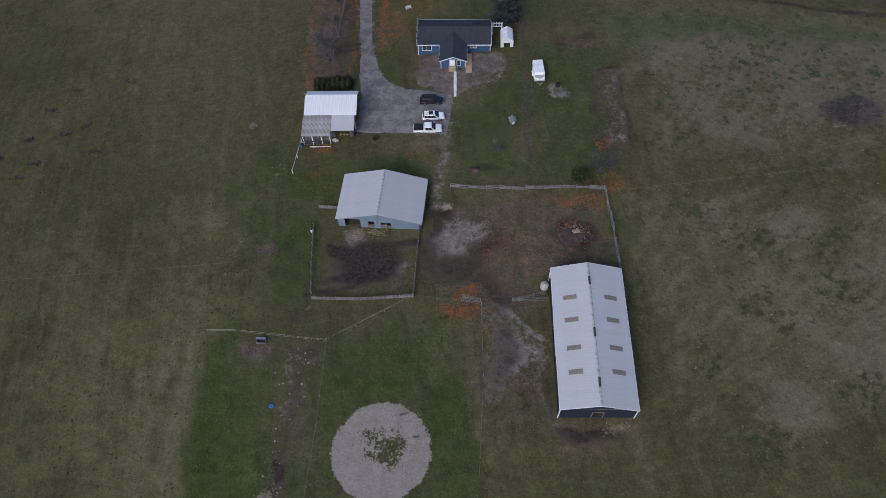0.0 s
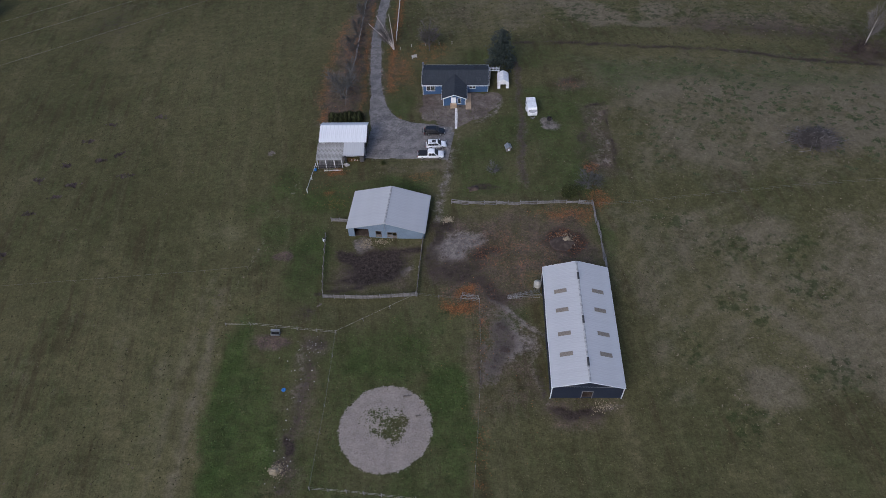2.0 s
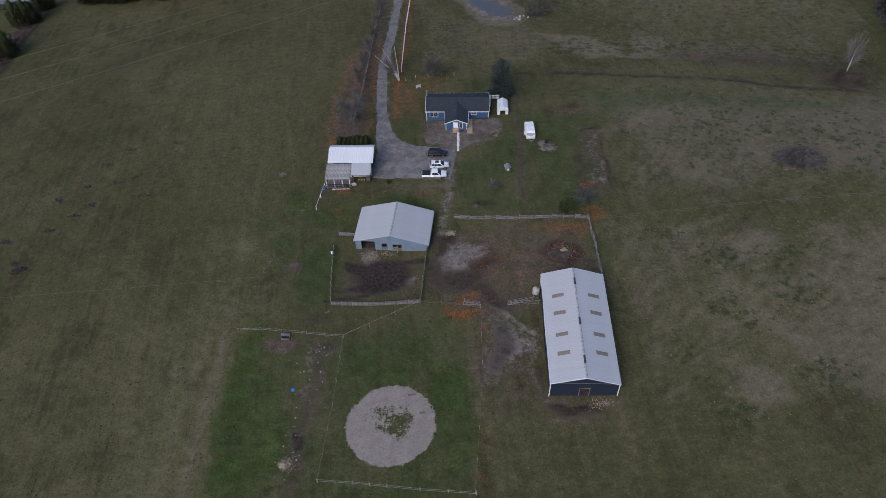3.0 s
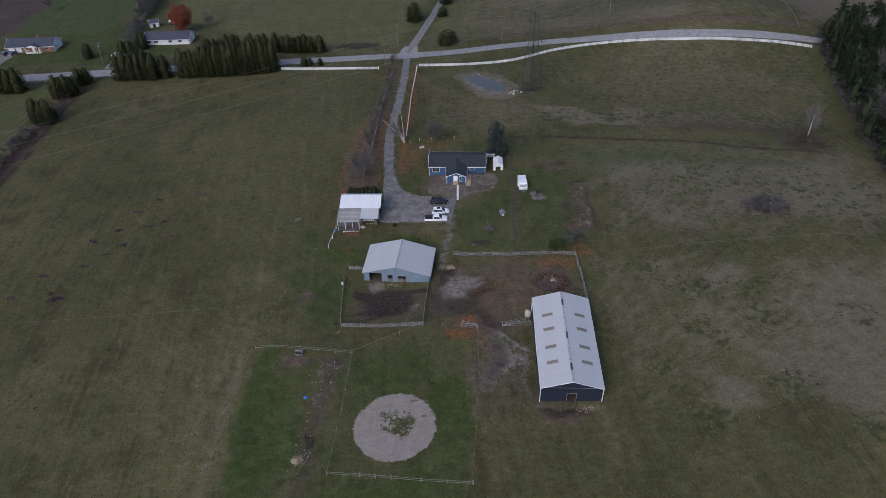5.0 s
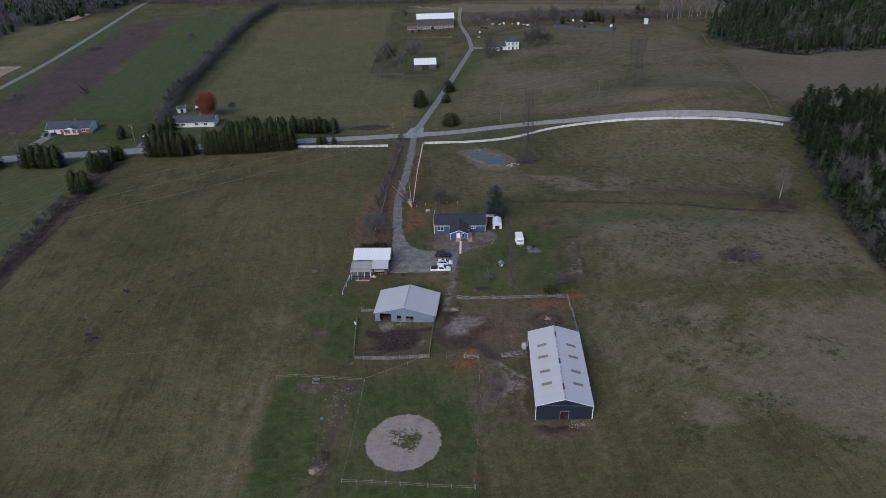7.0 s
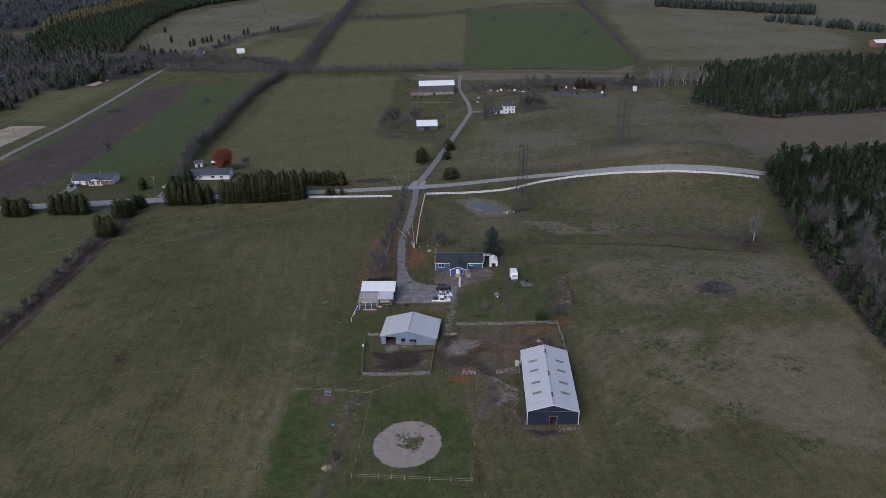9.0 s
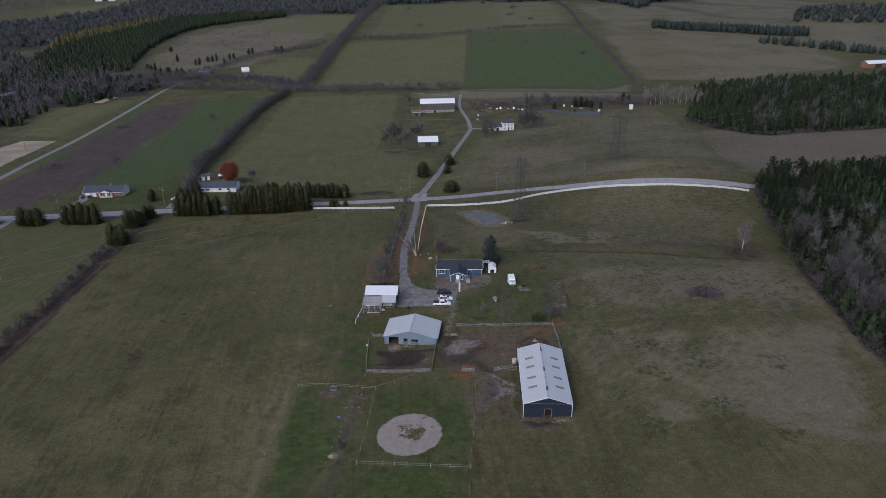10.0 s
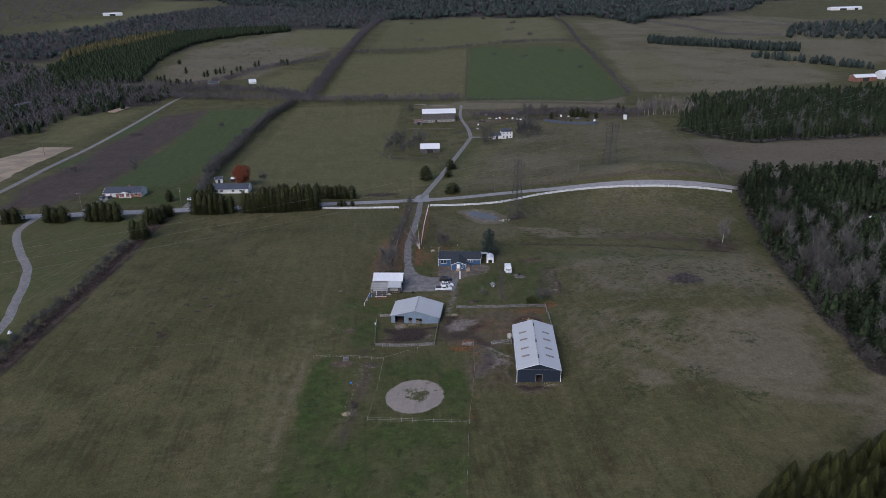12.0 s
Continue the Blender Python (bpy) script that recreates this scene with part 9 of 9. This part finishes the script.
def small_shed(name, x, y, turn, L, W, H, rise, wall_key, roof_key, label, opening=True, z=None):
    b = thing(name, x, y, label, "shed", turn, z)
    f, r_, k, l = sides(L, W)
    hole = [(L * 0.35, L * 0.65, 0, H * 0.85)] if opening else []
    wall(b, f, L, H, M[wall_key], hole)
    wall(b, r_, W, H, M[wall_key], [], rise)
    wall(b, k, L, H, M[wall_key], [])
    wall(b, l, W, H, M[wall_key], [], rise)
    gable_roof(b, L, W, H, rise, M[roof_key], 0.2, 0.2, 0.9 if "roof" in roof_key else 0, 0.1, M["white"])
    if opening:
        bm = bmesh.new()
        box(bm, hole[0][0], hole[0][1], 0.04, 0.1, 0, H * 0.85)
        part("door", bm, M["dark"], b).matrix_basis = f
    return b


small_shed("garden_shed", -137.5, 272.5, 20, 4.2, 3.6, 2.4, 1.2, "white_siding", "slate", "small white garden shed behind the bungalow")
small_shed("garden_shed", -129.0, 275, 0, 3.0, 2.4, 2.0, 0.5, "dark", "white_roof", "low shed with a white roof")
small_shed("field_shed", -148.5, 62.0, 20, 6.0, 5.0, 2.8, 1.3, "white_siding", "white_roof", "white shed half hidden by the hedgerow", False)
mound("wrapped_bale", -147.2, 73, 0.8, 0.8, 1.0, M["white"], "round white wrapped bale", "bale", 14, 0.1)
tree("cedar", -145.0, 54.5, 3.4, 1.6, 1, "", "round green cedar beside the white shed")


def bank_barn():
    b = thing("bank_barn", -6.6, 492.5, "old grey board barn on a stone base with a white roof", "barn", 3.5)
    L, W, H, rise = 29, 11, 8.2, 2.9
    f, r_, k, l = sides(L, W)
    wall(b, f, L, 2.4, M["stone"], [(3, 4, 0.8, 1.7), (7, 8, 0.8, 1.7), (11, 13, 0, 2.1), (16, 17, 0.8, 1.7), (20, 21, 0.8, 1.7), (24, 25, 0.8, 1.7)], thick=0.4, name="stone_wall")
    for m, length, g in ((f, L, 0), (r_, W, rise), (k, L, 0), (l, W, rise)):
        w_ = wall(b, m @ pose(0, 0.03, 2.4), length, H - 2.4, M["board"], [], g, bury=0.0)
    for m, length in ((r_, W), (k, L), (l, W)):
        wall(b, m, length, 2.4, M["stone"], [], thick=0.4, name="stone_wall")
    gable_roof(b, L, W, H, rise, M["white_roof"], 0.5, 0.4, 0.9, 0.12)
    for i in range(12):
        bm = bmesh.new()
        box(bm, 1.2 + 2.3 * i, 1.35 + 2.3 * i, -0.06, 0.02, 2.4, H - 0.2)
        part("batten", bm, M["pole"], b).matrix_basis = f
    s = small_shed("lean_shed", -24.5, 481, 3.5, 7.5, 6.5, 3.0, 1.6, "board", "rust", "low board shed with a rusty roof beside the old barn")


bank_barn()
small_shed("drive_shed", -12.0, 362.5, 3, 13.6, 9.6, 3.8, 2.6, "board", "white_roof", "grey board drive shed with a white roof")


def farmhouse():
    b = thing("farmhouse", 46.6, 402.5, "two-storey white farmhouse with a dark hip roof", "house", 4)
    L, W, H = 8.4, 7.8, 5.6
    f, r_, k, l = sides(L, W)
    wins = [(1.2, 2.1, 3.6, 5.0), (3.8, 4.7, 3.6, 5.0), (6.3, 7.2, 3.6, 5.0), (1.2, 2.1, 0.9, 2.4), (6.3, 7.2, 0.9, 2.4), (3.7, 4.8, 0.1, 2.3)]
    wall(b, f, L, H, M["white_siding"], wins)
    side = [(1.5, 2.4, 3.6, 5.0), (5, 5.9, 3.6, 5.0), (1.5, 2.4, 0.9, 2.4)]
    wall(b, r_, W, H, M["white_siding"], side)
    wall(b, k, L, H, M["white_siding"], [])
    wall(b, l, W, H, M["white_siding"], side)
    for o in wins[:5]:
        window(b, f, *o)
    door(b, f, *wins[5], M["dark"])
    for m in (r_, l):
        for o in side:
            window(b, m, *o)
    bm = bmesh.new()
    a, c = L / 2 + 0.5, W / 2 + 0.5
    base = [bm.verts.new(p) for p in ((-a, -c, H), (a, -c, H), (a, c, H), (-a, c, H))]
    top = [bm.verts.new(p) for p in ((-0.8, 0, H + 2.2), (0.8, 0, H + 2.2))]
    bm.faces.new((base[0], base[1], top[1], top[0]))
    bm.faces.new((base[1], base[2], top[1]))
    bm.faces.new((base[2], base[3], top[0], top[1]))
    bm.faces.new((base[3], base[0], top[0]))
    bm.faces.new(base[::-1])
    part("roof", bm, M["slate"], b)
    bm = bmesh.new()
    box(bm, 2.6, 3.3, -0.3, 0.4, H + 0.6, H + 2.7)
    part("chimney", bm, M["brick"], b)
    wing = small_shed("house_wing", 38.9, 403, 4, 7.0, 6.0, 2.8, 1.6, "white_siding", "slate", "low white kitchen wing of the farmhouse")


farmhouse()
small_shed("white_trailer_box", 150.4, 452.5, 80, 5.0, 2.6, 3.0, 0.3, "white_siding", "white_roof", "white box trailer standing at the field edge", False)
small_shed("red_barn", 448, 632, 12, 26, 10, 4.5, 2.4, "brick", "white_roof", "long red barn with a white roof", True)
small_shed("grey_barn", 478, 645, 12, 14, 10, 6, 3, "white_siding", "white_roof", "tall pale barn beside the red one")
small_shed("far_barn", -855, 1756, 20, 46, 14, 5, 2.5, "white_siding", "white_roof", "distant long white barn")
small_shed("far_barn", 935, 1610, 10, 60, 16, 5, 2.5, "white_siding", "white_roof", "distant long white farm building")
small_shed("far_barn", 975, 1625, 10, 30, 14, 5, 2.5, "white_siding", "white_roof", "distant white farm shed beside another")
small_shed("white_tent", -226.8, 699, 20, 8, 7, 2.0, 3.0, "white_siding", "white_roof", "white tent-roofed shed at the hill's foot", False)
small_shed("field_hut", -268, 686, 0, 11, 6, 3.4, 1.6, "board", "slate", "grey board hut at the hill's foot", False)
t = thing("pallet_stack", -321, 552, "stack of pale sawn timber beside the lane", "timber", 80)
for i in range(8):
    bm = bmesh.new()
    box(bm, -12, 12, -4 + i, -3.2 + i, 0, 0.8)
    part("plank", bm, M["new_wood"], t)
SCRAP = ((28, 486, "dark"), (29.7, 479, "dark"), (31.5, 482, "rust"), (33, 476, "dark"), (39, 487, "rubble"), (44.7, 485, "white"), (47.5, 485.5, "white"), (51, 484.4, "red"), (54, 482, "rubble"), (58.5, 480, "white"), (62, 477, "rubble"), (65, 473, "white"), (37, 504, "rubble"), (56, 492, "rust"), (70, 482, "dark"), (92.5, 484, "larch"), (97, 478, "dark"), (100.4, 476, "white"), (106, 472, "rubble"), (112, 462, "grey_car"), (33, 470, "rust"), (27.5, 462, "white"), (26, 446, "rubble"), (119, 452, "dark"), (124, 448, "white"))
for i, (x, y, k) in enumerate(SCRAP):
    c = thing("scrap_item", x, y, "piece of farm scrap lying in the yard", "scrap", (i * 47) % 180, None, "scrap in the far farmyard")
    a, h = 0.8 + 0.9 * ((i * 29) % 7) / 6, 0.6 + 0.8 * ((i * 17) % 5) / 4
    bm = bmesh.new()
    rounded(bm, -a, a, -0.7, 0.7, 0.15, h, 0.12, (0.3, 0.15, 0.1))
    if i % 3 == 0:
        rounded(bm, -a * 0.6, a * 0.2, -0.55, 0.55, h - 0.1, h + 0.7, 0.1, (0.2, 0.1, 0.1))
    part("body", bm, M[k], c)
    for sx in (-1, 1):
        bm = bmesh.new()
        tube(bm, (sx * a * 0.6, -0.75, 0.3), (sx * a * 0.6, 0.75, 0.3), 0.32, 0.32, 10)
        part("wheel", bm, M["rubber"], c)
t = thing("stone_row", -30, 343, "low row of piled fieldstones round a paddock", "stone wall", 0, gz(-30, 343))
rr = random.Random(4)
for i in range(60):
    k = i / 59
    x, y = (-8 - 32 * min(1, k * 1.6), 338 + 2 * math.sin(k * 9)) if k < 0.62 else (-40, 338 + 60 * (k - 0.62))
    bm = bmesh.new()
    bmesh.ops.create_icosphere(bm, subdivisions=1, radius=rr.uniform(0.25, 0.5))
    for v in bm.verts:
        v.co *= rr.uniform(0.7, 1.2)
    part("fieldstone", bm, M["dark_stone"], t).matrix_basis = pose(x + 30, y - 343, gz(x, y) - gz(-30, 343) + 0.2)


# ---- poles and power lines ----
def utility_pole(x, y, high, label, arm=True, box_on=False):
    p = thing("utility_pole", x, y, label, "pole", 20, None, "utility poles along the road")
    bm = bmesh.new()
    tube(bm, (0, 0, -0.5), (0, 0, high), 0.16, 0.11, 8)
    part("shaft", bm, M["pole"], p)
    if arm:
        bm = bmesh.new()
        box(bm, -1.1, 1.1, -0.06, 0.06, high - 0.7, high - 0.58)
        a = part("crossarm", bm, M["pole"], p)
        for k in (-1, 0, 1):
            bm = bmesh.new()
            tube(bm, (k, 0, high - 0.58), (k, 0, high - 0.38), 0.06, 0.04)
            part("insulator", bm, M["white"], a)
    if box_on:
        bm = bmesh.new()
        tube(bm, (0.3, 0, high - 2.2), (0.3, 0, high - 1.3), 0.24, 0.24, 10)
        part("transformer", bm, M["rubble"], p)


for x, y, hgt, tr in ((-18.6, 233.6, 10, False), (-22.8, 212.8, 9, False), (71.8, 236, 10, False), (-190, 211, 11, False), (-142.5, 222.5, 10, True), (-78, 231, 10, False), (-292, 362, 10, False), (-254, 222, 10, False), (26, 228.5 + 2, 9, False)):
    utility_pole(x, y, hgt, "brown wooden utility pole by the road", True, tr)
utility_pole(1.8, 357, 9, "grey utility pole at the far farm lane")


def pylon(x, y, high, turn, label, waist=False):
    """A four-legged lattice tower with three pairs of arms."""
    p = thing("pylon", x, y, label, "pylon", turn)
    def half(h):
        if waist:
            return 3.4 - 1.6 * h / (high * 0.55) if h < high * 0.55 else 1.8 + 1.0 * (h / high - 0.55) / 0.45
        return 2.6 * (1 - h / high * 0.9) if h < high * 0.62 else 2.6 * (1 - 0.62 * 0.9)
    levels = [high * k / 9 for k in range(10)]
    corner = ((-1, -1), (1, -1), (1, 1), (-1, 1))
    reach = 1.6 if waist else 3.5
    for cx, cy in corner:
        bm = bmesh.new()
        for a, b in zip(levels, levels[1:]):
            tube(bm, (cx * half(a), cy * half(a), a - (0.3 if a == 0 else 0)), (cx * half(b), cy * half(b), b), 0.10, 0.10, 4)
        bmesh.ops.remove_doubles(bm, verts=bm.verts, dist=0.09)
        part("leg", bm, M["lattice"], p)
    for a, b in zip(levels, levels[1:]):
        for (x0, y0), (x1, y1) in zip(corner, corner[1:] + corner[:1]):
            for start, end in (((x0 * half(a), y0 * half(a), a), (x1 * half(b), y1 * half(b), b)), ((x1 * half(a), y1 * half(a), a), (x0 * half(b), y0 * half(b), b)), ((x0 * half(b), y0 * half(b), b), (x1 * half(b), y1 * half(b), b))):
                bm = bmesh.new()
                tube(bm, start, end, 0.065, 0.065, 3)
                part("brace", bm, M["lattice"], p)
    for h in ((0.97,) if waist else (0.66, 0.81, 0.96)):
        z, w = high * h, half(high * h)
        for s in (-1, 1):
            bm = bmesh.new()
            for y_ in (-w, w):
                tube(bm, (s * w, y_, z), (s * (w + reach), 0, z), 0.07, 0.05, 4)
                tube(bm, (s * w, y_, z + 1.2), (s * (w + reach), 0, z), 0.06, 0.05, 4)
            arm = part("arm", bm, M["lattice"], p)
            bm = bmesh.new()
            tube(bm, (s * (w + reach), 0, z), (s * (w + reach), 0, z - 1.3), 0.09, 0.09, 5)
            part("insulator", bm, M["lattice"], arm)


TURN = math.degrees(math.atan2(191, 294)) + 90
pylon(94.6, 262, 24, TURN, "tall dark lattice transmission pylon with a waisted body", True)
pylon(32.4, 176.5, 27.5, TURN, "tall grey lattice transmission pylon")


def cable(start, end, sag):
    c = new("power_cable")
    start, end = Vector(start), Vector(end)
    c.matrix_basis = Matrix.Translation(start)
    tagged(c, "sagging steel conductor of the transmission line", "cable", "conductors of the transmission line")
    bm = bmesh.new()
    prev = None
    n = 30
    for k in range(n + 1):
        f = k / n
        q = (end - start) * f - Vector((0, 0, 4 * sag * f * (1 - f)))
        ring_ = [bm.verts.new(q + Vector((0, 0.024 * math.cos(a), 0.024 * math.sin(a)))) for a in (0, 2.1, 4.2)]
        if prev:
            for i in range(3):
                bm.faces.new((prev[i], prev[(i + 1) % 3], ring_[(i + 1) % 3], ring_[i]))
        prev = ring_
    part("conductor", bm, M["cable"], c)


for off, z in ((0, 17.0), (1.5, 13.5), (9, 13.0)):
    cable((94.6 + off, 264.8 - off, z - 3), (-330 + off, -10 - off, z + 9), 9.0)
    cable((94.6 + off, 264.8 - off, z - 3), (420 + off, 476 - off, z + 2), 9.0)
